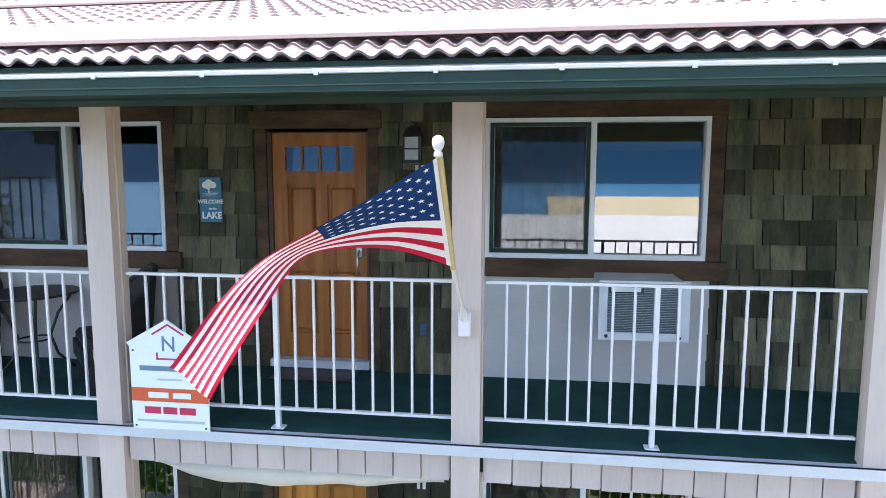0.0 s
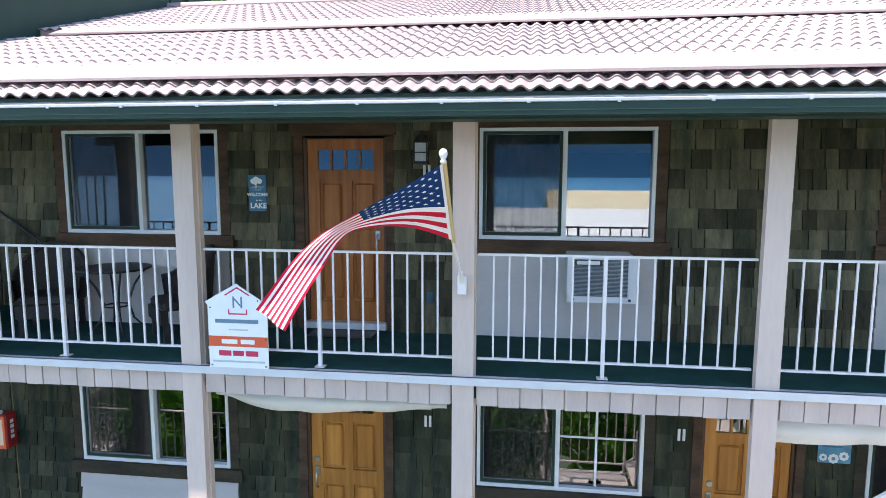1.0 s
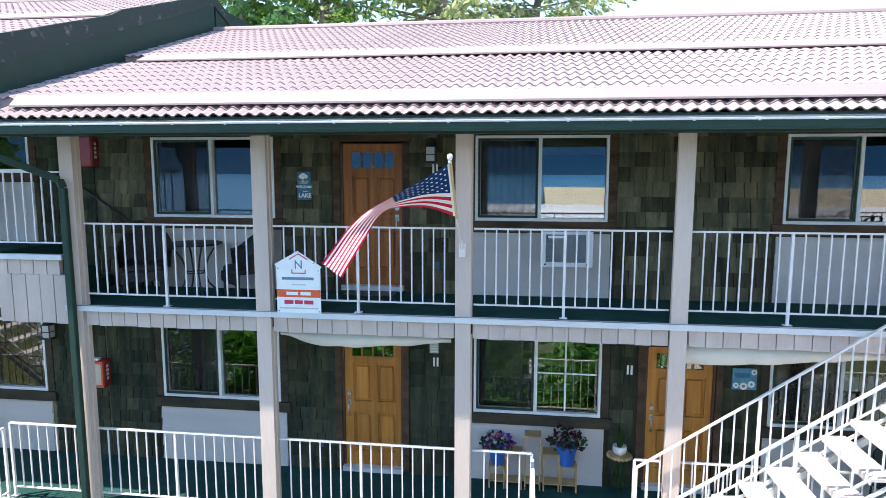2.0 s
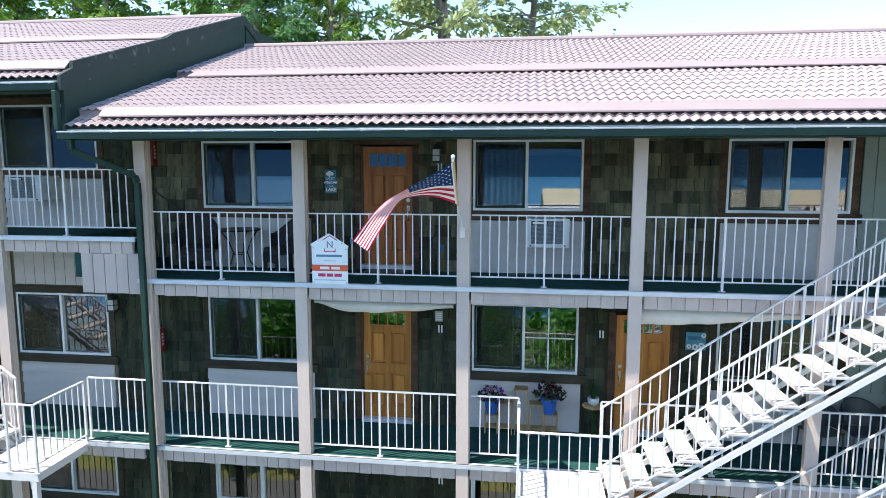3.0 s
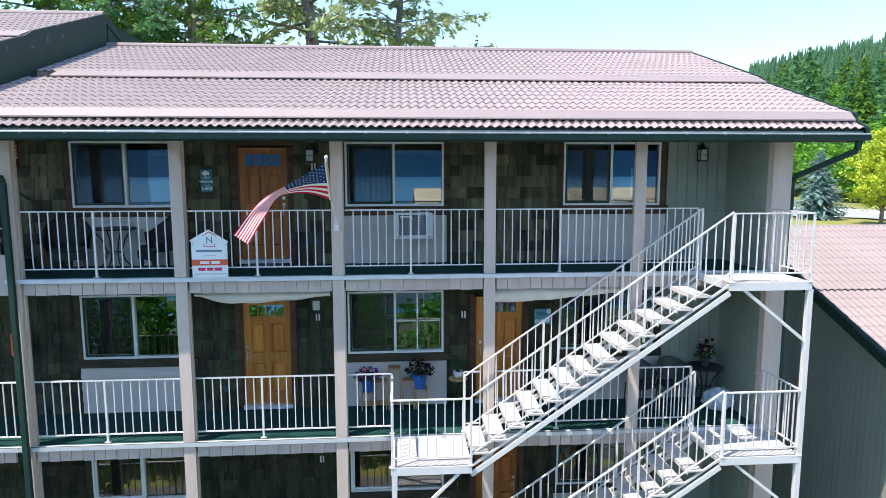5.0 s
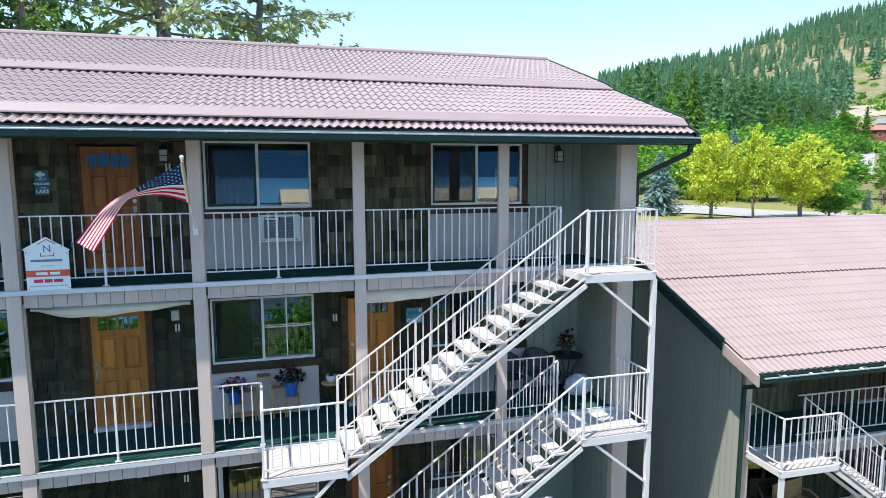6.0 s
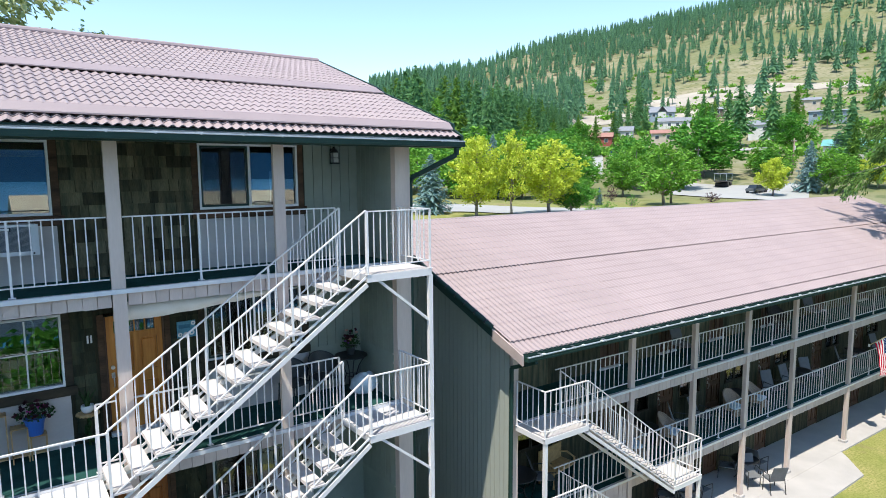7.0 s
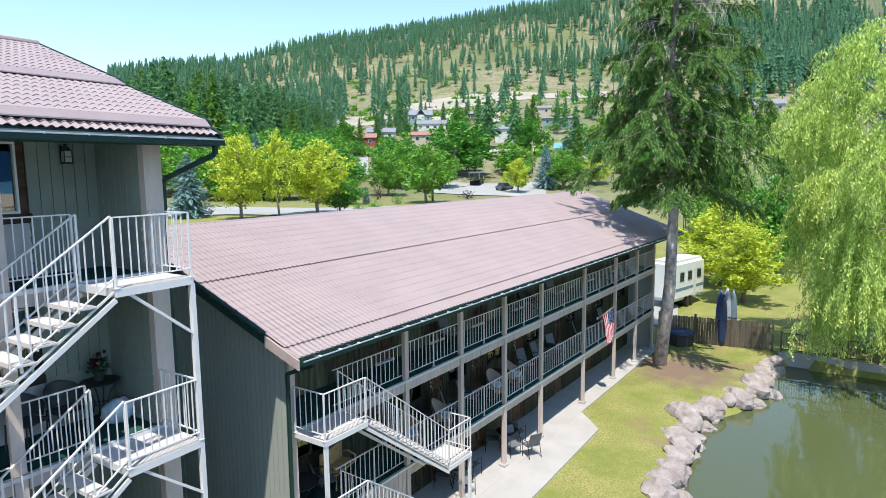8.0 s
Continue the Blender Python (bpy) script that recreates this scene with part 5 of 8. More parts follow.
fire_cabinet((-6.07, WALL - 0.02, 12.95), "dark red fire extinguisher cabinet on the shingle wall", False)
fire_cabinet((-6.11, WALL - 0.02, 9.53), "red fire extinguisher cabinet with orange rim and clear front", True)
hr = thing("wall_handrail", (-6.3, WALL - 0.02, 12.68), "thin black sloping handrail on the shingle wall", "handrail")
part("rail", rod(bmesh.new(), [(-0.06, -0.06, -0.1), (-0.05, -0.07, 0.0), (0.05, -0.07, 0.0), (0.95, -0.07, -0.62), (1.05, -0.07, -0.64)], 0.016, 8), M_BLACK, hr, smooth=True)
for x, z in ((0.02, 0.0), (0.5, -0.32)):
    part("rail_bracket", rod(bmesh.new(), [(x, -0.07, z - 0.01), (x, -0.02, z - 0.04), (x, 0.0, z - 0.04)], 0.01, 8), M_STEEL, hr)


# ---- air conditioners ----
M_AC = material("ac_enamel", (0.62, 0.64, 0.64), rough=0.45, vary=0.04, scale=4)
M_GRILLE = material("ac_grille", (0.10, 0.13, 0.15), rough=0.6, vary=0.12, scale=30)


def air_conditioner(at):
    """A through-wall unit, its front face toward the deck."""
    g = thing("air_conditioner", at, "off-white through-wall air conditioner with dark slatted grille", "air conditioner", "air conditioners")
    w, h, d = 0.67, 0.46, 0.66
    part("case", boxes((0.012, w - 0.012, 0.02, d, 0.012, h - 0.012)), M_AC, g, bevel=0.012)
    part("face_frame", wall_mesh(0, w, 0, h, 0.0, 0.025, ((0.065, w - 0.09, 0.06, h - 0.035),)), M_AC, g)
    part("backing", boxes((0.06, w - 0.085, 0.026, 0.03, 0.055, h - 0.03)), M_GRILLE, g)
    me = mesh_of("louvre", boxes((0.066, w - 0.091, 0.004, 0.02, 0, 0.007)), M_GRILLE)
    for i in range(28):
        part("louvre", me, None, g, at=(0, 0, 0.062 + i * 0.0131))
    part("badge", boxes((0.09, 0.31, -0.002, 0.006, h - 0.085, h - 0.05)), M_NUM, g, "plain pale badge bar on a dark plate")
    part("badge_plate", boxes((0.075, 0.33, 0.0, 0.01, h - 0.095, h - 0.04)), M_BLACK, g)
    for x in (0.06, w - 0.07):
        part("knob", rod(bmesh.new(), [(x, 0.0, 0.03), (x, -0.008, 0.03)], 0.014, 12), M_BLACK, g)
    return g


air_conditioner((0.67, 4.955, 11.65))
air_conditioner((-8.5, 4.955, 12.32))
part_ = thing("wall_patch", (0.5, WALL - 0.026, 11.60), "pale grey filler board beside an air conditioner", "board")
part("board", boxes((0, 0.9, -0.012, 0, 0, 0.58)), M_SIDING, part_)

# ---- flag on its pole ----
M_FRED = material("flag_red", (0.55, 0.015, 0.045), rough=0.75, vary=0.1, scale=8, fine=300, bump=0.1, spec=0.1)
M_FWHITE = material("flag_white", (0.78, 0.74, 0.72), rough=0.75, vary=0.05, scale=8, fine=300, bump=0.1, spec=0.1)
M_FBLUE = material("flag_blue", (0.008, 0.038, 0.13), rough=0.75, vary=0.1, scale=8, fine=300, bump=0.1, spec=0.1)
M_POLE = material("flag_pole_gold", (0.55, 0.42, 0.20), rough=0.4, vary=0.05, metal=0.3)


def curve_at(pts, u):
    """A smooth curve through a few control points, at u from 0 to 1."""
    k = u * (len(pts) - 1)
    i = min(int(k), len(pts) - 2)
    f = k - i
    p = [Vector(pts[max(0, min(len(pts) - 1, j))]) for j in (i - 1, i, i + 1, i + 2)]
    return 0.5 * (2 * p[1] + (p[2] - p[0]) * f + (2 * p[0] - 5 * p[1] + 4 * p[2] - p[3]) * f * f + (3 * p[1] - p[0] - 3 * p[2] + p[3]) * f ** 3)


def cloth_flag(name, at, upper, lower, label, parts_group="", scale=1.0):
    """A waving flag between an upper and a lower edge curve, made of stripes, a canton and stars."""
    g = thing(name, at, label, "flag")

    def surf(u, v, off=0.0):
        a, b = curve_at(upper, u), curve_at(lower, u)
        p = a.lerp(b, v)
        p.y += scale * (0.035 * u * math.sin(9 * u - 3.5 * v) + 0.02 * math.sin(14 * u + 5 * v) * u - off)
        return p

    def strip(u0, u1, v0, v1, nu, nv, mat, nm, off=0.0):
        bm = bmesh.new()
        gr = [[bm.verts.new(surf(u0 + (u1 - u0) * i / nu, v0 + (v1 - v0) * j / nv, off)) for j in range(nv + 1)] for i in range(nu + 1)]
        for i in range(nu):
            for j in range(nv):
                bm.faces.new((gr[i][j], gr[i + 1][j], gr[i + 1][j + 1], gr[i][j + 1]))
        return part(nm, bm, mat, g, smooth=True)

    for i in range(13):
        u0 = 0.4 if i < 7 else 0.03
        strip(u0, 1.0, i / 13, (i + 1) / 13, 26, 2, M_FRED if i % 2 == 0 else M_FWHITE, "stripe")
    strip(0.0, 0.03, 0, 1, 1, 10, M_FWHITE, "hoist_band")
    can = strip(0.03, 0.4, 0, 7 / 13, 14, 12, M_FBLUE, "canton")
    for side in (0.006, -0.006):
        for r in range(9):
            for c in range(11):
                if (r + c) % 2 == 0:
                    cu, cv = 0.03 + 0.37 * (c + 1) / 12, 7 / 13 * (r + 1) / 10
                    bm = bmesh.new()
                    ring = []
                    for k in range(10):
                        q, rad = math.tau * k / 10 - math.pi / 2, (1.0 if k % 2 == 0 else 0.42)
                        ring.append(bm.verts.new(surf(cu + 0.0125 * rad * math.cos(q), cv + 0.021 * rad * math.sin(q), side)))
                    bm.faces.new(ring)
                    part("star", bm, M_FWHITE, can)
    return g


HOIST = Vector((-0.265, 3.985, 11.99))
UPPER = ((-0.033, -0.985, 0.985), (-0.30, -0.95, 0.83), (-0.635, -0.93, 0.645), (-0.90, -0.95, 0.49), (-1.13, -1.0, 0.27), (-1.37, -1.07, -0.05))
LOWER = ((-0.02, -0.53, 0.415), (-0.305, -0.70, 0.522), (-0.615, -0.80, 0.525), (-0.77, -0.90, 0.455), (-0.91, -0.96, 0.22), (-1.14, -1.05, -0.19))
cloth_flag("flag", HOIST, UPPER, LOWER, "striped flag with a starred blue canton flying from a porch post")
fp = thing("flag_pole", HOIST, "slanting flag pole with white ball finial on a post bracket", "flag pole")
bk = part("bracket", boxes((-0.04, 0.04, -0.03, 0.02, -0.1, 0.06)), M_WHITE, fp, bevel=0.006)
part("socket", rod(bmesh.new(), [(0.0, -0.01, 0.0), (-0.003, -0.09, 0.10)], 0.022, 10), M_WHITE, bk)
part("pole_lower", rod(bmesh.new(), [(0, -0.03, 0.03), (-0.018, -0.50, 0.40)], 0.013, 10), M_WHITE, fp, "white lower pole")
part("pole_upper", rod(bmesh.new(), [(-0.018, -0.50, 0.40), (-0.026, -0.99, 1.0)], 0.016, 10), M_POLE, fp, "golden upper pole")
part("finial", lathe(bmesh.new(), [(0.010, -0.05), (0.02, -0.045), (0.02, -0.03), (0.014, -0.02), (0.024, -0.005), (0.03, 0.018), (0.024, 0.04), (0.008, 0.05)], 16, (-0.028, -1.02, 1.03)), M_WHITE, fp, smooth=True)

# ---- house-shaped sale sign on the deck edge ----
sg = thing("yard_sign", (-2.29, 4.0, TOP + 0.015), "white house-shaped sale sign with an orange band leaning on the railing", "sign")
bm = bmesh.new()
pr = ((-0.275, 0), (0.285, 0), (0.285, 0.555), (0.305, 0.575), (0.0, 0.77), (-0.30, 0.60), (-0.275, 0.575))
a, b = [bm.verts.new((x, -0.004, z)) for x, z in pr], [bm.verts.new((x, 0.006, z)) for x, z in pr]
bm.faces.new(a), bm.faces.new(b[::-1])
for i in range(len(pr)):
    bm.faces.new((a[i], b[i], b[(i + 1) % len(pr)], a[(i + 1) % len(pr)]))
part("panel", bm, M_SIGN, sg)
part("band", boxes((-0.274, 0.284, -0.0065, -0.004, 0.195, 0.29)), M_ORANGE, sg, "orange band")
bm = bmesh.new()
for a_, b_ in (((-0.105, 0.665), (0.01, 0.735)), ((0.01, 0.735), (0.125, 0.665))):
    bar(bm, (a_[0], -0.006, a_[1]), (b_[0], -0.006, b_[1]), 0.003, 0.012)
box(bm, -0.08, 0.10, -0.0065, -0.004, 0.49, 0.502), box(bm, -0.08, -0.068, -0.0065, -0.004, 0.502, 0.54), box(bm, 0.088, 0.10, -0.0065, -0.004, 0.502, 0.54)
part("emblem", bm, M_CRIMSON, sg, "crimson roof outline")
bm = bmesh.new()
box(bm, -0.035, -0.02, -0.0065, -0.004, 0.55, 0.655), box(bm, 0.04, 0.055, -0.0065, -0.004, 0.55, 0.655)
bar(bm, (-0.03, -0.0055, 0.645), (0.05, -0.0055, 0.56), 0.003, 0.014)
part("emblem_mark", bm, M_SLATE, sg, "slate blue mark")
for x0, x1, z0, z1, mt in ((-0.205, 0.20, 0.412, 0.446, M_SLATE), (-0.08, 0.10, 0.346, 0.358, M_GREYTXT), (-0.15, -0.002, 0.222, 0.262, M_SIGN), (0.03, 0.16, 0.222, 0.262, M_SIGN),
        (-0.18, -0.065, 0.11, 0.158, M_CRIMSON), (-0.045, 0.055, 0.11, 0.158, M_CRIMSON), (0.075, 0.19, 0.11, 0.158, M_CRIMSON), (-0.24, 0.25, 0.05, 0.066, M_GREYTXT)):
    part("bar", boxes((x0, x1, -0.0085, -0.0066 if mt is M_SIGN else -0.004, z0, z1)), mt, sg)
for x, z in ((-0.25, 0.55), (0.26, 0.53), (-0.25, 0.02), (0.26, 0.02), (0.265, 0.27), (0.2, 0.62)):
    part("screw", rod(bmesh.new(), [(x, -0.004, z), (x, -0.009, z)], 0.007, 8), M_BLACK, sg)
kt = thing("key_tag", (-1.98, FRONT + 0.06, TOP + 0.62), "small blue key tag hung on the railing", "tag")
part("tag", boxes((-0.012, 0.012, -0.01, 0.004, 0.0, 0.075)), M_BLUE, kt, bevel=0.004)
part("ring", rod(bmesh.new(), [(0, -0.003, 0.075), (0.01, -0.003, 0.11), (0, -0.003, 0.13)], 0.003, 6), M_STEEL, kt)

# ---- seats, tables, mats on the top deck ----
mt = thing("door_mat", (-1.72, 5.34, TOP), "black rubber door mat before the door", "mat")
part("mat", boxes((-0.36, 0.36, -0.2, 0.18, 0.001, 0.016)), M_BLACK, mt, bevel=0.004)


def wicker_chair(at, turn, weave=None, cushion=None, label="dark brown woven wicker tub chair"):
    """A tub chair woven in dark wicker, facing its local -y."""
    weave = weave or M_WICKER
    g = thing("wicker_chair", at, label, "chair", "wicker chairs", turn=turn)
    part("seat", boxes((-0.27, 0.27, -0.27, 0.25, 0.33, 0.43)), weave, g, bevel=0.03)
    bm = bmesh.new()
    n, m = 22, 8
    grid = []
    for i in range(n + 1):
        q = math.radians(-20 + 220 * i / n)
        edge = 0.62 + 0.33 * max(0.0, math.sin(math.radians(-10 + 200 * i / n))) ** 1.5
        grid.append([(0.31 * math.cos(q) * (1 + 0.08 * j / m), 0.27 * math.sin(q) * (1 + 0.2 * j / m), 0.36 + (edge - 0.36) * j / m) for j in range(m + 1)])
    vi = [[bm.verts.new(p) for p in row] for row in grid]
    vo = [[bm.verts.new((p[0] * 1.1, p[1] * 1.1, p[2])) for p in row] for row in grid]
    for i in range(n):
        for j in range(m):
            bm.faces.new((vi[i][j], vi[i + 1][j], vi[i + 1][j + 1], vi[i][j + 1]))
            bm.faces.new((vo[i][j], vo[i][j + 1], vo[i + 1][j + 1], vo[i + 1][j]))
        bm.faces.new((vi[i][m], vi[i + 1][m], vo[i + 1][m], vo[i][m]))
    part("backrest", bm, weave, g, smooth=True)
    part("rim", rod(bmesh.new(), [(grid[i][m][0] * 1.05, grid[i][m][1] * 1.05, grid[i][m][2]) for i in range(n + 1)], 0.028, 8), weave, g, smooth=True)
    part("apron", boxes((-0.28, 0.28, -0.29, -0.26, 0.2, 0.34)), weave, g)
    for x in (-0.24, 0.24):
        for y in (-0.24, 0.22):
            part("leg", boxes((x - 0.025, x + 0.025, y - 0.025, y + 0.025, 0, 0.35)), weave, g)
    if cushion:
        part("cushion", boxes((-0.25, 0.25, -0.27, 0.22, 0.432, 0.51)), cushion, g, "pale blue cushion", bevel=0.02)
    return g


def bistro_table(at, r=0.36, h=0.72, label="round dark metal bistro table with curved legs"):
    g = thing("bistro_table", at, label, "table", "bistro tables")
    top = part("tabletop", lathe(bmesh.new(), [(0.02, h - 0.012), (r - 0.01, h - 0.012), (r, h), (r - 0.005, h + 0.01), (0.02, h + 0.008)], 32), M_BLACK, g)
    for i in range(4):
        q = math.tau * (i + 0.5) / 4
        part("leg", rod(bmesh.new(), [(k * math.cos(q), k * math.sin(q), z) for k, z in ((r * 0.85, h - 0.01), (r * 0.5, h * 0.72), (r * 0.32, h * 0.45), (r * 0.45, h * 0.2), (r * 0.78, 0.0))], 0.012, 8), M_BLACK, g, smooth=True)
    ring = [(r * 0.34 * math.cos(math.tau * i / 20), r * 0.34 * math.sin(math.tau * i / 20), h * 0.42) for i in range(21)]
    part("ring", rod(bmesh.new(), ring, 0.009, 6), M_BLACK, g, smooth=True)
    return g


wicker_chair((-4.98, 5.05, TOP), 25)
bistro_table((-4.22, 5.08, TOP), 0.38)
wicker_chair((-3.42, 5.05, TOP), -45)

# ---- in the windows ----
ps = thing("window_poster", (5.36, WALL + 0.046, 12.27), "white sale notice taped inside a window", "notice")
part("sheet", boxes((-0.19, 0.2, 0.0, 0.004, 0, 0.62)), M_SIGN, ps)
lettering("SALE", 0.1, (0.03, -0.003, 0.55), M_CRIMSON, ps)
part("bar", boxes((-0.12, 0.14, -0.003, 0, 0.1, 0.16)), M_ORANGE, ps)
part("bar", boxes((-0.1, 0.0, -0.003, 0, 0.25, 0.45)), M_GREYTXT, ps)

# ---- middle deck things ----
M_BAMBOO = material("bamboo_wood", (0.46, 0.31, 0.14), rough=0.6, vary=0.2, scale=8)
M_POTBLUE = material("blue_glaze", (0.03, 0.12, 0.42), rough=0.35, vary=0.1)
M_TERRA = material("pink_clay", (0.50, 0.24, 0.19), rough=0.7, vary=0.1)
M_LEAFD = leaf_material("dark_leaf", (0.02, 0.05, 0.018), (0.05, 0.11, 0.03))
M_PURPLE = leaf_material("purple_petal", (0.16, 0.045, 0.38), (0.28, 0.10, 0.52))
M_PINK = leaf_material("pink_petal", (0.55, 0.06, 0.30), (0.68, 0.14, 0.42))
M_LILAC = leaf_material("pale_petal", (0.62, 0.50, 0.66), (0.72, 0.62, 0.74))
M_PLUM = leaf_material("plum_leaf", (0.035, 0.008, 0.014), (0.07, 0.012, 0.025))

sf = thing("plant_shelf", (0.02, 5.35, MID), "stepped bamboo plant shelf against the siding", "shelf")
for i, (x, h) in enumerate(((0.12, 0.33), (0.42, 0.55), (0.74, 0.80), (1.06, 0.55), (1.36, 0.38))):
    x *= 0.82
    rk = part("rack", boxes((x - 0.115, x + 0.115, -0.10, 0.10, h - 0.012, h)), M_BAMBOO, sf)
    for dx in (-0.105, 0.105):
        for dy in (-0.09, 0.09):
            part("upright", boxes((x + dx - 0.01, x + dx + 0.01, dy - 0.01, dy + 0.01, 0, h)), M_BAMBOO, rk)
    for k in range(5):
        part("slat", boxes((x - 0.11 + 0.046 * k, x - 0.075 + 0.046 * k, -0.11, 0.11, h + 0.002, h + 0.012)), M_BAMBOO, rk)
    part("lower_slat", boxes((x - 0.11, x + 0.11, -0.1, 0.1, 0.1, 0.115)), M_BAMBOO, rk)


def leaf_quad(bm, p, size, r):
    d = Vector((r.uniform(-1, 1), r.uniform(-1, 1), r.uniform(-0.4, 1))).normalized()
    s = d.cross(Vector((r.uniform(-1, 1), r.uniform(-1, 1), 0.3))).normalized()
    a, b = d * size, s * size * 0.5
    v = [bm.verts.new(Vector(p) + q) for q in (-a * 0.2, a * 0.4 + b, a, a * 0.4 - b)]
    bm.faces.new(v)


def potted(name, at, pot_mat, pot_h, pot_r, leaf_mat, blooms, seed, label, spread=0.2, height=0.26, leaves=260):
    r = random.Random(seed)
    g = thing(name, at, label, "potted plant", "potted plants")
    part("pot", lathe(bmesh.new(), [(pot_r * 0.68, 0), (pot_r * 0.8, pot_h * 0.4), (pot_r * 0.95, pot_h * 0.86), (pot_r * 1.05, pot_h * 0.88), (pot_r * 1.05, pot_h), (pot_r * 0.9, pot_h), (pot_r * 0.85, pot_h * 0.9)], 20), pot_mat, g)
    bm = bmesh.new()
    for _ in range(leaves):
        q, k = r.uniform(0, math.tau), r.random() ** 0.5 * spread
        leaf_quad(bm, (k * math.cos(q), k * math.sin(q), pot_h + r.random() * height * (1.15 - k / spread * 0.8)), r.uniform(0.025, 0.055), r)
    part("foliage", bm, leaf_mat, g, kind="stuff")
    for mat, n, size in blooms:
        bm = bmesh.new()
        for _ in range(n):
            q, k = r.uniform(0, math.tau), (0.3 + 0.75 * r.random()) * spread
            c = (k * math.cos(q), k * math.sin(q) - 0.02, pot_h + (0.2 + 0.9 * r.random()) * height * (1.2 - k / spread * 0.7))
            for _ in range(6):
                leaf_quad(bm, c, size, r)
        part("blossom", bm, mat, g, kind="stuff")
    return g


potted("flower_pot", (0.12, 5.33, MID + 0.345), M_POTBLUE, 0.24, 0.13, M_LEAFD, ((M_PURPLE, 16, 0.045), (M_PINK, 7, 0.04), (M_LILAC, 12, 0.035)), 1, "purple and white flowers in a blue pot", spread=0.24)
potted("flower_pot", (1.10, 5.33, MID + 0.395), M_POTBLUE, 0.28, 0.15, M_LEAFD, ((M_PLUM, 22, 0.05), (M_PINK, 7, 0.04)), 2, "pink flowers and dark leaves in a blue pot", spread=0.27)
stp = thing("plant_stand", (1.84, 5.38, MID), "round slatted wooden plant stand", "plant stand")
part("top", lathe(bmesh.new(), [(0.03, 0.52), (0.15, 0.52), (0.16, 0.545), (0.15, 0.56), (0.03, 0.56)], 20), M_BAMBOO, stp)
for i in range(18):
    q = math.tau * i / 18
    part("knob", lathe(bmesh.new(), [(0.012, -0.02), (0.024, 0.0), (0.012, 0.02)], 8, (0.16 * math.cos(q), 0.16 * math.sin(q), 0.54)), M_BAMBOO, stp)
part("stem", rod(bmesh.new(), [(0, 0, 0.0), (0, 0, 0.52)], 0.02, 8), M_LEAFD, stp)
for i in range(5):
    q = math.tau * i / 5
    part("leaf", lathe(bmesh.new(), [(0.004, -0.07), (0.03, -0.02), (0.026, 0.03), (0.004, 0.07)], 8, (0.05 * math.cos(q), 0.05 * math.sin(q), 0.10 + 0.07 * i)), M_LEAFD, stp, smooth=True)
al = thing("aloe_pot", (1.84, 5.38, MID + 0.56), "spiky aloe in a white ribbed pot", "potted plant")
part("pot", lathe(bmesh.new(), [(0.05, 0), (0.085, 0.03), (0.1, 0.08), (0.095, 0.13), (0.08, 0.13), (0.07, 0.11)], 20), M_VINYL, al, smooth=True)
r9 = random.Random(9)
for i in range(16):
    q, tilt, ln = math.tau * i / 16 + r9.uniform(-0.2, 0.2), r9.uniform(0.15, 0.75), r9.uniform(0.18, 0.3)
    part("leaf", rod(bmesh.new(), [(0.02 * math.cos(q), 0.02 * math.sin(q), 0.11), (0.5 * ln * tilt * math.cos(q), 0.5 * ln * tilt * math.sin(q), 0.12 + ln * 0.55), (ln * tilt * 1.15 * math.cos(q), ln * tilt * 1.15 * math.sin(q), 0.12 + ln)], 0.014, 5, 0.002), M_LEAFD, al)

M_WREATH = material("canvas_blue", (0.10, 0.30, 0.42), rough=0.8, vary=0.2, scale=14)
wr = thing("welcome_canvas", (3.47, WALL - 0.045, 9.92), "square blue canvas painted with white daisies", "sign")
part("canvas", boxes((-0.15, 0.17, -0.02, 0, 0, 0.30)), M_WREATH, wr, bevel=0.004)
for i, (cx, cz, r) in enumerate(((-0.10, 0.06, 0.045), (0.0, 0.05, 0.06), (0.1, 0.08, 0.055), (0.13, 0.25, 0.045))):
    for k in range(8):
        q = math.tau * k / 8
        part("petal", disc(bmesh.new(), cx + r * 0.6 * math.cos(q), cz + r * 0.6 * math.sin(q), r * 0.3, -0.0235 - 0.0004 * k, -0.02, 8), M_CREAM, wr)
part("bar", boxes((-0.12, 0.08, -0.0225, -0.02, 0.17, 0.24)), M_BLUE, wr)

# rolled cloth awnings sagging below the deck edge
M_AWNING = material("awning_canvas", (0.62, 0.59, 0.52), rough=0.85, vary=0.08, scale=3, fine=80, bump=0.15)


def awning(x0, x1, y, z, drops, label):
    g = thing("rolled_awning", (x0, y, z), label, "awning", "rolled awnings")
    bm = bmesh.new()
    n = 48
    rows = []
    for i in range(n + 1):
        u = i / n
        d = curve_at([(0, 0, v) for v in drops], u).z
        ring = []
        for k in range(7):
            q = k / 6
            ring.append(bm.verts.new(((x1 - x0) * u, -0.05 * math.sin(math.pi * q) + 0.008 * math.sin(u * 40), -d * q + 0.006 * math.sin(u * 23) * q)))
        rows.append(ring)
    for i in range(n):
        for k in range(6):
            bm.faces.new((rows[i][k], rows[i + 1][k], rows[i + 1][k + 1], rows[i][k + 1]))
    part("canvas", bm, M_AWNING, g, smooth=True)
    part("head_tube", rod(bmesh.new(), [(0, 0.02, 0.0), (x1 - x0, 0.02, 0.0)], 0.03, 8), M_AWNING, g, smooth=True)
    return g


awning(-2.62, -0.42, 4.24, 10.86, (0.06, 0.17, 0.19, 0.16, 0.13, 0.08), "sagging pale canvas awning rolled up under the deck")
awning(2.32, 4.6, 4.24, 10.88, (0.26, 0.25, 0.23, 0.19, 0.15, 0.12), "pale canvas awning rolled up under the deck")

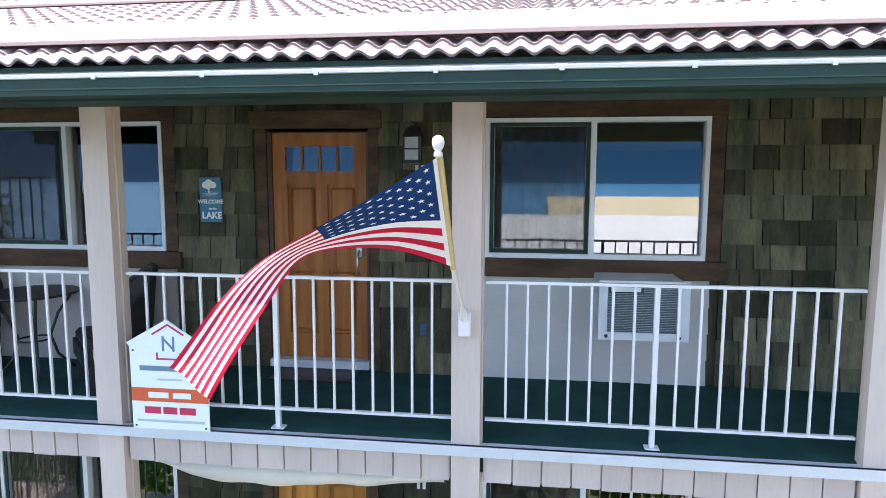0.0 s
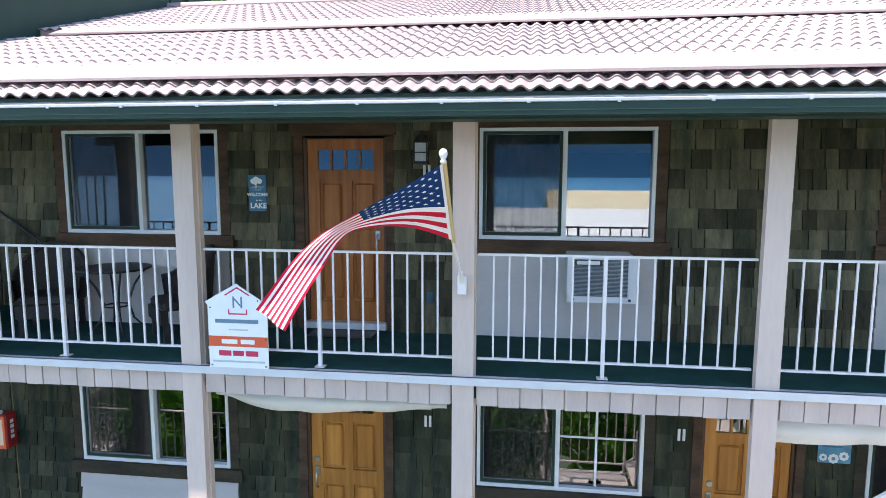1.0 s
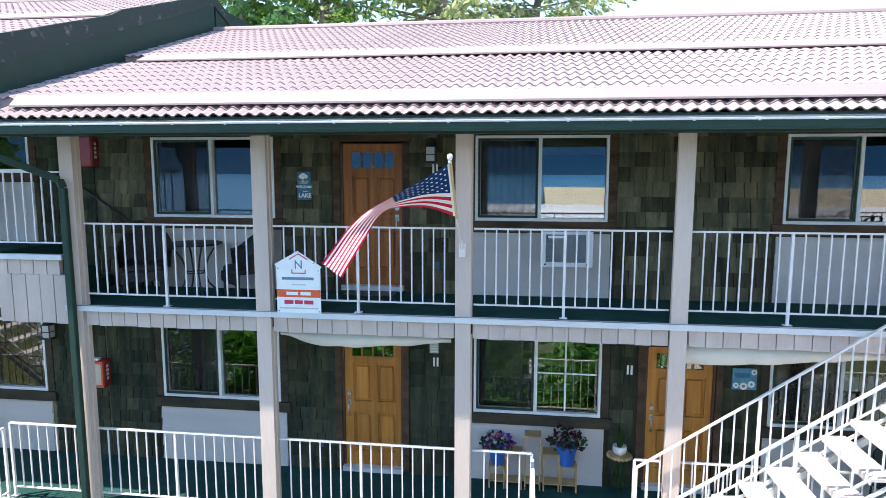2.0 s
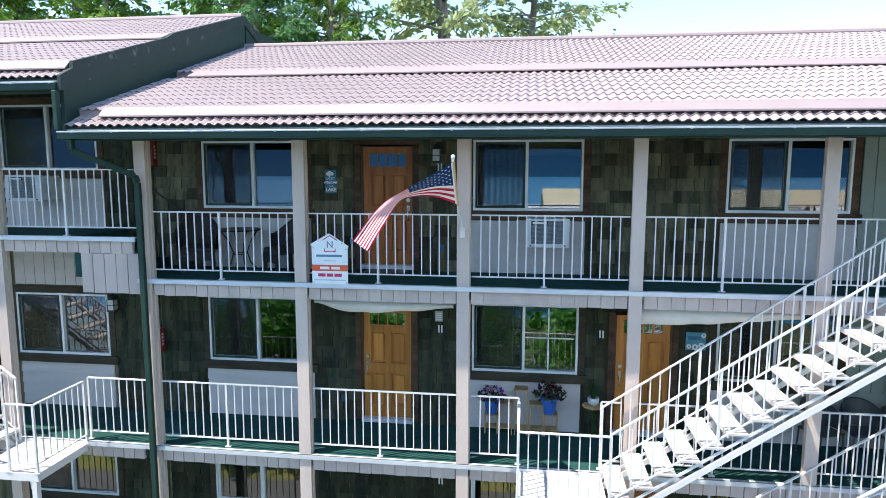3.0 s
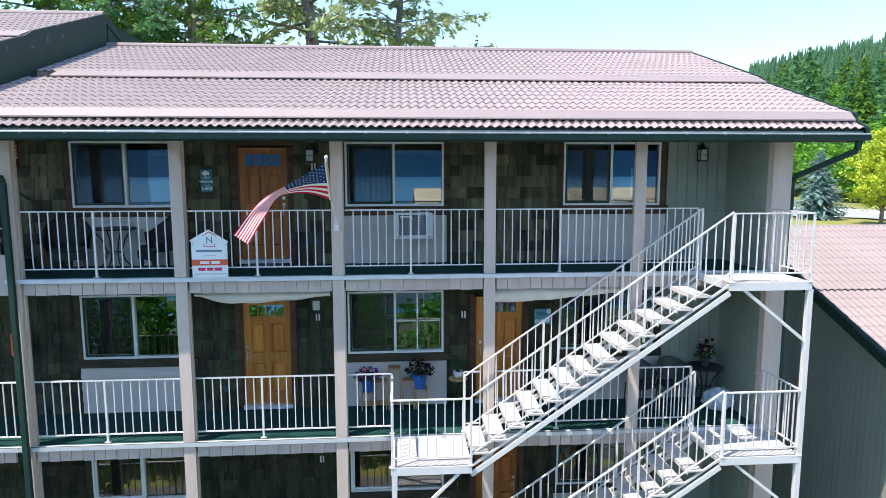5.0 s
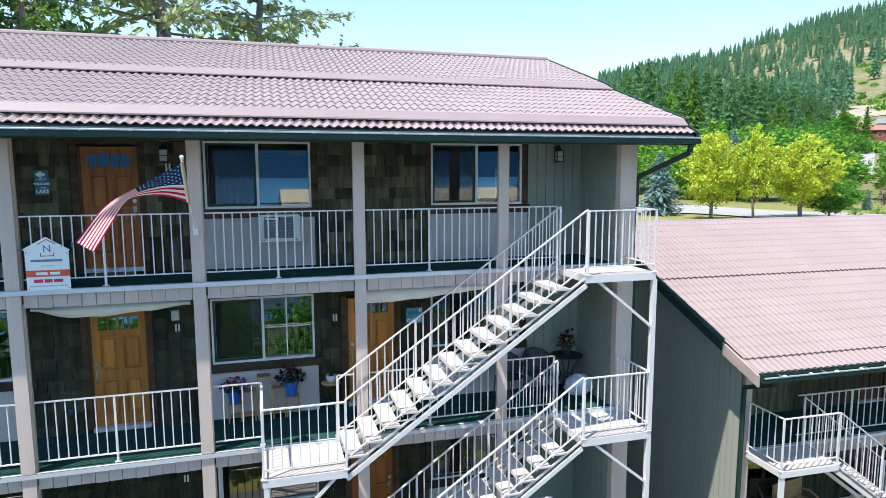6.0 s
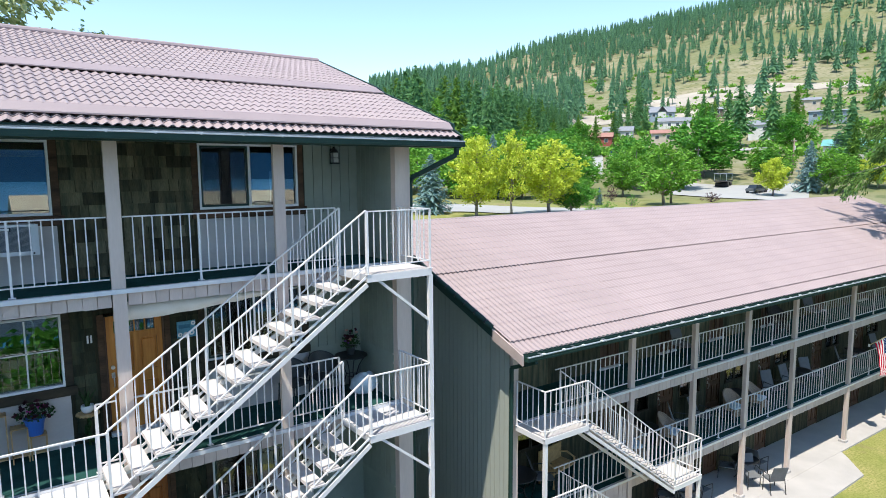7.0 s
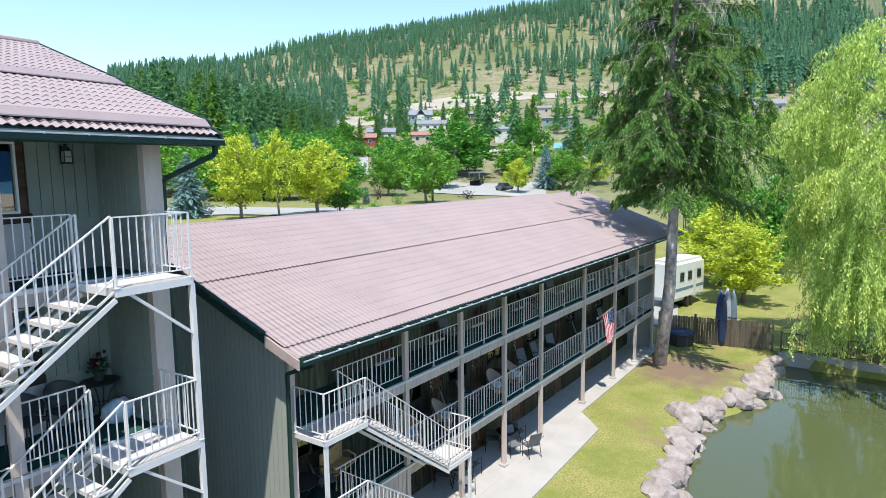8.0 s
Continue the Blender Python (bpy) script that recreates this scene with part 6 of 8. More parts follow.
# corner seating on the middle deck
M_TUB = material("dark_resin", (0.05, 0.055, 0.055), rough=0.5, vary=0.1)


def tub_chair(at, turn):
    g = thing("resin_chair", at, "dark grey resin tub chair", "chair", "resin chairs", turn=turn)
    part("seat", boxes((-0.24, 0.24, -0.24, 0.22, 0.4, 0.43)), M_TUB, g, bevel=0.01)
    bm = bmesh.new()
    n = 16
    lo = [bm.verts.new((0.27 * math.cos(q), 0.25 * math.sin(q), 0.43)) for q in (math.radians(-15 + 210 * i / n) for i in range(n + 1))]
    hi = [bm.verts.new((v.co.x * 1.12, v.co.y * 1.2, 0.62 + 0.24 * max(0, math.sin(math.radians(180 * i / n))))) for i, v in enumerate(lo)]
    for i in range(n):
        bm.faces.new((lo[i], lo[i + 1], hi[i + 1], hi[i]))
    part("backrest", bm, M_TUB, g, smooth=True)
    part("rim", rod(bmesh.new(), [((0.27 * 1.12) * math.cos(math.radians(-15 + 210 * i / n)), 0.3 * math.sin(math.radians(-15 + 210 * i / n)), 0.62 + 0.24 * max(0, math.sin(math.radians(180 * i / n)))) for i in range(n + 1)], 0.014, 6), M_TUB, g, smooth=True)
    for x in (-0.22, 0.22):
        for y in (-0.21, 0.2):
            part("leg", rod(bmesh.new(), [(x, y, 0.41), (x * 1.08, y * 1.08, 0)], 0.014, 6), M_TUB, g)
    return g


tub_chair((5.35, 5.12, MID), 20)
tub_chair((5.98, 5.15, MID), 0)
bistro_table((6.62, 5.2, MID), 0.34, 0.72, "round dark glass-topped patio table")
potted("flower_vase", (6.62, 5.2, MID + 0.735), M_TUB, 0.18, 0.10, M_LEAFD, ((M_PLUM, 18, 0.05), (M_TERRA, 5, 0.04), (M_PURPLE, 3, 0.04)), 5, "dark flower arrangement in a dark resin pot", spread=0.2, height=0.36, leaves=160)
M_BAG = material("pale_plastic_bag", (0.60, 0.72, 0.78), rough=0.35, vary=0.2, scale=7, fine=20, bump=0.6)
bg = thing("plastic_bag", (6.76, 4.9, MID), "crumpled white and pale blue plastic bag", "bag")
bm = bmesh.new()
bmesh.ops.create_icosphere(bm, subdivisions=4, radius=1.0)
for v in bm.verts:
    k = 1 + 0.16 * noise.noise(v.co * 2.2) + 0.09 * noise.noise(v.co * 6)
    v.co = Vector((v.co.x * 0.30 * k, v.co.y * 0.22 * k, max(0.0, 0.17 + v.co.z * 0.23 * k)))
part("sack", bm, M_BAG, bg, smooth=True)


# ---- downspouts ----
def downspout(name, pts, label="dark green rectangular downspout"):
    g = thing(name, pts[0], label, "downspout", kind="structure")
    o = Vector(pts[0])
    for a, b in zip(pts, pts[1:]):
        part("pipe", bar(bmesh.new(), Vector(a) - o, Vector(b) - o, 0.075, 0.09), M_GREEN, g, bevel=0.01)
    return g


downspout("downspout", [(-5.93, 3.34, 13.31), (-5.93, 3.36, 13.15), (-5.34, 3.92, 12.78), (-5.32, 3.95, 12.68), (-5.30, 3.95, GROUND)])
downspout("downspout", [(-6.08, 3.30, 14.0), (-6.08, 3.30, 13.44)])
downspout("downspout", [(7.98, 3.34, 13.31), (7.98, 3.36, 13.16), (7.46, 4.10, 12.74), (7.44, 4.14, 12.64), (7.44, 4.14, GROUND)])
done = built()
downspout("downspout", [(9.95, 3.12, 8.7), (9.97, 3.95, 8.36), (9.98, 4.0, GROUND)])
settle(done)
ch = thing("storage_chest", (-7.6, 5.1, LOW), "pale grey deck chest", "chest")
part("body", boxes((-0.5, 0.5, -0.3, 0.3, 0, 0.55)), M_AC, ch, bevel=0.02)
part("lid", boxes((-0.53, 0.53, -0.33, 0.33, 0.552, 0.6)), M_AC, ch, bevel=0.015)
rf = thing("rolled_flag", (-7.6, 5.05, LOW + 0.602), "rolled red and white striped cloth on a chest", "cloth")
for i in range(12):
    part("band", rod(bmesh.new(), [(-0.48 + 0.08 * i, 0, 0.06), (-0.40 + 0.08 * i, 0, 0.06)], 0.058, 12), M_FRED if i % 2 else M_FWHITE, rf)

# inside the window with the bare panes: a white wire rack and a pot
rk = thing("wire_rack", (0.45, 6.35, MID), "white wire baker's rack inside a room", "rack")
bm = bmesh.new()
for x in (0.0, 0.78):
    for y in (0.0, 0.3):
        rod(bm, [(x, y, 0), (x, y, 1.95)], 0.012, 6)
part("frame", bm, M_WHITE, rk)
for z in (0.7, 1.1, 1.5):
    s = part("rack_shelf", boxes((0, 0.78, 0, 0.3, z, z + 0.012)), M_WHITE, rk)
part("arch", rod(bmesh.new(), [(0.39 + 0.39 * math.cos(math.pi * i / 12), 0, 1.95 + 0.2 * math.sin(math.pi * i / 12)) for i in range(13)], 0.012, 6), M_WHITE, rk)
potted("window_pot", (1.3, 5.86, MID + 1.045), M_TERRA, 0.11, 0.07, M_LEAFD, (), 12, "small pink clay pot with a slender plant", spread=0.07, height=0.3, leaves=60)
tagged(part("window_ledge", boxes((-0.24, 1.54, 5.77, 6.0, MID + 1.0, MID + 1.04)), M_VINYL), "white inner window ledge", "ledge", "", "structure")

# ---- trees ----
done = built()


def leaf_sheet(centres, along, size, aspect, r):
    """Small leaf blades as single quads: centres and directions as arrays."""
    n = len(centres)
    along = along / np.maximum(1e-6, np.linalg.norm(along, axis=1, keepdims=True))
    side = np.cross(along, r.normal(size=(n, 3)))
    side /= np.maximum(1e-6, np.linalg.norm(side, axis=1, keepdims=True))
    s = (size * r.uniform(0.6, 1.35, n))[:, None]
    a, b = along * s, side * s * aspect
    v = np.stack([centres - a * 0.5, centres + a * 0.05 + b * 0.5, centres + a * 0.5, centres + a * 0.05 - b * 0.5], 1).reshape(-1, 3)
    q = np.arange(n * 4).reshape(-1, 4)
    return v, q


def bough_tiers(r, h, crown0, crown_r, tiers, points, power):
    """Overlapping tiers of pointed, drooping boughs round a stem, as kite-shaped quads."""
    v = []
    for k in range(tiers):
        t = k / tiers
        rad = crown_r * ((1 - t) ** power + 0.03) * r.uniform(0.78, 1.08)
        low = crown0 + (h - crown0) * t
        top = crown0 + (h - crown0) * min(1.0, t + r.uniform(1.6, 2.3) / tiers)
        tw = r.uniform(0, 6.3)
        for j in range(points):
            a0, a1, a2 = [tw + math.tau * (j + d) / points for d in (-0.5, r.uniform(-0.2, 0.2), 0.5)]
            o, n = rad * r.uniform(0.75, 1.2), rad * 0.5
            v += [(0, 0, top), (n * math.cos(a0), n * math.sin(a0), low + 0.15 * rad), (o * math.cos(a1), o * math.sin(a1), low - 0.22 * rad * r.uniform(0.3, 1.4)), (n * math.cos(a2), n * math.sin(a2), low + 0.15 * rad)]
    return np.array(v)


def conifer_meshes(seed, h, crown0, crown_r, limbs, twigs, per_twig, leaf, aspect, power=0.8, droop=0.3, lift=0.12, trunk_r=0.2, hang=0.5, ragged=0.3, spray=0.32, tiers=0):
    """A conifer: drooping limbs with side twigs that form flat, hanging pads of needles, and gaps between the pads."""
    r = np.random.RandomState(seed)
    tb, lb = bmesh.new(), bmesh.new()
    rod(tb, [(0.01 * h * math.sin(k), 0.01 * h * math.cos(2 * k), h * 0.97 * k / 6) for k in range(7)], trunk_r, 10, trunk_r * 0.08)
    cs, ds, ss = [], [], []
    for i in range(limbs):
        t = (i + r.uniform(0, 1)) / limbs
        ss.append(np.full(twigs * per_twig, leaf * (1.1 - 0.65 * t)))
        z = crown0 + (h * 0.985 - crown0) * t
        reach = crown_r * ((1 - t) ** power + 0.02) * r.uniform(0.78 - ragged, 1.08 + 0.3 * ragged) * min(1.0, 0.62 + 3.0 * t)
        q = i * 2.399 + r.uniform(-0.35, 0.35)
        out = np.array([math.cos(q), math.sin(q), 0.0])
        side = np.array([-math.sin(q), math.cos(q), 0.0])
        rise = lift + 0.35 * t
        line = lambda f: np.outer(f, out) * reach + np.stack([0 * f, 0 * f, z + reach * (rise * f - droop * 1.15 * f ** 1.6 + droop * 0.35 * f ** 4)], -1)
        rod(lb, [tuple(p) for p in line(np.array([0.0, 0.35, 0.7, 1.0]))], max(0.01, trunk_r * 0.2 * (1 - 0.7 * t)), 5 if per_twig > 8 else 3, 0.006)
        f = np.sort(0.16 + 0.84 * r.uniform(0, 1, twigs) ** 0.8)
        start = line(f)
        span = reach * spray * (1.05 - 0.72 * f) * r.uniform(0.5, 1.3, twigs) + 0.12 * crown_r / 5
        sgn = r.choice([-1.0, 1.0], twigs)
        td = out[None] * r.uniform(0.35, 0.9, twigs)[:, None] + side[None] * sgn[:, None] * r.uniform(0.5, 1.0, twigs)[:, None]
        td /= np.linalg.norm(td, axis=1, keepdims=True)
        s = r.uniform(0, 1, (twigs, per_twig))
        p = start[:, None, :] + td[:, None, :] * (span[:, None] * s)[..., None]
        p[..., 2] -= hang * span[:, None] * s ** 1.5
        p += r.normal(size=p.shape) * leaf * (1.1 - 0.8 * t) * np.array([0.3, 0.3, 0.34])
        d = td[:, None, :] + np.stack([0 * s, 0 * s, -hang * 1.2 * (0.3 + s)], -1) + r.normal(size=p.shape) * 0.45
        cs.append(p.reshape(-1, 3)), ds.append(d.reshape(-1, 3))
    v, q = leaf_sheet(np.concatenate(cs), np.concatenate(ds), np.concatenate(ss), aspect, r)
    if tiers:
        v = np.concatenate([v, bough_tiers(r, h, crown0, crown_r * 0.9, tiers, 9, power)])
        q = np.arange(len(v)).reshape(-1, 4)
    return tb, lb, v, q


def broadleaf_meshes(seed, h, crown0, crown_r, limbs, clusters, leaf, aspect=0.62, trunk_r=0.16, droop=0.0, plume=0.17):
    """A leafy tree: rising limbs that carry plumes of clustered leaves, with an uneven outline and gaps between the plumes."""
    r = np.random.RandomState(seed)
    tb, lb = bmesh.new(), bmesh.new()
    rod(tb, [(0.015 * h * math.sin(2 * k), 0.015 * h * math.sin(k), h * 0.85 * k / 5) for k in range(6)], trunk_r, 9, trunk_r * 0.2)
    cs, ds = [], []
    for i in range(limbs):
        t = (i + r.uniform(0, 1)) / limbs
        q = i * 2.399 + r.uniform(-0.4, 0.4)
        rise = (0.25 + 1.1 * t ** 1.5) * (1 - droop) + r.uniform(-0.12, 0.12)
        prof = math.sqrt(max(0.04, 1 - (1.7 * t - 0.62) ** 2))
        reach = crown_r * prof * r.uniform(0.55, 1.12)
        tip_z = min(h * r.uniform(0.93, 1.02), crown0 + (h - crown0) * (0.12 + 0.88 * t) * r.uniform(0.9, 1.06))
        tip = np.array([reach * math.cos(q), reach * math.sin(q), tip_z])
        foot = np.array([0, 0, max(crown0 * 0.8, tip_z - rise * reach - 0.1 * h)])
        bend = np.array([0, 0, 0.10 * reach + droop * reach * 0.55])
        rod(lb, [tuple(foot), tuple((foot + tip) / 2 + bend), tuple(tip)], max(0.02, trunk_r * 0.3 * (1 - 0.6 * t)), 4 if clusters > 20 else 3, 0.01)
        n = max(5, int(clusters * (0.35 + 0.75 * prof)))
        f = 0.22 + 0.80 * r.uniform(0, 1, n) ** 0.8
        p = foot + np.outer(f, tip - foot) + np.outer(4 * f * (1 - f), bend)
        wide = plume * crown_r * (np.sin(np.pi * np.clip(f, 0, 1) ** 0.9) + 0.22) * r.uniform(0.7, 1.2)
        u = r.normal(size=(n, 3))
        u /= np.linalg.norm(u, axis=1, keepdims=True)
        p = p + u * wide[:, None] * np.array([1.15, 1.15, 0.75])
        p[:, 2] -= droop * wide * r.uniform(0, 2.2, n)
        k = np.repeat(p, 8, 0) + r.normal(size=(n * 8, 3)) * leaf * 0.6
        out = (tip - foot) / np.linalg.norm(tip - foot)
        cs.append(k), ds.append(np.repeat(u, 8, 0) * 0.7 + out * 0.6 + r.normal(size=k.shape) * 0.8 + np.array([0, 0, -0.2 - 1.2 * droop]))
    v, q = leaf_sheet(np.concatenate(cs), np.concatenate(ds), leaf, aspect, r)
    return tb, lb, v, q


TREES = {}
M_PALEBARK = material("pale_spruce_bark", (0.22, 0.185, 0.17), rough=0.95, vary=0.4, scale=5, fine=18, bump=1.0, stretch=(1, 1, 0.7), second=(0.56, 0.51, 0.48))


def tree(kind, at, mat, label, make, spec, height, half, turn=0.0, name="tree", category="tree", group="garden trees"):
    """A tree with trunk, limbs and crown, of the given height and half width; the same kind shares its meshes."""
    if kind not in TREES:
        tb, lb, v, q = make(**spec)
        crown = bpy.data.meshes.new("crown")
        crown.from_pydata(v.tolist(), [], q.tolist())
        crown.materials.append(mat)
        TREES[kind] = (mesh_of("trunk", tb, M_PALEBARK if kind == "spruce" else M_BARK, True), mesh_of("branchwork", lb, M_BARK, True), crown)
    g = thing(name, at, label, category, group, turn=turn)
    g.scale = (half / spec["crown_r"], half / spec["crown_r"], height / spec["h"])
    for nm, me in zip(("trunk", "branchwork", "crown"), TREES[kind]):
        part(nm, me, None, g, kind="" if nm == "trunk" else "stuff")
    return g


M_YELLOW = leaf_material("yellow_green_leaf", (0.30, 0.42, 0.03), (0.74, 0.78, 0.11), 0.35)
M_MAPLE = leaf_material("fresh_leaf", (0.07, 0.22, 0.022), (0.24, 0.46, 0.06), 0.3)
M_DEEP = leaf_material("deep_leaf", (0.04, 0.18, 0.02), (0.14, 0.36, 0.045), 0.3)
M_BLUESP = leaf_material("blue_needles", (0.11, 0.21, 0.20), (0.23, 0.35, 0.34), 0.2)
M_SPRUCE = leaf_material("spruce_needles", (0.03, 0.10, 0.028), (0.20, 0.33, 0.07), 0.22)
M_FIR = leaf_material("fir_needles", (0.075, 0.21, 0.09), (0.22, 0.42, 0.15), 0.45)
M_GREENFIR = leaf_material("fresh_fir_needles", (0.06, 0.17, 0.025), (0.22, 0.36, 0.055), 0.4)
M_LARCH = leaf_material("pale_needles", (0.22, 0.32, 0.11), (0.46, 0.50, 0.27), 0.4)
M_WILLOW = leaf_material("willow_leaf", (0.22, 0.40, 0.06), (0.82, 0.90, 0.28), 0.28)
M_PURPLEB = leaf_material("purple_bush", (0.05, 0.018, 0.03), (0.09, 0.035, 0.05), 0.2)


def gz(x, y):
    return float(ground_z(x, y))


def bearing(head):
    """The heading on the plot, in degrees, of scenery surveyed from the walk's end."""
    return head - 0.565 + 0.03 * (head - 57)


def polar(head, rad):
    a = math.radians(bearing(head))
    x, y = 0.6 + rad * math.sin(a), -6.7 + rad * math.cos(a)
    return (x, y, gz(x, y))


def placed(x, y):
    """The same for a point: its place on the plot."""
    a, r = math.radians(bearing(math.degrees(math.atan2(x - 0.6, y + 6.7)))), math.hypot(x - 0.6, y + 6.7)
    return 0.75 + r * math.sin(a), -6.2 + r * math.cos(a)


ROUND = dict(h=8.0, crown0=1.4, crown_r=3.0, limbs=42, clusters=30, leaf=0.235)
MIDDLE = dict(ROUND, limbs=32, clusters=14, leaf=0.37)
DISTANT = dict(ROUND, seed=71, limbs=20, clusters=9, leaf=0.55, plume=0.2)
for k, (x, y, hh, w, kind, mat, label) in enumerate((
        (41.0, 43.3, 8.6, 3.3, "yellow", M_YELLOW, "young yellow-green leafy maple on the roadside"),
        (49.6, 41.8, 8.0, 3.9, "yellow_b", M_YELLOW, "broad yellow-green leafy tree by the street"),
        (45.0, 42.5, 8.8, 2.5, "droopy", M_YELLOW, "slender bright yellow-green tree with hanging limbs"),
        (52.6, 41.4, 3.8, 2.2, "deep", M_DEEP, "dark green round bush by the street"),
        (105.9, 104.6, 9.3, 4.6, "deep_b", M_DEEP, "dark green leafy tree below the wood"),
        (122.0, 164.0, 19.0, 6.0, "fresh", M_MAPLE, "tall fresh green leafy tree before the wood"),
        (84.6, 120.3, 8.0, 5.5, "fresh_b", M_MAPLE, "broad green leafy tree before the wood"),
        (96.0, 128.0, 11.0, 6.0, "fresh", M_MAPLE, "broad green leafy tree before the wood"),
        (175.7, 153.4, 9.2, 5.2, "deep", M_DEEP, "dark green round tree near a red barn"),
        (87.5, 70.5, 6.2, 2.7, "fresh_b", M_MAPLE, "small green leafy tree beside the road"),
        (94.9, 66.2, 8.4, 4.0, "fresh", M_MAPLE, "green leafy tree beside the road"),
        (73.4, 44.8, 8.2, 4.0, "fresh_b", M_MAPLE, "pale green leafy tree beside a utility pole"),
        (117.3, 67.3, 12.4, 8.2, "deep_b", M_DEEP, "large spreading green tree by the car park"),
        (181.0, 82.3, 10.6, 5.8, "deep", M_DEEP, "dark green round tree among houses"),
        (160.0, 92.0, 8.0, 5.0, "fresh", M_MAPLE, "green leafy tree among houses"),
        (126.4, 59.4, 6.6, 4.6, "fresh", M_MAPLE, "low green leafy tree by the car park"),
        (101.2, 45.2, 6.4, 2.9, "yellow", M_YELLOW, "small yellow-green tree by the street"),
        (111.7, 41.6, 7.2, 4.4, "fresh_b", M_MAPLE, "green leafy tree behind the roof"),
        (120.0, 38.0, 5.6, 3.2, "yellow_b", M_YELLOW, "yellow-green tree behind the roof"),
        (84.0, 60.0, 7.0, 3.6, "fresh_b", M_MAPLE, "green leafy tree beside the road"),
        (79.0, 66.0, 6.0, 3.4, "deep", M_DEEP, "dark green leafy tree beside the road"),
        (104.0, 74.0, 8.0, 4.6, "deep_b", M_DEEP, "dark green leafy tree by the car park"),
        (100.0, 60.0, 7.2, 4.2, "fresh", M_MAPLE, "green leafy tree by the car park"),
        (66.0, 52.0, 3.6, 2.2, "fresh_b", M_MAPLE, "low green leafy tree beside the road"),
        (61.7, 4.5, 7.8, 4.4, "gold", M_YELLOW, "golden-green tree beside the trailer"),
        (55.0, 1.6, 6.6, 3.6, "yellow_b", M_YELLOW, "golden-green tree over the garden fence"),
        (65.0, 2.7, 7.0, 3.4, "fresh", M_MAPLE, "green garden tree past the fence"),
        (72.2, 1.6, 10.0, 3.2, "deep_b", M_DEEP, "dark green leafy tree past the garden"),
        (80.0, 7.0, 10.5, 4.4, "fresh_b", M_MAPLE, "tall green leafy tree past the garden"),
        (88.0, -2.0, 12.0, 5.0, "deep", M_DEEP, "tall dark green tree past the garden"),
        (96.0, 12.0, 10.0, 5.0, "fresh", M_MAPLE, "tall green leafy tree past the garden"))):
    x, y = placed(x, y)
    spec = dict(ROUND if kind in ("yellow", "yellow_b", "droopy", "gold") else MIDDLE, seed=40 + k)
    if kind == "droopy":
        spec.update(droop=0.6, crown0=1.2, limbs=32, clusters=26, plume=0.13)
    if kind == "gold":
        spec.update(limbs=56, clusters=34, leaf=0.22)
    if kind.startswith("deep"):
        spec.update(limbs=40, plume=0.2)
    tree(kind, (x, y, gz(x, y) - 0.05), mat, label, broadleaf_meshes, spec, hh, w, turn=37 * k)
CONE = dict(h=9.0, crown0=0.4, crown_r=2.6, limbs=74, twigs=7, per_twig=7, leaf=0.40, aspect=0.34, power=0.85, droop=0.18, trunk_r=0.16, hang=0.3, ragged=0.25)
BLUE = dict(CONE, limbs=100, twigs=8, per_twig=8, leaf=0.34, ragged=0.12, tiers=14)
PINE = dict(h=20.0, crown0=4.0, crown_r=3.4, limbs=46, twigs=5, per_twig=6, leaf=1.0, aspect=0.36, tiers=12, power=0.75, droop=0.1, trunk_r=0.26, hang=0.2, ragged=0.5)
for k, (x, y, hh, w, kind, mat, spec, label) in enumerate((
        (40.2, 50.1, 6.7, 2.8, "blue", M_BLUESP, BLUE, "blue spruce with silvery needles"),
        (66.0, 70.5, 10.2, 3.0, "blue", M_BLUESP, BLUE, "tall blue spruce behind the leafy trees"),
        (67.6, 50.6, 2.5, 0.8, "blue", M_BLUESP, BLUE, "small blue spruce by the street"),
        (109.6, 43.8, 8.6, 2.9, "blue", M_BLUESP, BLUE, "blue spruce behind the roof"),
        (143.2, 54.3, 7.4, 3.6, "blue", M_BLUESP, BLUE, "blue spruce beyond the street"),
        (193.2, 104.1, 22.0, 5.4, "pine", M_FIR, PINE, "tall slender pine among the houses"),
        (179.7, 87.1, 19.6, 4.4, "pine", M_FIR, PINE, "slender pine among the houses"),
        (227.1, 168.2, 22.0, 4.6, "pine_b", M_FIR, PINE, "tall pine beside a gabled house"),
        (144.0, 52.4, 14.6, 4.2, "pine_b", M_GREENFIR, PINE, "grey-green open conifer behind the roof"),
        (235.5, 97.9, 17.0, 2.5, "pine", M_FIR, PINE, "dark pointed pine on the slope"), (235.8, 94.8, 16.0, 2.4, "pine", M_FIR, PINE, "dark pointed pine on the slope"),
        (107.3, 24.3, 7.0, 2.2, "dark", M_FIR, CONE, "dark conifer behind the roof"))):
    x, y = placed(x, y)
    tree(kind, (x, y, gz(x, y) - 0.05), mat, label, conifer_meshes, dict(spec, seed=90 + k), hh, w, turn=51 * k)
for k, (x, y, hh, w, mat, label) in enumerate(((85.0, 45.3, 1.5, 1.5, M_PURPLEB, "purple-leaved shrub by the street"), (76.3, 55.8, 2.4, 1.1, M_PURPLEB, "purple-leaved shrub by the street"),
        (68.7, 46.2, 1.6, 0.9, M_DEEP, "clipped round green roadside shrub"), (58.0, 43.5, 1.0, 1.2, M_MAPLE, "low green shrub by the street"), (62.0, 44.5, 1.1, 1.3, M_MAPLE, "low green shrub by the street"))):
    x, y = placed(x, y)
    tree("shrub" + mat.name, (x, y, gz(x, y) - 0.05), mat, label, broadleaf_meshes, dict(ROUND, seed=130 + k, crown0=0.3, h=5.0, limbs=26, clusters=8), hh, w, name="shrub", category="shrub", group="shrubs")

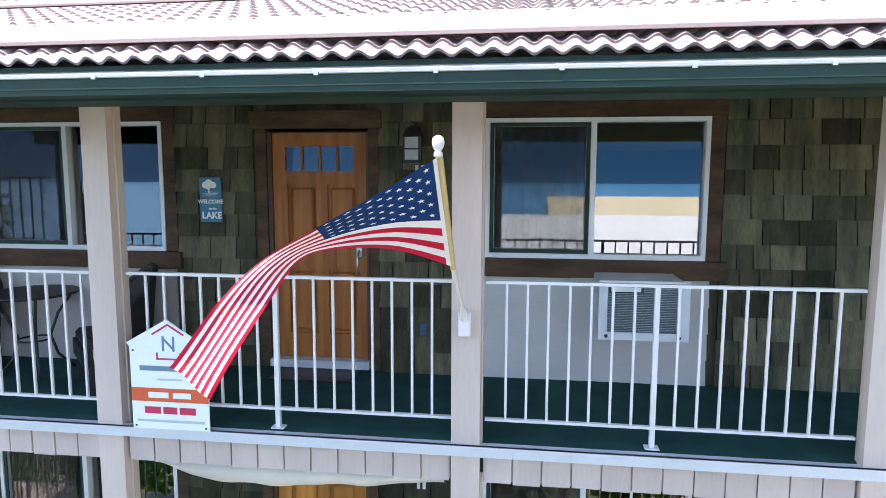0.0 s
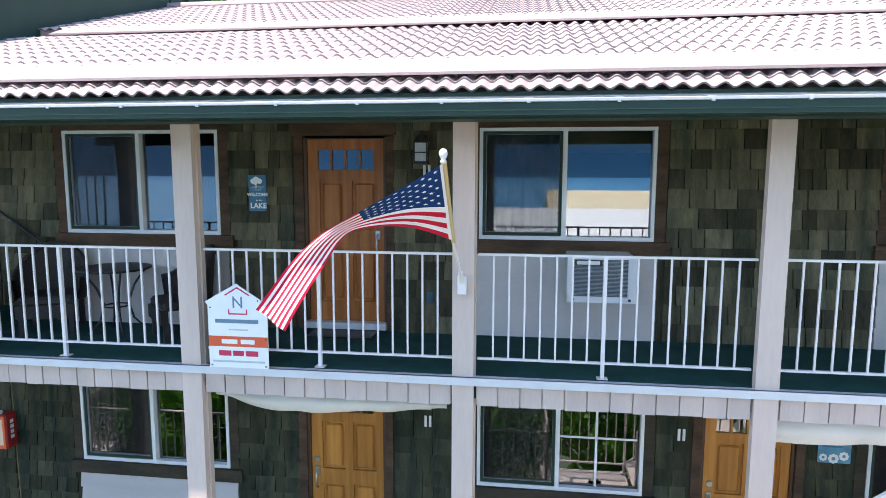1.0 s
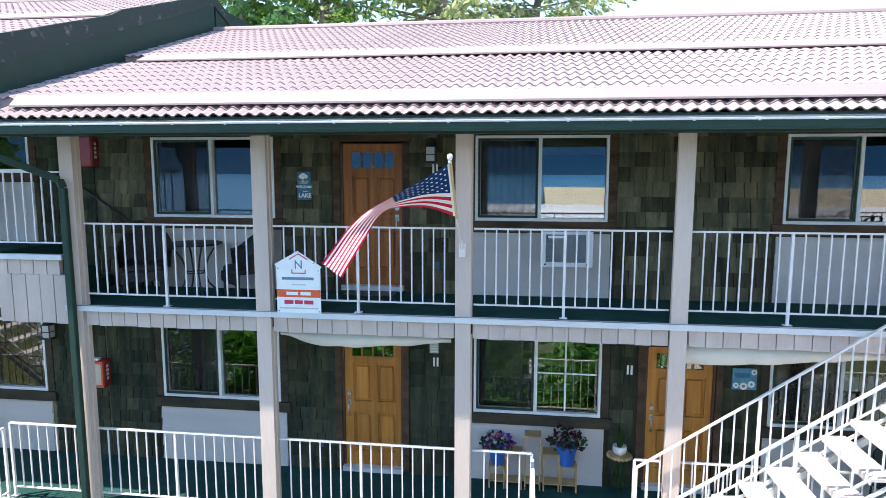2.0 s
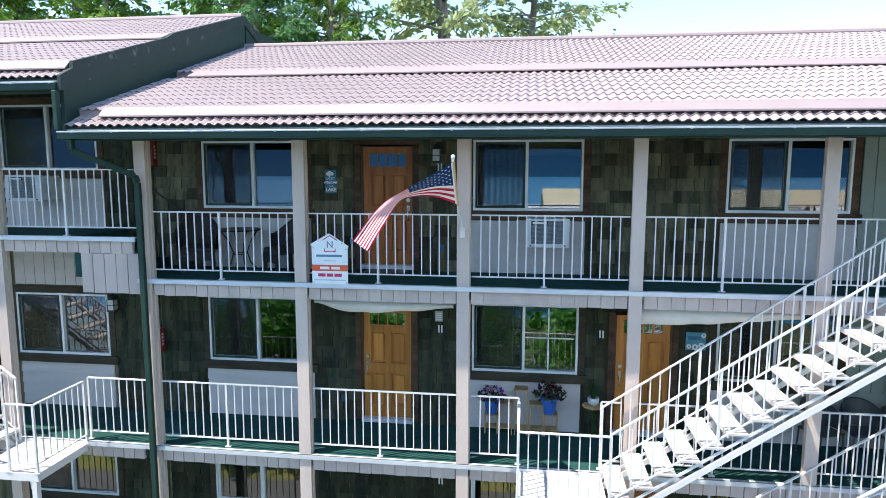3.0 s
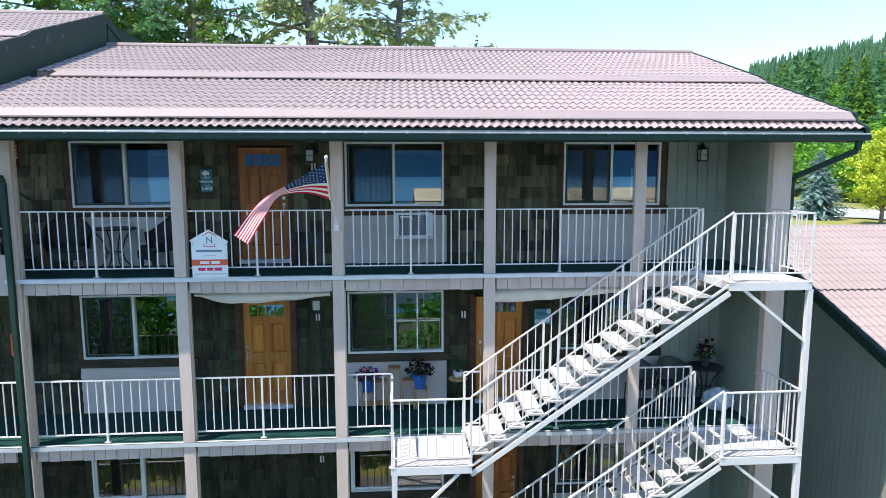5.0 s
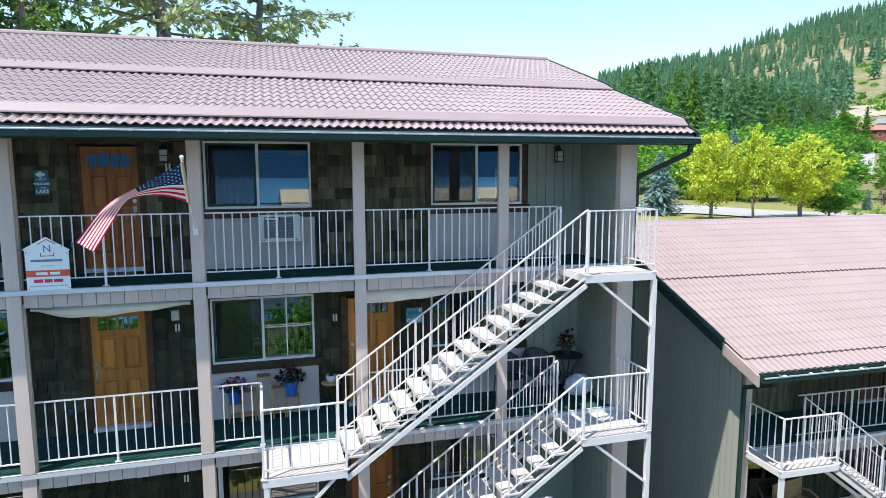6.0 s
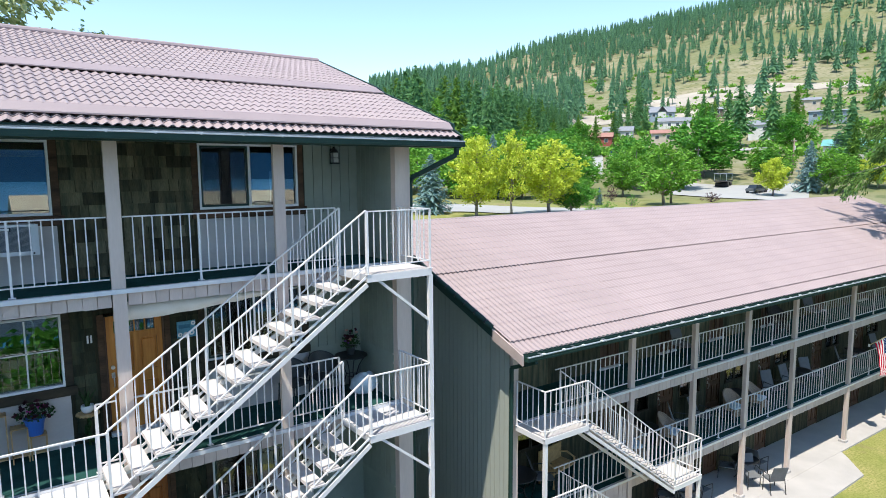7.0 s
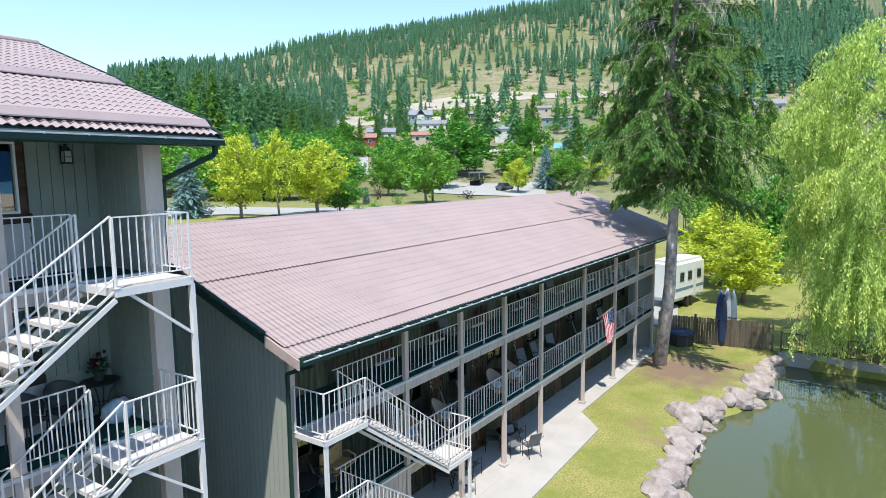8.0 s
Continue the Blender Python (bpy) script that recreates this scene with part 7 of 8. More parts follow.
# belt of tall firs at the foot of the hill
r_ = np.random.RandomState(57)
for k in range(120):
    head = 27.5 + 21.5 * (k + r_.uniform(0, 1)) / 120 if k < 100 else r_.uniform(46, 74)
    rad = r_.uniform(150, 290) if k < 100 else r_.uniform(235, 330)
    x, y = 0.6 + rad * math.sin(math.radians(head)), -6.7 + rad * math.cos(math.radians(head))
    crest = 13.0 + rad * math.tan(math.radians(np.interp(head, (24, 29, 32, 34, 37, 42, 46, 50, 75), (6.8, 7.6, 10.2, 8.6, 8.8, 7.4, 5.6, 4.8, 4.8)))) 
    base = gz(x, y)
    hh = max(9.0, (crest - base) * r_.uniform(0.55, 1.0)) if k < 100 else r_.uniform(8, 15)
    hh = min(hh, 30.0)
    kind, mat = (("belt", M_FIR), ("belt_b", M_FIR), ("belt_c", M_GREENFIR))[(0, 1, 0, 1, 2, 0)[k % 6]]
    tree(kind, (x, y, base - 0.2), mat, "tall dark fir in the wood at the foot of the hill", conifer_meshes, dict(PINE, seed=60 + k, crown0=1.2, crown_r=3.6, limbs=56, power=0.75, ragged=0.4, twigs=6, per_twig=7, tiers=13), hh, hh * r_.uniform(0.19, 0.27), turn=47 * k, group="firs below the hill")

# leafy trees between the houses on the lower slope
r_ = np.random.RandomState(77)
for k in range(150):
    head = r_.uniform(27, 90)
    rad = r_.uniform(140, 300) if head < 46 or head > 70 else r_.choice([r_.uniform(136, 200), r_.uniform(215, 312)])
    x, y = 0.6 + rad * math.sin(math.radians(head)), -6.7 + rad * math.cos(math.radians(head))
    kind, mat, label = (("slope", M_MAPLE, "green leafy tree on the lower slope"), ("slope_deep", M_DEEP, "dark green leafy tree on the lower slope"), ("slope_b", M_MAPLE, "green leafy tree on the lower slope"), ("belt_c", M_GREENFIR, "fresh green fir on the lower slope"))[r_.randint(0, 4)]
    if 45 < head < 71 and r_.uniform() < 0.55:
        continue
    hh = r_.uniform(4.5, 9.5) * (1.5 if kind == "belt_c" else 1.0)
    fir = kind == "belt_c"
    tree(kind, (x, y, gz(x, y) - 0.2), mat, label, conifer_meshes if fir else broadleaf_meshes, dict(PINE, seed=64, crown0=1.2, crown_r=3.6, limbs=56, power=0.75, ragged=0.4, twigs=6, per_twig=7, tiers=13) if fir else DISTANT, hh, hh * (r_.uniform(0.16, 0.22) if fir else r_.uniform(0.38, 0.55)), turn=41 * k, group="trees on the lower slope")

# garden trees and hedges behind the street
r_ = np.random.RandomState(83)
for k in range(64):
    low = k >= 40
    head, rad = (r_.uniform(47, 76), r_.uniform(136, 152)) if low else (r_.uniform(27.5, 47), r_.uniform(98, 150))
    x, y, z = polar(head, rad)
    kind, mat, label = (("slope", M_MAPLE, "green leafy garden tree behind the street"), ("slope_deep", M_DEEP, "dark green leafy garden tree behind the street"), ("slope_b", M_MAPLE, "green leafy garden tree behind the street"))[r_.randint(0, 3)]
    hh = r_.uniform(3.0, 5.5) if low else r_.uniform(6.0, 11.0)
    tree(kind, (x, y, z - 0.2), mat, label, broadleaf_meshes, DISTANT, hh, hh * r_.uniform(0.42, 0.6), turn=53 * k, group="trees behind the street")

# tall trees behind the long building
BIG = dict(h=22.0, crown0=3.0, crown_r=6.0, limbs=95, twigs=15, per_twig=12, leaf=0.42, aspect=0.36, power=0.55, droop=0.22, trunk_r=0.40, hang=0.5, ragged=0.45)
for k, (x, y, hh, w, kind, mat, label) in enumerate((
        (-26.0, 27.0, 27.0, 7.0, "fir", M_FIR, "tall dark green fir behind the roof"), (-20.2, 24.0, 22.0, 6.0, "green_fir", M_GREENFIR, "bright green leafy conifer behind the roof"),
        (-16.2, 29.0, 28.0, 7.0, "fir", M_FIR, "tall green fir behind the roof"), (-12.6, 25.5, 26.0, 6.2, "green_fir", M_GREENFIR, "bright green leafy conifer behind the roof"),
        (-9.8, 30.0, 28.0, 6.2, "fir", M_FIR, "tall dark green fir behind the roof"),
        (-3.2, 27.5, 29.0, 8.0, "larch", M_LARCH, "tall pale green conifer with drooping limbs"), (1.4, 30.0, 22.5, 6.0, "larch_b", M_LARCH, "pale green conifer with bare grey twigs"),
        (-23.2, 22.5, 19.5, 5.2, "green_fir", M_GREENFIR, "bright green leafy conifer behind the roof"), (-17.6, 22.0, 19.0, 4.6, "green_fir", M_GREENFIR, "bright green leafy conifer behind the roof"),
        (-11.0, 23.0, 18.5, 4.6, "fir", M_FIR, "green fir behind the roof"), (-8.0, 24.5, 19.5, 4.2, "green_fir", M_GREENFIR, "bright green leafy conifer behind the roof"),
        (-33.0, 25.0, 27.0, 7.0, "fir", M_FIR, "tall dark green fir behind the roof"), (-40.0, 27.0, 27.0, 7.0, "green_fir", M_GREENFIR, "bright green leafy conifer behind the roof"))):
    x, y = placed(x, y)
    tree(kind, (x, y, gz(x, y) - 0.1), mat, label, conifer_meshes, dict(BIG, seed=160 + k), hh, w, turn=80 * k, group="tall trees")
for k, (x, y, top) in enumerate(((9.7, 60.0, 27.3), (21.8, 60.0, 25.7))):
    x, y = placed(x, y)
    z = gz(x, y) - 0.1
    tree("spire", (x, y, z), M_FIR, "slender conifer rising behind the ridge", conifer_meshes, dict(CONE, seed=200, h=19.0, crown0=2.0, crown_r=2.6, limbs=70, leaf=0.34, power=1.0, twigs=6, per_twig=5, ragged=0.6, tiers=0), top - z, 2.6, group="tall trees", turn=60 * k)

# the great spruce on the lawn
g = tree("spruce", (35.3, 2.62, GROUND - 0.15), M_SPRUCE, "great dark spruce with bare lower trunk on the lawn", conifer_meshes,
     dict(seed=11, h=25.0, crown0=9.0, crown_r=5.4, limbs=124, twigs=22, per_twig=105, leaf=0.19, aspect=0.25, power=0.5, droop=0.45, lift=0.05, trunk_r=0.36, hang=1.0, ragged=0.34, spray=0.34), 28.0, 5.6, group="tall trees")
# tan cones among its twigs
r_ = np.random.RandomState(8)
M_CONES = material("spruce_cone", (0.42, 0.24, 0.13), rough=0.8, vary=0.2, scale=20)
crown = TREES["spruce"][2]
pts = [crown.vertices[i].co.copy() for i in r_.randint(0, len(crown.vertices), 260)]
cb = bmesh.new()
for p in pts:
    if math.hypot(p.x, p.y) > 1.8 and p.z > 8:
        lathe(cb, [(0.012, -0.16), (0.04, -0.1), (0.045, -0.02), (0.015, 0.03)], 6, p)
part("cones", cb, M_CONES, g, "tan hanging spruce cones", kind="stuff")
# bare grey twigs high in the crown
tb = bmesh.new()
for i in range(60):
    q, z = r_.uniform(1.9, 4.6), r_.uniform(14.5, 20.5)
    a = Vector((math.cos(q) * 0.5, math.sin(q) * 0.5, z))
    b = a + Vector((math.cos(q), math.sin(q), -0.15)) * r_.uniform(1.6, 3.0)
    rod(tb, [a, (a + b) / 2 + Vector((0, 0, 0.15)), b], 0.025, 4, 0.006)
    for j in range(8):
        c = a.lerp(b, r_.uniform(0.3, 1.0))
        rod(tb, [c, c + Vector((r_.uniform(-0.3, 0.3), r_.uniform(-0.3, 0.3), r_.uniform(-0.9, -0.2)))], 0.012, 3, 0.004)
M_TWIG = material("dead_twig", (0.36, 0.33, 0.31), rough=0.95, vary=0.2, scale=8)
part("deadwood", tb, M_TWIG, g, "bare grey dead twigs", kind="stuff")
# weeping willow over the pond
r_ = np.random.RandomState(31)
wl = thing("willow_tree", (41.3, -8.6, GROUND - 0.1), "large weeping willow with hanging yellow-green strands", "tree", "tall trees")
tb = bmesh.new()
rod(tb, [(0, 0, 0), (0.2, 0.1, 2.5), (0.1, 0.4, 6), (0.4, 0.2, 10), (0.2, 0.3, 14)], 0.55, 10, 0.1)
part("trunk", tb, M_BARK, wl, smooth=True)
lb = bmesh.new()
cs, ds = [], []
OUTLINE = ((1.0, 4.7), (4.0, 5.3), (9.0, 6.2), (13.0, 6.7), (15.0, 6.1), (17.0, 4.7), (18.6, 2.0))
for i in range(132):
    inner = i >= 104
    t = (i + 0.5) / 104 if not inner else (i - 103.5) / 28
    q = i * 2.399 + r_.uniform(-0.4, 0.4)
    z1 = 2.6 + 15.6 * t ** 0.85 * r_.uniform(0.95, 1.03)
    reach = float(np.interp(z1, *zip(*OUTLINE))) * (r_.uniform(0.4, 0.65) if inner else r_.uniform(0.72, 1.0))
    tip = np.array([reach * math.cos(q), reach * math.sin(q), z1])
    z0 = 3.0 + 8.5 * t
    if i % 2 == 0:
        rod(lb, [(0.1, 0.2, z0), tuple(tip * np.array([0.5, 0.5, 0]) + np.array([0, 0, (z0 + z1) / 2 + 1.0])), tuple(tip)], 0.10, 5, 0.012)
    big = r_.uniform(0.6, 1.3)
    for _ in range(34):
        # a lock of strands that hang together over the shoulder of the bough
        lock = r_.normal(size=3) * np.array([0.55, 0.55, 0.14]) * big
        lock[2] -= 0.75 * np.hypot(lock[0], lock[1]) ** 2 / big
        hang = r_.uniform(0.3, 1.0) * (1.3 + 2.0 * (1 - t)) * big
        sw, lean = r_.uniform(0, 6.28), r_.uniform(0.25, 0.6)
        for _ in range(5):
            st = tip + lock + r_.normal(size=3) * 0.07
            ln = min(max(0.3, st[2] - 0.3), hang * r_.uniform(0.7, 1.1))
            n = max(3, int(ln / 0.10))
            f = np.linspace(0, 1, n)
            out = (np.array([math.cos(q), math.sin(q)]) * lean + lock[:2] * 0.25) * (1 - np.exp(-2.5 * f))[:, None]
            line = np.stack([st[0] + out[:, 0] + 0.1 * np.sin(3 * f + sw), st[1] + out[:, 1] + 0.1 * np.cos(3 * f + sw), st[2] + 0.22 * np.sin(np.minimum(f * 4, 1.57)) - ln * f], 1)
            cs.append(line + r_.normal(size=line.shape) * 0.04), ds.append(np.tile((0.0, 0.0, -1.0), (n, 1)) + r_.normal(size=(n, 3)) * 0.45)
v, q = leaf_sheet(np.concatenate(cs), np.concatenate(ds), 0.19, 0.30, r_)
sheet_object("crown", v, q, M_WILLOW, wl)["kind"] = "stuff"
part("branchwork", lb, M_BARK, wl, smooth=True, kind="stuff")

# woods on the hill: many small conifers in one mesh
r_ = np.random.RandomState(17)


def small_conifer(tiers, points, seed):
    """A far conifer of height one: bough tiers over a thin stem, as quads."""
    r = np.random.RandomState(seed)
    w = 0.009
    stem = np.array([(-w, 0, 0), (w, 0, 0), (w * 0.6, 0, 0.5), (-w * 0.6, 0, 0.5), (0, -w, 0), (0, w, 0), (0, w * 0.6, 0.5), (0, -w * 0.6, 0.5)])
    return np.concatenate([bough_tiers(r, 1.0, r.uniform(0.1, 0.3), r.uniform(0.13, 0.19), tiers, points, r.uniform(0.5, 0.9)), stem])


NEAR, FAR = [small_conifer(9, 7, s) for s in range(8)], [small_conifer(6, 5, 20 + s) for s in range(10)]
blocks = []
count = 0
while count < 8200:
    head, rad = math.radians(r_.uniform(28, 106)), 290 + 800 * r_.uniform(0, 1) ** 0.75
    x, y = 0.6 + rad * math.sin(head), -6.7 + rad * math.cos(head)
    hd = math.degrees(head)
    dense = np.interp(hd, (24, 42, 47, 56, 70, 78, 84, 100), (1.2, 1.2, 0.8, 0.55, 0.55, 0.65, 1.1, 1.1)) * (0.6 + 0.6 * float(bumps(x, y, 0.011, 21)))
    if rad > 880:
        dense += 0.35
    if 290 < rad < 480 and 47 < hd < 78:
        dense *= 0.12
    if r_.uniform() > dense:
        continue
    count += 1
    h = r_.uniform(10, 23) * (0.8 if rad < 330 else 1.0)
    k = (NEAR if rad < 560 else FAR)
    m = k[r_.randint(0, len(k))]
    a = r_.uniform(0, math.tau)
    c_, s_ = math.cos(a), math.sin(a)
    fat = h * r_.uniform(0.95, 1.6)
    z = gz(x, y) - 0.3
    blocks.append(np.stack([x + fat * (m[:, 0] * c_ - m[:, 1] * s_), y + fat * (m[:, 0] * s_ + m[:, 1] * c_), z + h * m[:, 2]], -1))
v = np.concatenate(blocks)
M_WOODS = leaf_material("far_conifers", (0.06, 0.165, 0.10), (0.165, 0.33, 0.155), 0.38)
tagged(sheet_object("hill_woods", v, np.arange(len(v)).reshape(-1, 4), M_WOODS, None), "dense dark conifers over the dry hillside", "woods", "", "stuff")
# rounder scrub and leafy crowns among them
verts, cs, ds = [], [], []
for _ in range(900):
    head, rad = math.radians(r_.uniform(24, 104)), 190 + 420 * r_.uniform(0, 1) ** 1.3
    x, y = 0.6 + rad * math.sin(head), -6.7 + rad * math.cos(head)
    s = r_.uniform(1.0, 4.0)
    n = int(22 * s)
    p = r_.normal(size=(n, 3)) * np.array([s * 0.5, s * 0.5, s * 0.4])
    p[:, 2] = np.abs(p[:, 2]) + 0.3
    cs.append(p + np.array([x, y, float(ground_z(x, y))])), ds.append(r_.normal(size=(n, 3)))
v, q = leaf_sheet(np.concatenate(cs), np.concatenate(ds), 1.3, 0.8, r_)
sheet_object("hill_scrub", v, q, M_MAPLE, None)["kind"] = "stuff"
tagged(bpy.data.objects["hill_scrub"], "green scrub and leafy crowns on the lower slope", "scrub")

# ---- roads, houses and poles beyond the roofs ----
M_ROAD = material("pale_road", (0.34, 0.335, 0.315), rough=0.9, vary=0.08, scale=0.15, fine=2.0, bump=0.1)
M_DIRT = material("bare_dirt", (0.37, 0.325, 0.26), rough=0.95, vary=0.15, scale=0.06, fine=0.8, bump=0.1)


def patch(name, h0, h1, r0, r1, mat, label, lift=0.12, category="road", lean=0.0):
    """A strip of surface laid on the ground between two headings and ranges."""
    a, b = np.meshgrid(np.radians(np.linspace(bearing(h0), bearing(h1), 40)), np.linspace(r0, r1, 18), indexing="ij")
    b = (b + lean * np.linspace(0, 1, 40)[:, None]) * (1 + 0.03 * np.sin(a * 19 + b * 0.03))
    x, y = 0.6 + b * np.sin(a), -6.7 + b * np.cos(a)
    v = np.stack([x, y, ground_z(x, y) + lift], -1).reshape(-1, 3)
    i, j = np.meshgrid(np.arange(39), np.arange(17), indexing="ij")
    q = np.stack([i * 18 + j, (i + 1) * 18 + j, (i + 1) * 18 + j + 1, i * 18 + j + 1], -1).reshape(-1, 4)
    return tagged(sheet_object(name, v, q, mat, None, smooth=True), label, category, "", "structure")


patch("road", 28, 75, 73, 88, M_ROAD, "pale street behind the second building", lean=-14.0)
patch("car_park", 54.5, 65, 110, 131, M_ROAD, "pale gravel car park", 0.14)
patch("road_side", 45.5, 49.5, 132, 215, M_ROAD, "pale side street toward the hill", 0.15)
patch("road_upper", 48, 62, 205, 212, M_ROAD, "pale street among the houses", 0.15)
patch("bank", 45.5, 61, 314, 362, M_DIRT, "bare pale cut bank on the hillside", 0.3, "bank")
patch("bank_upper", 53, 70, 392, 440, M_DIRT, "bare pale bench on the hillside", 0.3, "bank")
patch("drive", 66, 76, 44, 53, M_ROAD, "pale drive beyond the lawn", 0.1)

M_HROOF = material("house_roof_grey", (0.22, 0.23, 0.25), rough=0.8, vary=0.1, scale=1)
M_HWALL = material("house_wall_pale", (0.58, 0.56, 0.52), rough=0.8, vary=0.08, scale=1)
M_HRED = material("barn_red", (0.28, 0.07, 0.055), rough=0.8, vary=0.12, scale=1)
M_HTAN = material("house_wall_tan", (0.46, 0.39, 0.30), rough=0.8, vary=0.08, scale=1)
M_HBROWN = material("house_wall_brown", (0.13, 0.10, 0.08), rough=0.8, vary=0.08, scale=1)
M_HREDROOF = material("rust_roof", (0.33, 0.17, 0.13), rough=0.7, vary=0.08, scale=1)
M_HBLUE = material("house_wall_blue", (0.23, 0.29, 0.34), rough=0.8, vary=0.08, scale=1)
M_TEAL = material("teal_roof", (0.14, 0.36, 0.33), rough=0.6, vary=0.08, scale=1)
M_PANE = material("far_window", (0.03, 0.04, 0.05), rough=0.15, vary=0.1, bump=0)


def house(at, w, d, h, roof_h, wall, roof_mat, turn, label, cross=False):
    g = thing("house", at, label, "house", "houses on the hill", turn=turn)
    part("wall", boxes((-w / 2, w / 2, -d / 2, d / 2, -3, h)), wall, g)
    bm = bmesh.new()
    pr = ((-d / 2 - 0.5, h - 0.15), (0, h + roof_h), (d / 2 + 0.5, h - 0.15), (0, h + roof_h - 0.35))
    a, b = [bm.verts.new((-w / 2 - 0.5, y, z)) for y, z in pr], [bm.verts.new((w / 2 + 0.5, y, z)) for y, z in pr]
    bm.faces.new(a), bm.faces.new(b[::-1])
    for i in range(4):
        bm.faces.new((a[i], b[i], b[(i + 1) % 4], a[(i + 1) % 4]))
    part("roof", bm, roof_mat, g)
    bm = bmesh.new()
    for x in (-w / 2, w / 2 - 0.15):
        v = [bm.verts.new(p) for p in ((x, -d / 2, h), (x, d / 2, h), (x, 0, h + roof_h - 0.3), (x + 0.15, -d / 2, h), (x + 0.15, d / 2, h), (x + 0.15, 0, h + roof_h - 0.3))]
        bm.faces.new(v[:3]), bm.faces.new(v[5:2:-1])
    part("gable", bm, wall, g)
    if cross:
        bm = bmesh.new()
        v = [bm.verts.new(p) for p in ((-w * 0.2, -d / 2 - 1.2, h - 0.1), (w * 0.2, -d / 2 - 1.2, h - 0.1), (0, -d / 2 - 1.2, h + roof_h), (-w * 0.2, 0, h), (w * 0.2, 0, h), (0, 0, h + roof_h))]
        bm.faces.new((v[0], v[2], v[5], v[3])), bm.faces.new((v[1], v[4], v[5], v[2]))
        part("front_roof", bm, roof_mat, g)
        part("front_gable", boxes((-w * 0.16, w * 0.16, -d / 2 - 0.8, -d / 2, -3, h)), M_HWALL, g)
    n = max(2, int(w / 3.2))
    for i in range(n):
        x = -w / 2 + w * (i + 0.5) / n
        wn_ = part("window", boxes((x - 0.7, x + 0.7, -d / 2 - 0.06, -d / 2 + 0.02, h - 2.1, h - 0.8)), M_HWALL, g)
        part("pane", boxes((x - 0.6, x + 0.6, -d / 2 - 0.08, -d / 2 - 0.06, h - 2.0, h - 0.9)), M_PANE, wn_)
    return g


for head, rad, w, d, h, rh, wall, rf_, turn, label, cross in (
        (54.1, 319, 11, 7, 3.8, 2.8, M_HBLUE, M_HROOF, -50, "blue-grey gabled house on the hillside", True),
        (58.0, 317, 9, 6.5, 3.4, 1.3, M_HBROWN, M_HROOF, -62, "dark brown house with a low roof on the hillside", False),
        (55.1, 292, 13, 9, 2.4, 1.8, M_HWALL, M_HROOF, -58, "low grey-roofed house on the hillside", False),
        (61.8, 242, 10, 7, 4.6, 1.6, M_HWALL, M_HROOF, -64, "white house among trees", False),
        (65.9, 275, 12, 7, 4.2, 0.6, M_HBLUE, M_HROOF, -66, "modern flat-roofed blue-grey house on the slope", False),
        (64.6, 319, 9, 7, 3.8, 1.3, M_HTAN, M_HROOF, -66, "tan house on the slope", False),
        (49.3, 243, 8, 6, 3.0, 1.6, M_HRED, M_HREDROOF, -52, "small red barn below the hill", False),
        (50.7, 258, 11, 8, 3.2, 1.8, M_HWALL, M_HROOF, -55, "low pale house below the hill", False),
        (54.2, 239, 7.5, 6, 3.8, 1.3, M_HTAN, M_HREDROOF, -50, "tan house with a red-brown roof", False),
        (68.4, 173, 16, 9, 3.6, 1.5, M_HWALL, M_TEAL, -70, "long building with a teal metal roof", False),
        (82.2, 283, 11, 8, 4.2, 2.0, M_HTAN, M_HROOF, -78, "tan house with a grey roof on the slope", False),
        (33.9, 124, 6, 5, 2.2, 1.2, M_HWALL, M_TEAL, -30, "low building with a teal metal roof", False)):
    house(polar(head, rad), w, d, h, rh, wall, rf_, turn, label, cross)

M_WOODPOLE = material("weathered_pole", (0.25, 0.19, 0.14), rough=0.9, vary=0.2, scale=5)
for x, y, h in ((77.2, 46.4, 6.2), (111.7, 65.0, 5.4), (130.1, 56.6, 5.8)):
    x, y = placed(x, y)
    g = thing("utility_pole", (x, y, gz(x, y)), "weathered wooden utility pole with a cross arm", "utility pole", "utility poles")
    part("pole", rod(bmesh.new(), [(0, 0, -0.3), (0, 0, h + 1.2)], 0.17, 10, 0.12), M_WOODPOLE, g, smooth=True)
    part("cross_arm", boxes((-1.1, 1.1, -0.06, 0.06, h + 0.5, h + 0.64)), M_WOODPOLE, g)
    for dx in (-0.95, -0.4, 0.4, 0.95):
        part("insulator", lathe(bmesh.new(), [(0.03, 0), (0.05, 0.06), (0.03, 0.14)], 8, (dx, 0, h + 0.64)), M_VINYL, g)
    part("transformer", lathe(bmesh.new(), [(0.05, -0.5), (0.2, -0.48), (0.2, 0.2), (0.06, 0.26)], 12, (0.3, 0, h - 0.6)), M_AC, g)


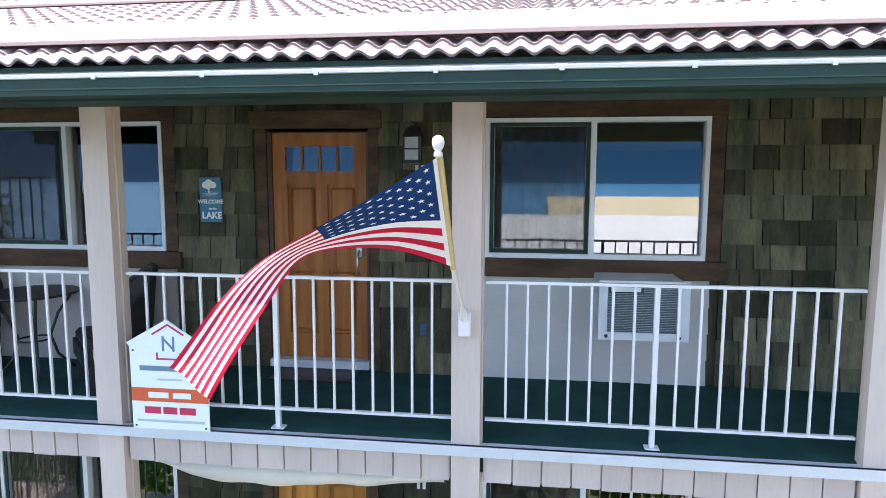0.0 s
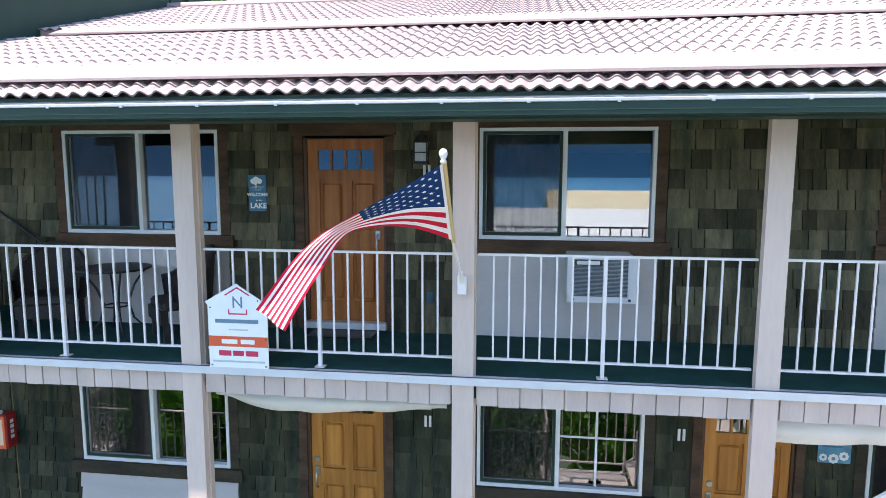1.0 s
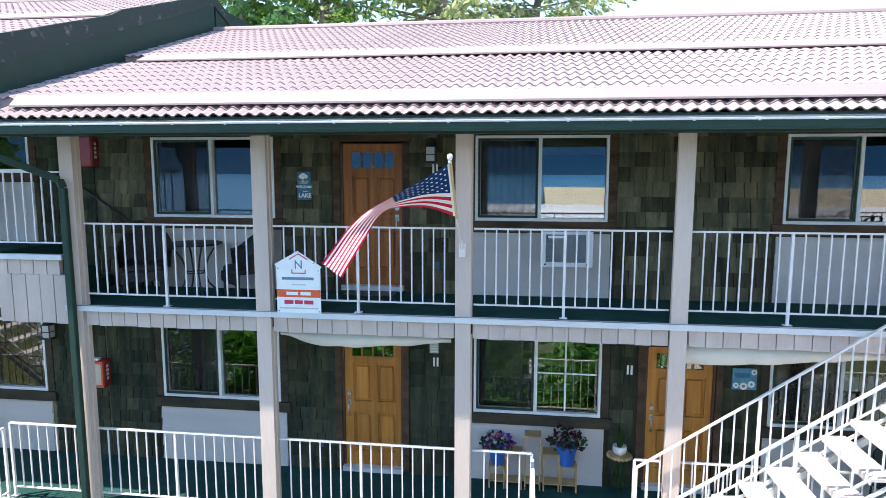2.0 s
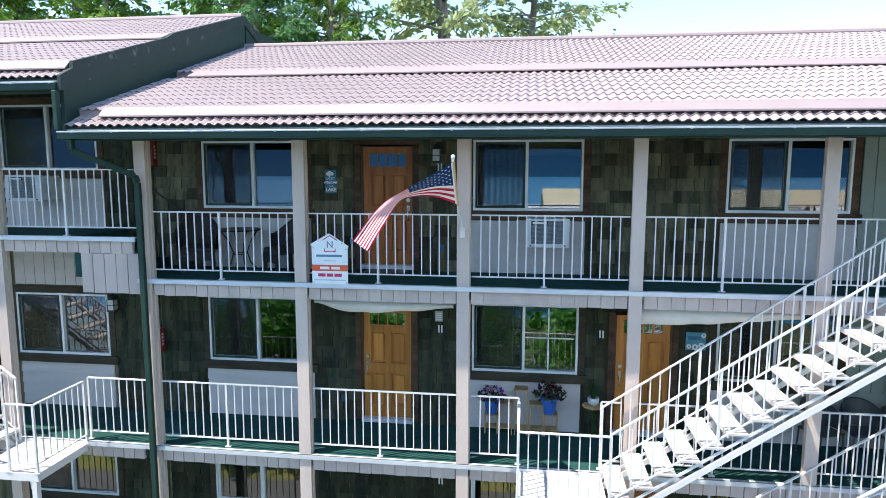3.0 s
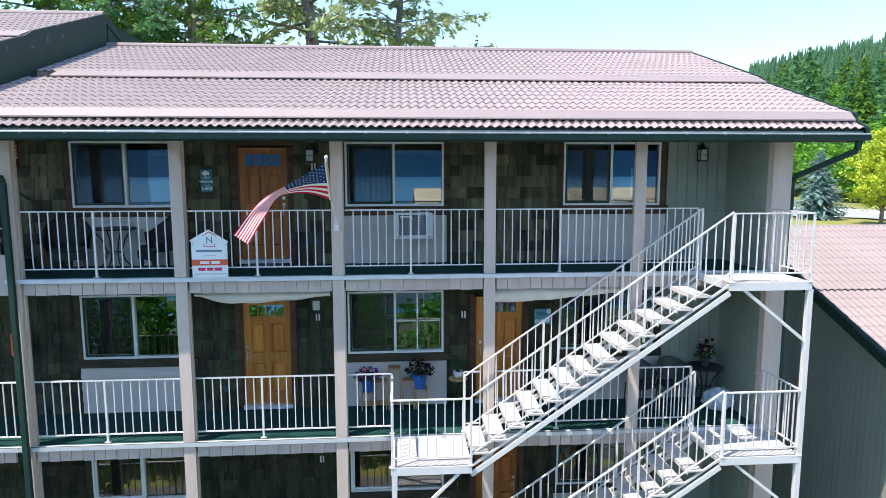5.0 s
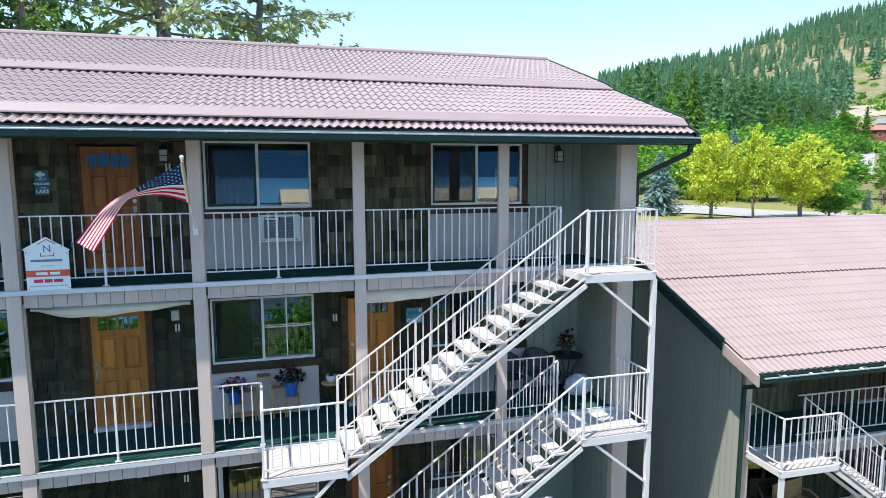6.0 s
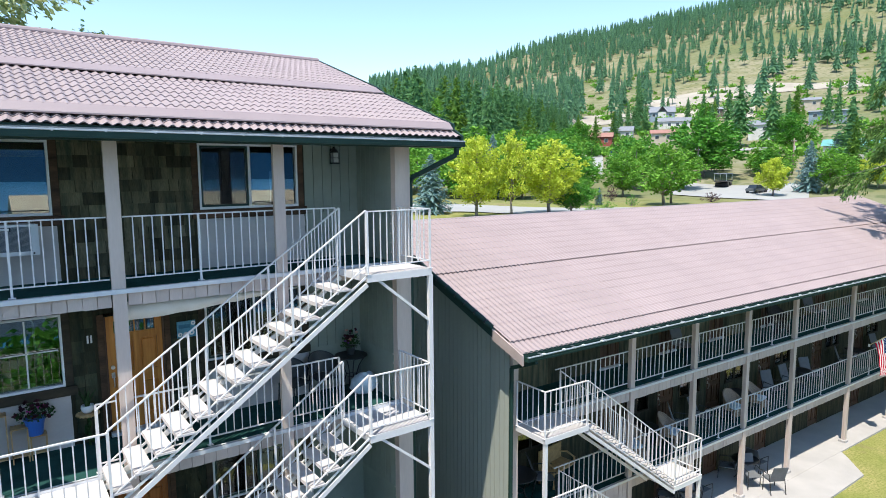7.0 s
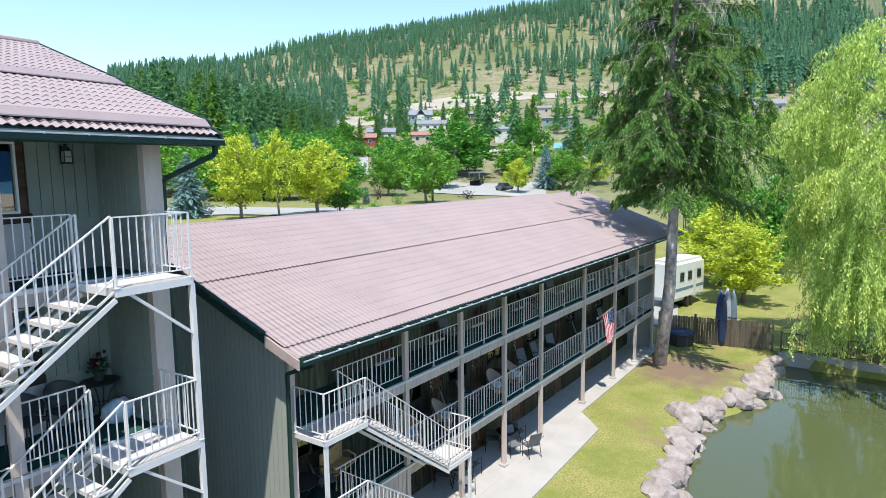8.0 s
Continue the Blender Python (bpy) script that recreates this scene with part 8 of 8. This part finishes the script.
def car(at, turn, mat, label):
    g = thing("car", at, label, "car", "parked cars", turn=turn)
    bm = boxes((-2.1, 2.1, -0.85, 0.85, 0.35, 0.9))
    bmesh.ops.bevel(bm, geom=list(bm.edges), offset=0.12, segments=2, affect="EDGES")
    part("body", bm, mat, g)
    bm = bmesh.new()
    lo = [bm.verts.new(p) for p in ((-1.5, -0.75, 0.88), (1.1, -0.75, 0.88), (1.1, 0.75, 0.88), (-1.5, 0.75, 0.88))]
    hi = [bm.verts.new(p) for p in ((-1.1, -0.62, 1.42), (0.5, -0.62, 1.42), (0.5, 0.62, 1.42), (-1.1, 0.62, 1.42))]
    for i in range(4):
        bm.faces.new((lo[i], lo[(i + 1) % 4], hi[(i + 1) % 4], hi[i]))
    bm.faces.new(hi)
    part("cabin", bm, M_PANE, g)
    for x in (-1.3, 1.3):
        for y in (-0.8, 0.8):
            part("wheel", rod(bmesh.new(), [(x, y - 0.1, 0.33), (x, y + 0.1, 0.33)], 0.33, 14), M_BLACK, g)
    return g


M_CARS = [material("car_paint_%s" % n_, c, rough=0.25, vary=0.03, bump=0) for n_, c in (("blue", (0.04, 0.10, 0.25)), ("white", (0.7, 0.7, 0.7)), ("grey", (0.12, 0.13, 0.14)))]
for k, (head, rad, turn, lab) in enumerate(((50.5, 211, 20, "dark blue parked car"), (51.4, 203, 10, "white parked pickup-sized car"), (61.4, 118, 0, "dark grey parked car"))):
    car(polar(head, rad), turn, M_CARS[k], lab)
tl = thing("boat_trailer", polar(59.0, 126), "dark flatbed boat trailer in the car park", "trailer", turn=20)
part("bed", boxes((-3, 3, -1, 1, 0.9, 1.15)), M_DARK, tl)
part("canopy", boxes((-3.0, 2.2, -1.1, 1.1, 2.3, 2.45)), M_HROOF, tl)
for x in (-2.8, 2.0):
    for y in (-1, 1):
        part("stake", boxes((x - 0.05, x + 0.05, y - 0.05, y + 0.05, 1.15, 2.3)), M_STEEL, tl)
for x in (-1.2, 1.2):
    part("wheel", rod(bmesh.new(), [(x, -1.1, 0.42), (x, 1.1, 0.42)], 0.42, 14), M_BLACK, tl)

# ---- lawn edge, fence and yard things ----
def boulder(at, size, seed):
    r = random.Random(seed)
    bm = bmesh.new()
    bmesh.ops.create_icosphere(bm, subdivisions=3, radius=1.0)
    o = Vector((r.uniform(0, 50), r.uniform(0, 50), r.uniform(0, 50)))
    for v in bm.verts:
        p = v.co.copy()
        k = 1 + 0.30 * noise.noise(p * 1.1 + o) + 0.12 * noise.noise(p * 2.7 + o)
        p = Vector((round(p.x * 3.2 + 0.3 * noise.noise(p * 2 + o)) / 3.2 * 0.35 + p.x * 0.65, p.y, round(p.z * 2.6) / 2.6 * 0.3 + p.z * 0.7))
        v.co = Vector((p.x * size[0] * k, p.y * size[1] * k, p.z * size[2] * k))
    g = tagged(part("boulder", bm, M_ROCK, None), "weathered grey-brown boulder on the pond bank", "boulder", "bank boulders")
    g.location, g.rotation_euler = at, (r.uniform(-0.2, 0.2), r.uniform(-0.2, 0.2), r.uniform(0, 6.28))
    return g


rb = random.Random(4)
x = 13.6
k = 0
while x < 41.0:
    s = rb.uniform(0.5, 0.9)
    y = float(shore_y(x))
    boulder((x, y + rb.uniform(-0.15, 0.25), GROUND - 0.25 + rb.uniform(-0.1, 0.05)), (s, s * rb.uniform(0.65, 0.95), s * rb.uniform(0.5, 0.75)), k)
    if rb.random() < 0.75:
        t = rb.uniform(0.3, 0.6)
        boulder((x + rb.uniform(-0.4, 0.5), y - s * 0.75, GROUND - 0.62), (t, t * 0.8, t * 0.65), 100 + k)
    x += s * rb.uniform(1.25, 1.6)
    k += 1
structure("bank_wall", boxes((40.9, 41.25, -9.1, -2.3, GROUND - 1.4, GROUND + 0.12)), M_CONCRETE, "low weathered retaining wall along the pond", "wall")

M_FENCE = material("fence_boards", (0.10, 0.08, 0.062), rough=0.9, vary=0.3, scale=5, fine=40, bump=0.4, stretch=(1, 1, 0.15), per_piece=0.25)
fe = thing("wooden_fence", (40.3, 4.3, GROUND), "weathered brown board fence at the end of the lawn", "fence")
fa, fb = Vector((0, 0, 0)), Vector((1.1, -6.2, 0))
fd = (fb - fa)
fl = fd.length
ang = math.atan2(fd.y, fd.x)
bmesh_board = mesh_of("fence_board", boxes((0.006, 0.144, -0.012, 0.012, 0.06, 1.7)), M_FENCE)
for i in range(int(fl / 0.15)):
    b = part("fence_board", bmesh_board, None, fe, at=fd * (i * 0.15 / fl) + Vector((0, 0, -0.02 * (i % 3))))
    b.rotation_euler = (0, 0, ang)
for f in (0.0, 0.33, 0.66, 1.0):
    part("post", boxes((-0.06, 0.06, -0.06, 0.06, -0.2, 1.85)), M_FENCE, fe, at=fd * f)
for z in (0.4, 1.35):
    part("cross_rail", bar(bmesh.new(), (0.06, 0, z), fd + Vector((0.06, 0, z)), 0.04, 0.09), M_FENCE, fe)
M_KAYAKS = [material("kayak_" + n_, c, rough=0.4, vary=0.08, scale=2) for n_, c in (("blue", (0.03, 0.06, 0.20)), ("grey", (0.35, 0.38, 0.40)), ("slate", (0.14, 0.19, 0.23)), ("navy", (0.02, 0.04, 0.10)))]
for i, (dx, dy, h, m_, lab) in enumerate(((0, 0, 3.45, 0, "blue paddleboard stood on end against the fence"), (0.1, -0.36, 3.6, 1, "pale grey paddleboard stood on end"), (0.16, -0.68, 3.5, 2, "slate grey paddleboard stood on end"), (-0.14, -0.2, 3.2, 3, "navy kayak stood on end"))):
    g = thing("paddleboard", (41.0 + dx, 0.95 + dy, GROUND), lab, "paddleboard", "stood boards", turn=rb.uniform(-20, 20))
    prof = [(0.08, 0.0), (0.24, h * 0.12), (0.32, h * 0.4), (0.32, h * 0.65), (0.22, h * 0.88), (0.04, h)]
    bm = lathe(bmesh.new(), prof, 18)
    for v in bm.verts:
        v.co.x, v.co.y = v.co.x * 0.26, v.co.y * 0.78
    part("hull", bm, M_KAYAKS[m_], g, smooth=True)
    part("strap", boxes((-0.095, 0.095, -0.26, 0.26, h * 0.5, h * 0.5 + 0.04)), M_BLACK, g)
tub = thing("covered_tub", (39.9, 2.9, GROUND), "dark blue covered tub beside the trunk", "tub")
tub.scale = (0.85, 0.85, 0.85)
part("shell", lathe(bmesh.new(), [(0.75, 0), (0.85, 0.1), (0.9, 0.8), (0.88, 0.85)], 8), M_DARK, tub)
part("cover", lathe(bmesh.new(), [(0.93, 0.85), (0.95, 0.95), (0.6, 1.12), (0.05, 1.18)], 20), M_KAYAKS[3], tub, smooth=True)
tr = thing("travel_trailer", (51.9, 6.2, gz(51.9, 6.2)), "white travel trailer beyond the fence", "trailer", turn=-12)
tr.scale = (0.65, 0.9, 1.1)
bm = boxes((-3.8, 3.8, -1.2, 1.2, 0.55, 3.4))
bmesh.ops.bevel(bm, geom=list(bm.edges), offset=0.25, segments=3, affect="EDGES")
part("body", bm, M_VINYL, tr)
part("stripe", boxes((-3.7, 3.7, -1.215, -1.2, 1.3, 1.5)), M_SLATE, tr)
for x in (-2.2, -0.2, 2.2):
    w_ = part("window", boxes((x - 0.55, x + 0.55, -1.215, -1.2, 1.9, 2.6)), M_STEEL, tr)
    part("pane", boxes((x - 0.48, x + 0.48, -1.225, -1.215, 1.97, 2.53)), M_PANE, w_)
part("door", boxes((0.7, 1.4, -1.22, -1.2, 0.7, 2.7)), M_AC, tr)
for x in (-0.5, 0.5):
    part("wheel", rod(bmesh.new(), [(x, -1.22, 0.36), (x, 1.22, 0.36)], 0.36, 14), M_BLACK, tr)
sb = thing("sign_board", (96.0, 16.4, gz(96.0, 16.4)), "small wooden roadside sign on two posts", "sign")
for x in (-0.6, 0.6):
    part("post", boxes((x - 0.07, x + 0.07, -0.07, 0.07, -0.3, 3.6)), M_WOODPOLE, sb)
part("board", boxes((-0.62, 0.62, -0.1, -0.071, 1.9, 3.4)), M_CREAM, sb)
for i in range(3):
    part("bar", boxes((-0.45, 0.45, -0.106, -0.1, 2.2 + 0.35 * i, 2.35 + 0.35 * i)), M_HRED, sb)

# dark wire fence over the retaining wall
wf = thing("wire_fence", (41.05, -2.4, GROUND + 0.12), "dark metal picket fence on the retaining wall", "fence")
for i in range(5):
    part("post", boxes((-0.04, 0.04, -0.04, 0.04, 0, 1.2)), M_FENCE, wf, at=(0.02, -1.55 * i, 0))
for z in (0.15, 1.1):
    part("cross_rail", boxes((-0.02, 0.02, -6.2, 0, z, z + 0.05)), M_FENCE, wf)
for i in range(48):
    part("picket", boxes((-0.008, 0.008, -0.008, 0.008, 0.2, 1.1)), M_BLACK, wf, at=(0, -0.13 * i, 0))

# ---- seats on the second building ----
M_CUSH = material("pale_cushion", (0.45, 0.56, 0.64), rough=0.85, vary=0.08, scale=6)
M_RATTAN = material("tan_rattan", (0.30, 0.225, 0.16), rough=0.7, vary=0.2, scale=30, fine=120, bump=0.5)
M_MESHFAB = material("sling_fabric", (0.14, 0.145, 0.15), rough=0.8, vary=0.08, scale=8)


def patio_chair(at, turn, label="dark metal patio chair with arms"):
    g = thing("patio_chair", at, label, "chair", "patio chairs", turn=turn)
    for x in (-0.26, 0.26):
        part("side_frame", rod(bmesh.new(), [(x, -0.28, 0), (x, -0.27, 0.62), (x, 0.2, 0.64), (x, 0.26, 0.42), (x, 0.36, 0)], 0.016, 6), M_BLACK, g, smooth=True)
    part("seat", boxes((-0.25, 0.25, -0.25, 0.22, 0.41, 0.43)), M_MESHFAB, g)
    bm = bmesh.new()
    bar(bm, (0, 0.22, 0.42), (0, 0.42, 0.98), 0.5, 0.025)
    part("backrest", bm, M_MESHFAB, g)
    return g


pc0 = patio_chair((21.35, 3.75, GROUND + 0.06), 150, label="sling patio chair standing in the sun")
for z in (RTOP, RMID):
    for x in (17.9, 19.0, 23.4, 24.7, 26.2, 29.1, 32.5):
        if z == RMID or x in (17.9, 23.4, 26.2):
            (wicker_chair if rb.random() < 0.4 else patio_chair)((x, 4.95, z), rb.uniform(-40, 40))
for x in (16.15, 21.2, 25.4, 30.1):
    bistro_table((x, 5.0, RMID), 0.4, 0.72)
for x in (18.0, 21.4):
    for i in range(3):
        patio_chair((x + 0.75 * math.cos(2.1 * i), 4.75 + 0.5 * math.sin(2.1 * i), GROUND + 0.06), 120 * i + 90)
    bistro_table((x, 4.75, GROUND + 0.06), 0.45, 0.7)
for x in (15.3, 17.0, 20.5, 21.9):
    wicker_chair((x, 4.75, RMID), rb.uniform(-35, 35), M_RATTAN, M_CUSH, "tan rattan tub chair with a pale blue cushion")
bistro_table((11.0, 4.9, RMID), 0.5, 0.72)
patio_chair((11.9, 4.9, RMID), 60)
wd = thing("wooden_bench", (12.6, 5.1, RMID), "light wooden bench with arms", "bench", turn=10)
part("seat", boxes((-0.5, 0.5, -0.25, 0.25, 0.4, 0.45)), M_BAMBOO, wd)
part("backrest", boxes((-0.5, 0.5, 0.22, 0.26, 0.45, 0.9)), M_BAMBOO, wd)
for x_ in (-0.46, 0.46):
    part("arm", rod(bmesh.new(), [(x_, -0.22, 0), (x_, -0.24, 0.6), (x_, 0.0, 0.68), (x_, 0.24, 0.62), (x_, 0.24, 0)], 0.03, 8), M_BAMBOO, wd)
H2 = Vector((29.0, 4.1, 5.72))
cloth_flag("flag", H2, ((0.0, -0.78, 0.66), (0.05, -0.8, 0.2), (0.1, -0.78, -0.3), (0.12, -0.75, -0.75), (0.1, -0.72, -1.08)), ((0.0, -0.2, 0.15), (-0.02, -0.3, -0.1), (0.0, -0.40, -0.45), (0.03, -0.42, -0.8), (0.05, -0.40, -1.16)), "small striped flag hanging from a balcony rail")
fp2 = thing("flag_pole", H2, "slanting wooden flag pole on a balcony rail", "flag pole")
part("pole", rod(bmesh.new(), [(0, 0, 0), (0, -0.84, 0.72)], 0.016, 8), M_POLE, fp2)
part("bracket", boxes((-0.03, 0.03, -0.04, 0.02, -0.05, 0.05)), M_WHITE, fp2)

settle(done)

# ---- lake side: boathouses seen only in the window glass ----
M_WROOF = material("white_metal_roof", (0.70, 0.71, 0.72), rough=0.5, vary=0.05, scale=0.6)
M_TROOF = material("tan_roof", (0.58, 0.50, 0.34), rough=0.8, vary=0.06, scale=0.4)
for x0, x1, y0, y1, e, rz_, mat, lab in ((-6, 60, -58, -36, 5.6, 9.6, M_WROOF, "boathouse with a white metal roof by the lake"), (4, 95, -98, -66, 6.4, 10.3, M_TROOF, "long boathouse with a tan roof by the lake")):
    g = thing("boathouse", ((x0 + x1) / 2, (y0 + y1) / 2, -0.5), lab, "boathouse", "boathouses")
    w, d = (x1 - x0) / 2, (y1 - y0) / 2
    part("wall", boxes((-w, w, -d, d, 0.0, e + 0.4)), M_HWALL, g)
    bm = bmesh.new()
    pr = ((-d - 0.8, e + 0.4), (0, rz_ + 0.5), (d + 0.8, e + 0.4), (0, rz_ + 0.2))
    a, b = [bm.verts.new((-w - 0.8, y, z)) for y, z in pr], [bm.verts.new((w + 0.8, y, z)) for y, z in pr]
    bm.faces.new(a), bm.faces.new(b[::-1])
    for i in range(4):
        bm.faces.new((a[i], b[i], b[(i + 1) % 4], a[(i + 1) % 4]))
    part("roof", bm, mat, g)
dk = thing("lake_dock", (-40, -60, WATER - 0.2), "long weathered floating dock on the lake", "dock")
part("deck", boxes((-45, 30, -1.2, 1.2, 0.2, 0.55)), M_CONCRETE, dk)
for i in range(6):
    part("finger", boxes((-40 + 12 * i, -38.8 + 12 * i, -9, -1.2, 0.2, 0.5)), M_CONCRETE, dk)
for k, (x, y, hh, w) in enumerate(((-48, -38, 20, 4.6), (-57, -36, 22, 5.0), (-70, -40, 24, 6.0))):
    tree("lakeside", (x, y, max(WATER - 0.1, gz(x, y))), M_SPRUCE, "tall dark fir by the lake shore", conifer_meshes, dict(BIG, seed=95, twigs=8, per_twig=8, leaf=0.6, tiers=16), hh, w, turn=90 * k, group="lakeside trees")
# row out of view, added so the lower windows mirror dark green
for k, (x, y, hh, w) in enumerate(((-13.6, -7.6, 6.8, 2.9), (-9.4, -7.2, 7.0, 3.0), (-5.2, -7.5, 6.6, 2.8), (-1.0, -7.3, 6.9, 2.9), (3.2, -7.0, 6.7, 2.9))):
    tree("bank_tree", (x, y, gz(x, y) - 0.05), M_DEEP, "out-of-view dark green leafy tree on the pond bank", broadleaf_meshes, dict(MIDDLE, seed=97), hh, w, turn=75 * k, group="lakeside trees")
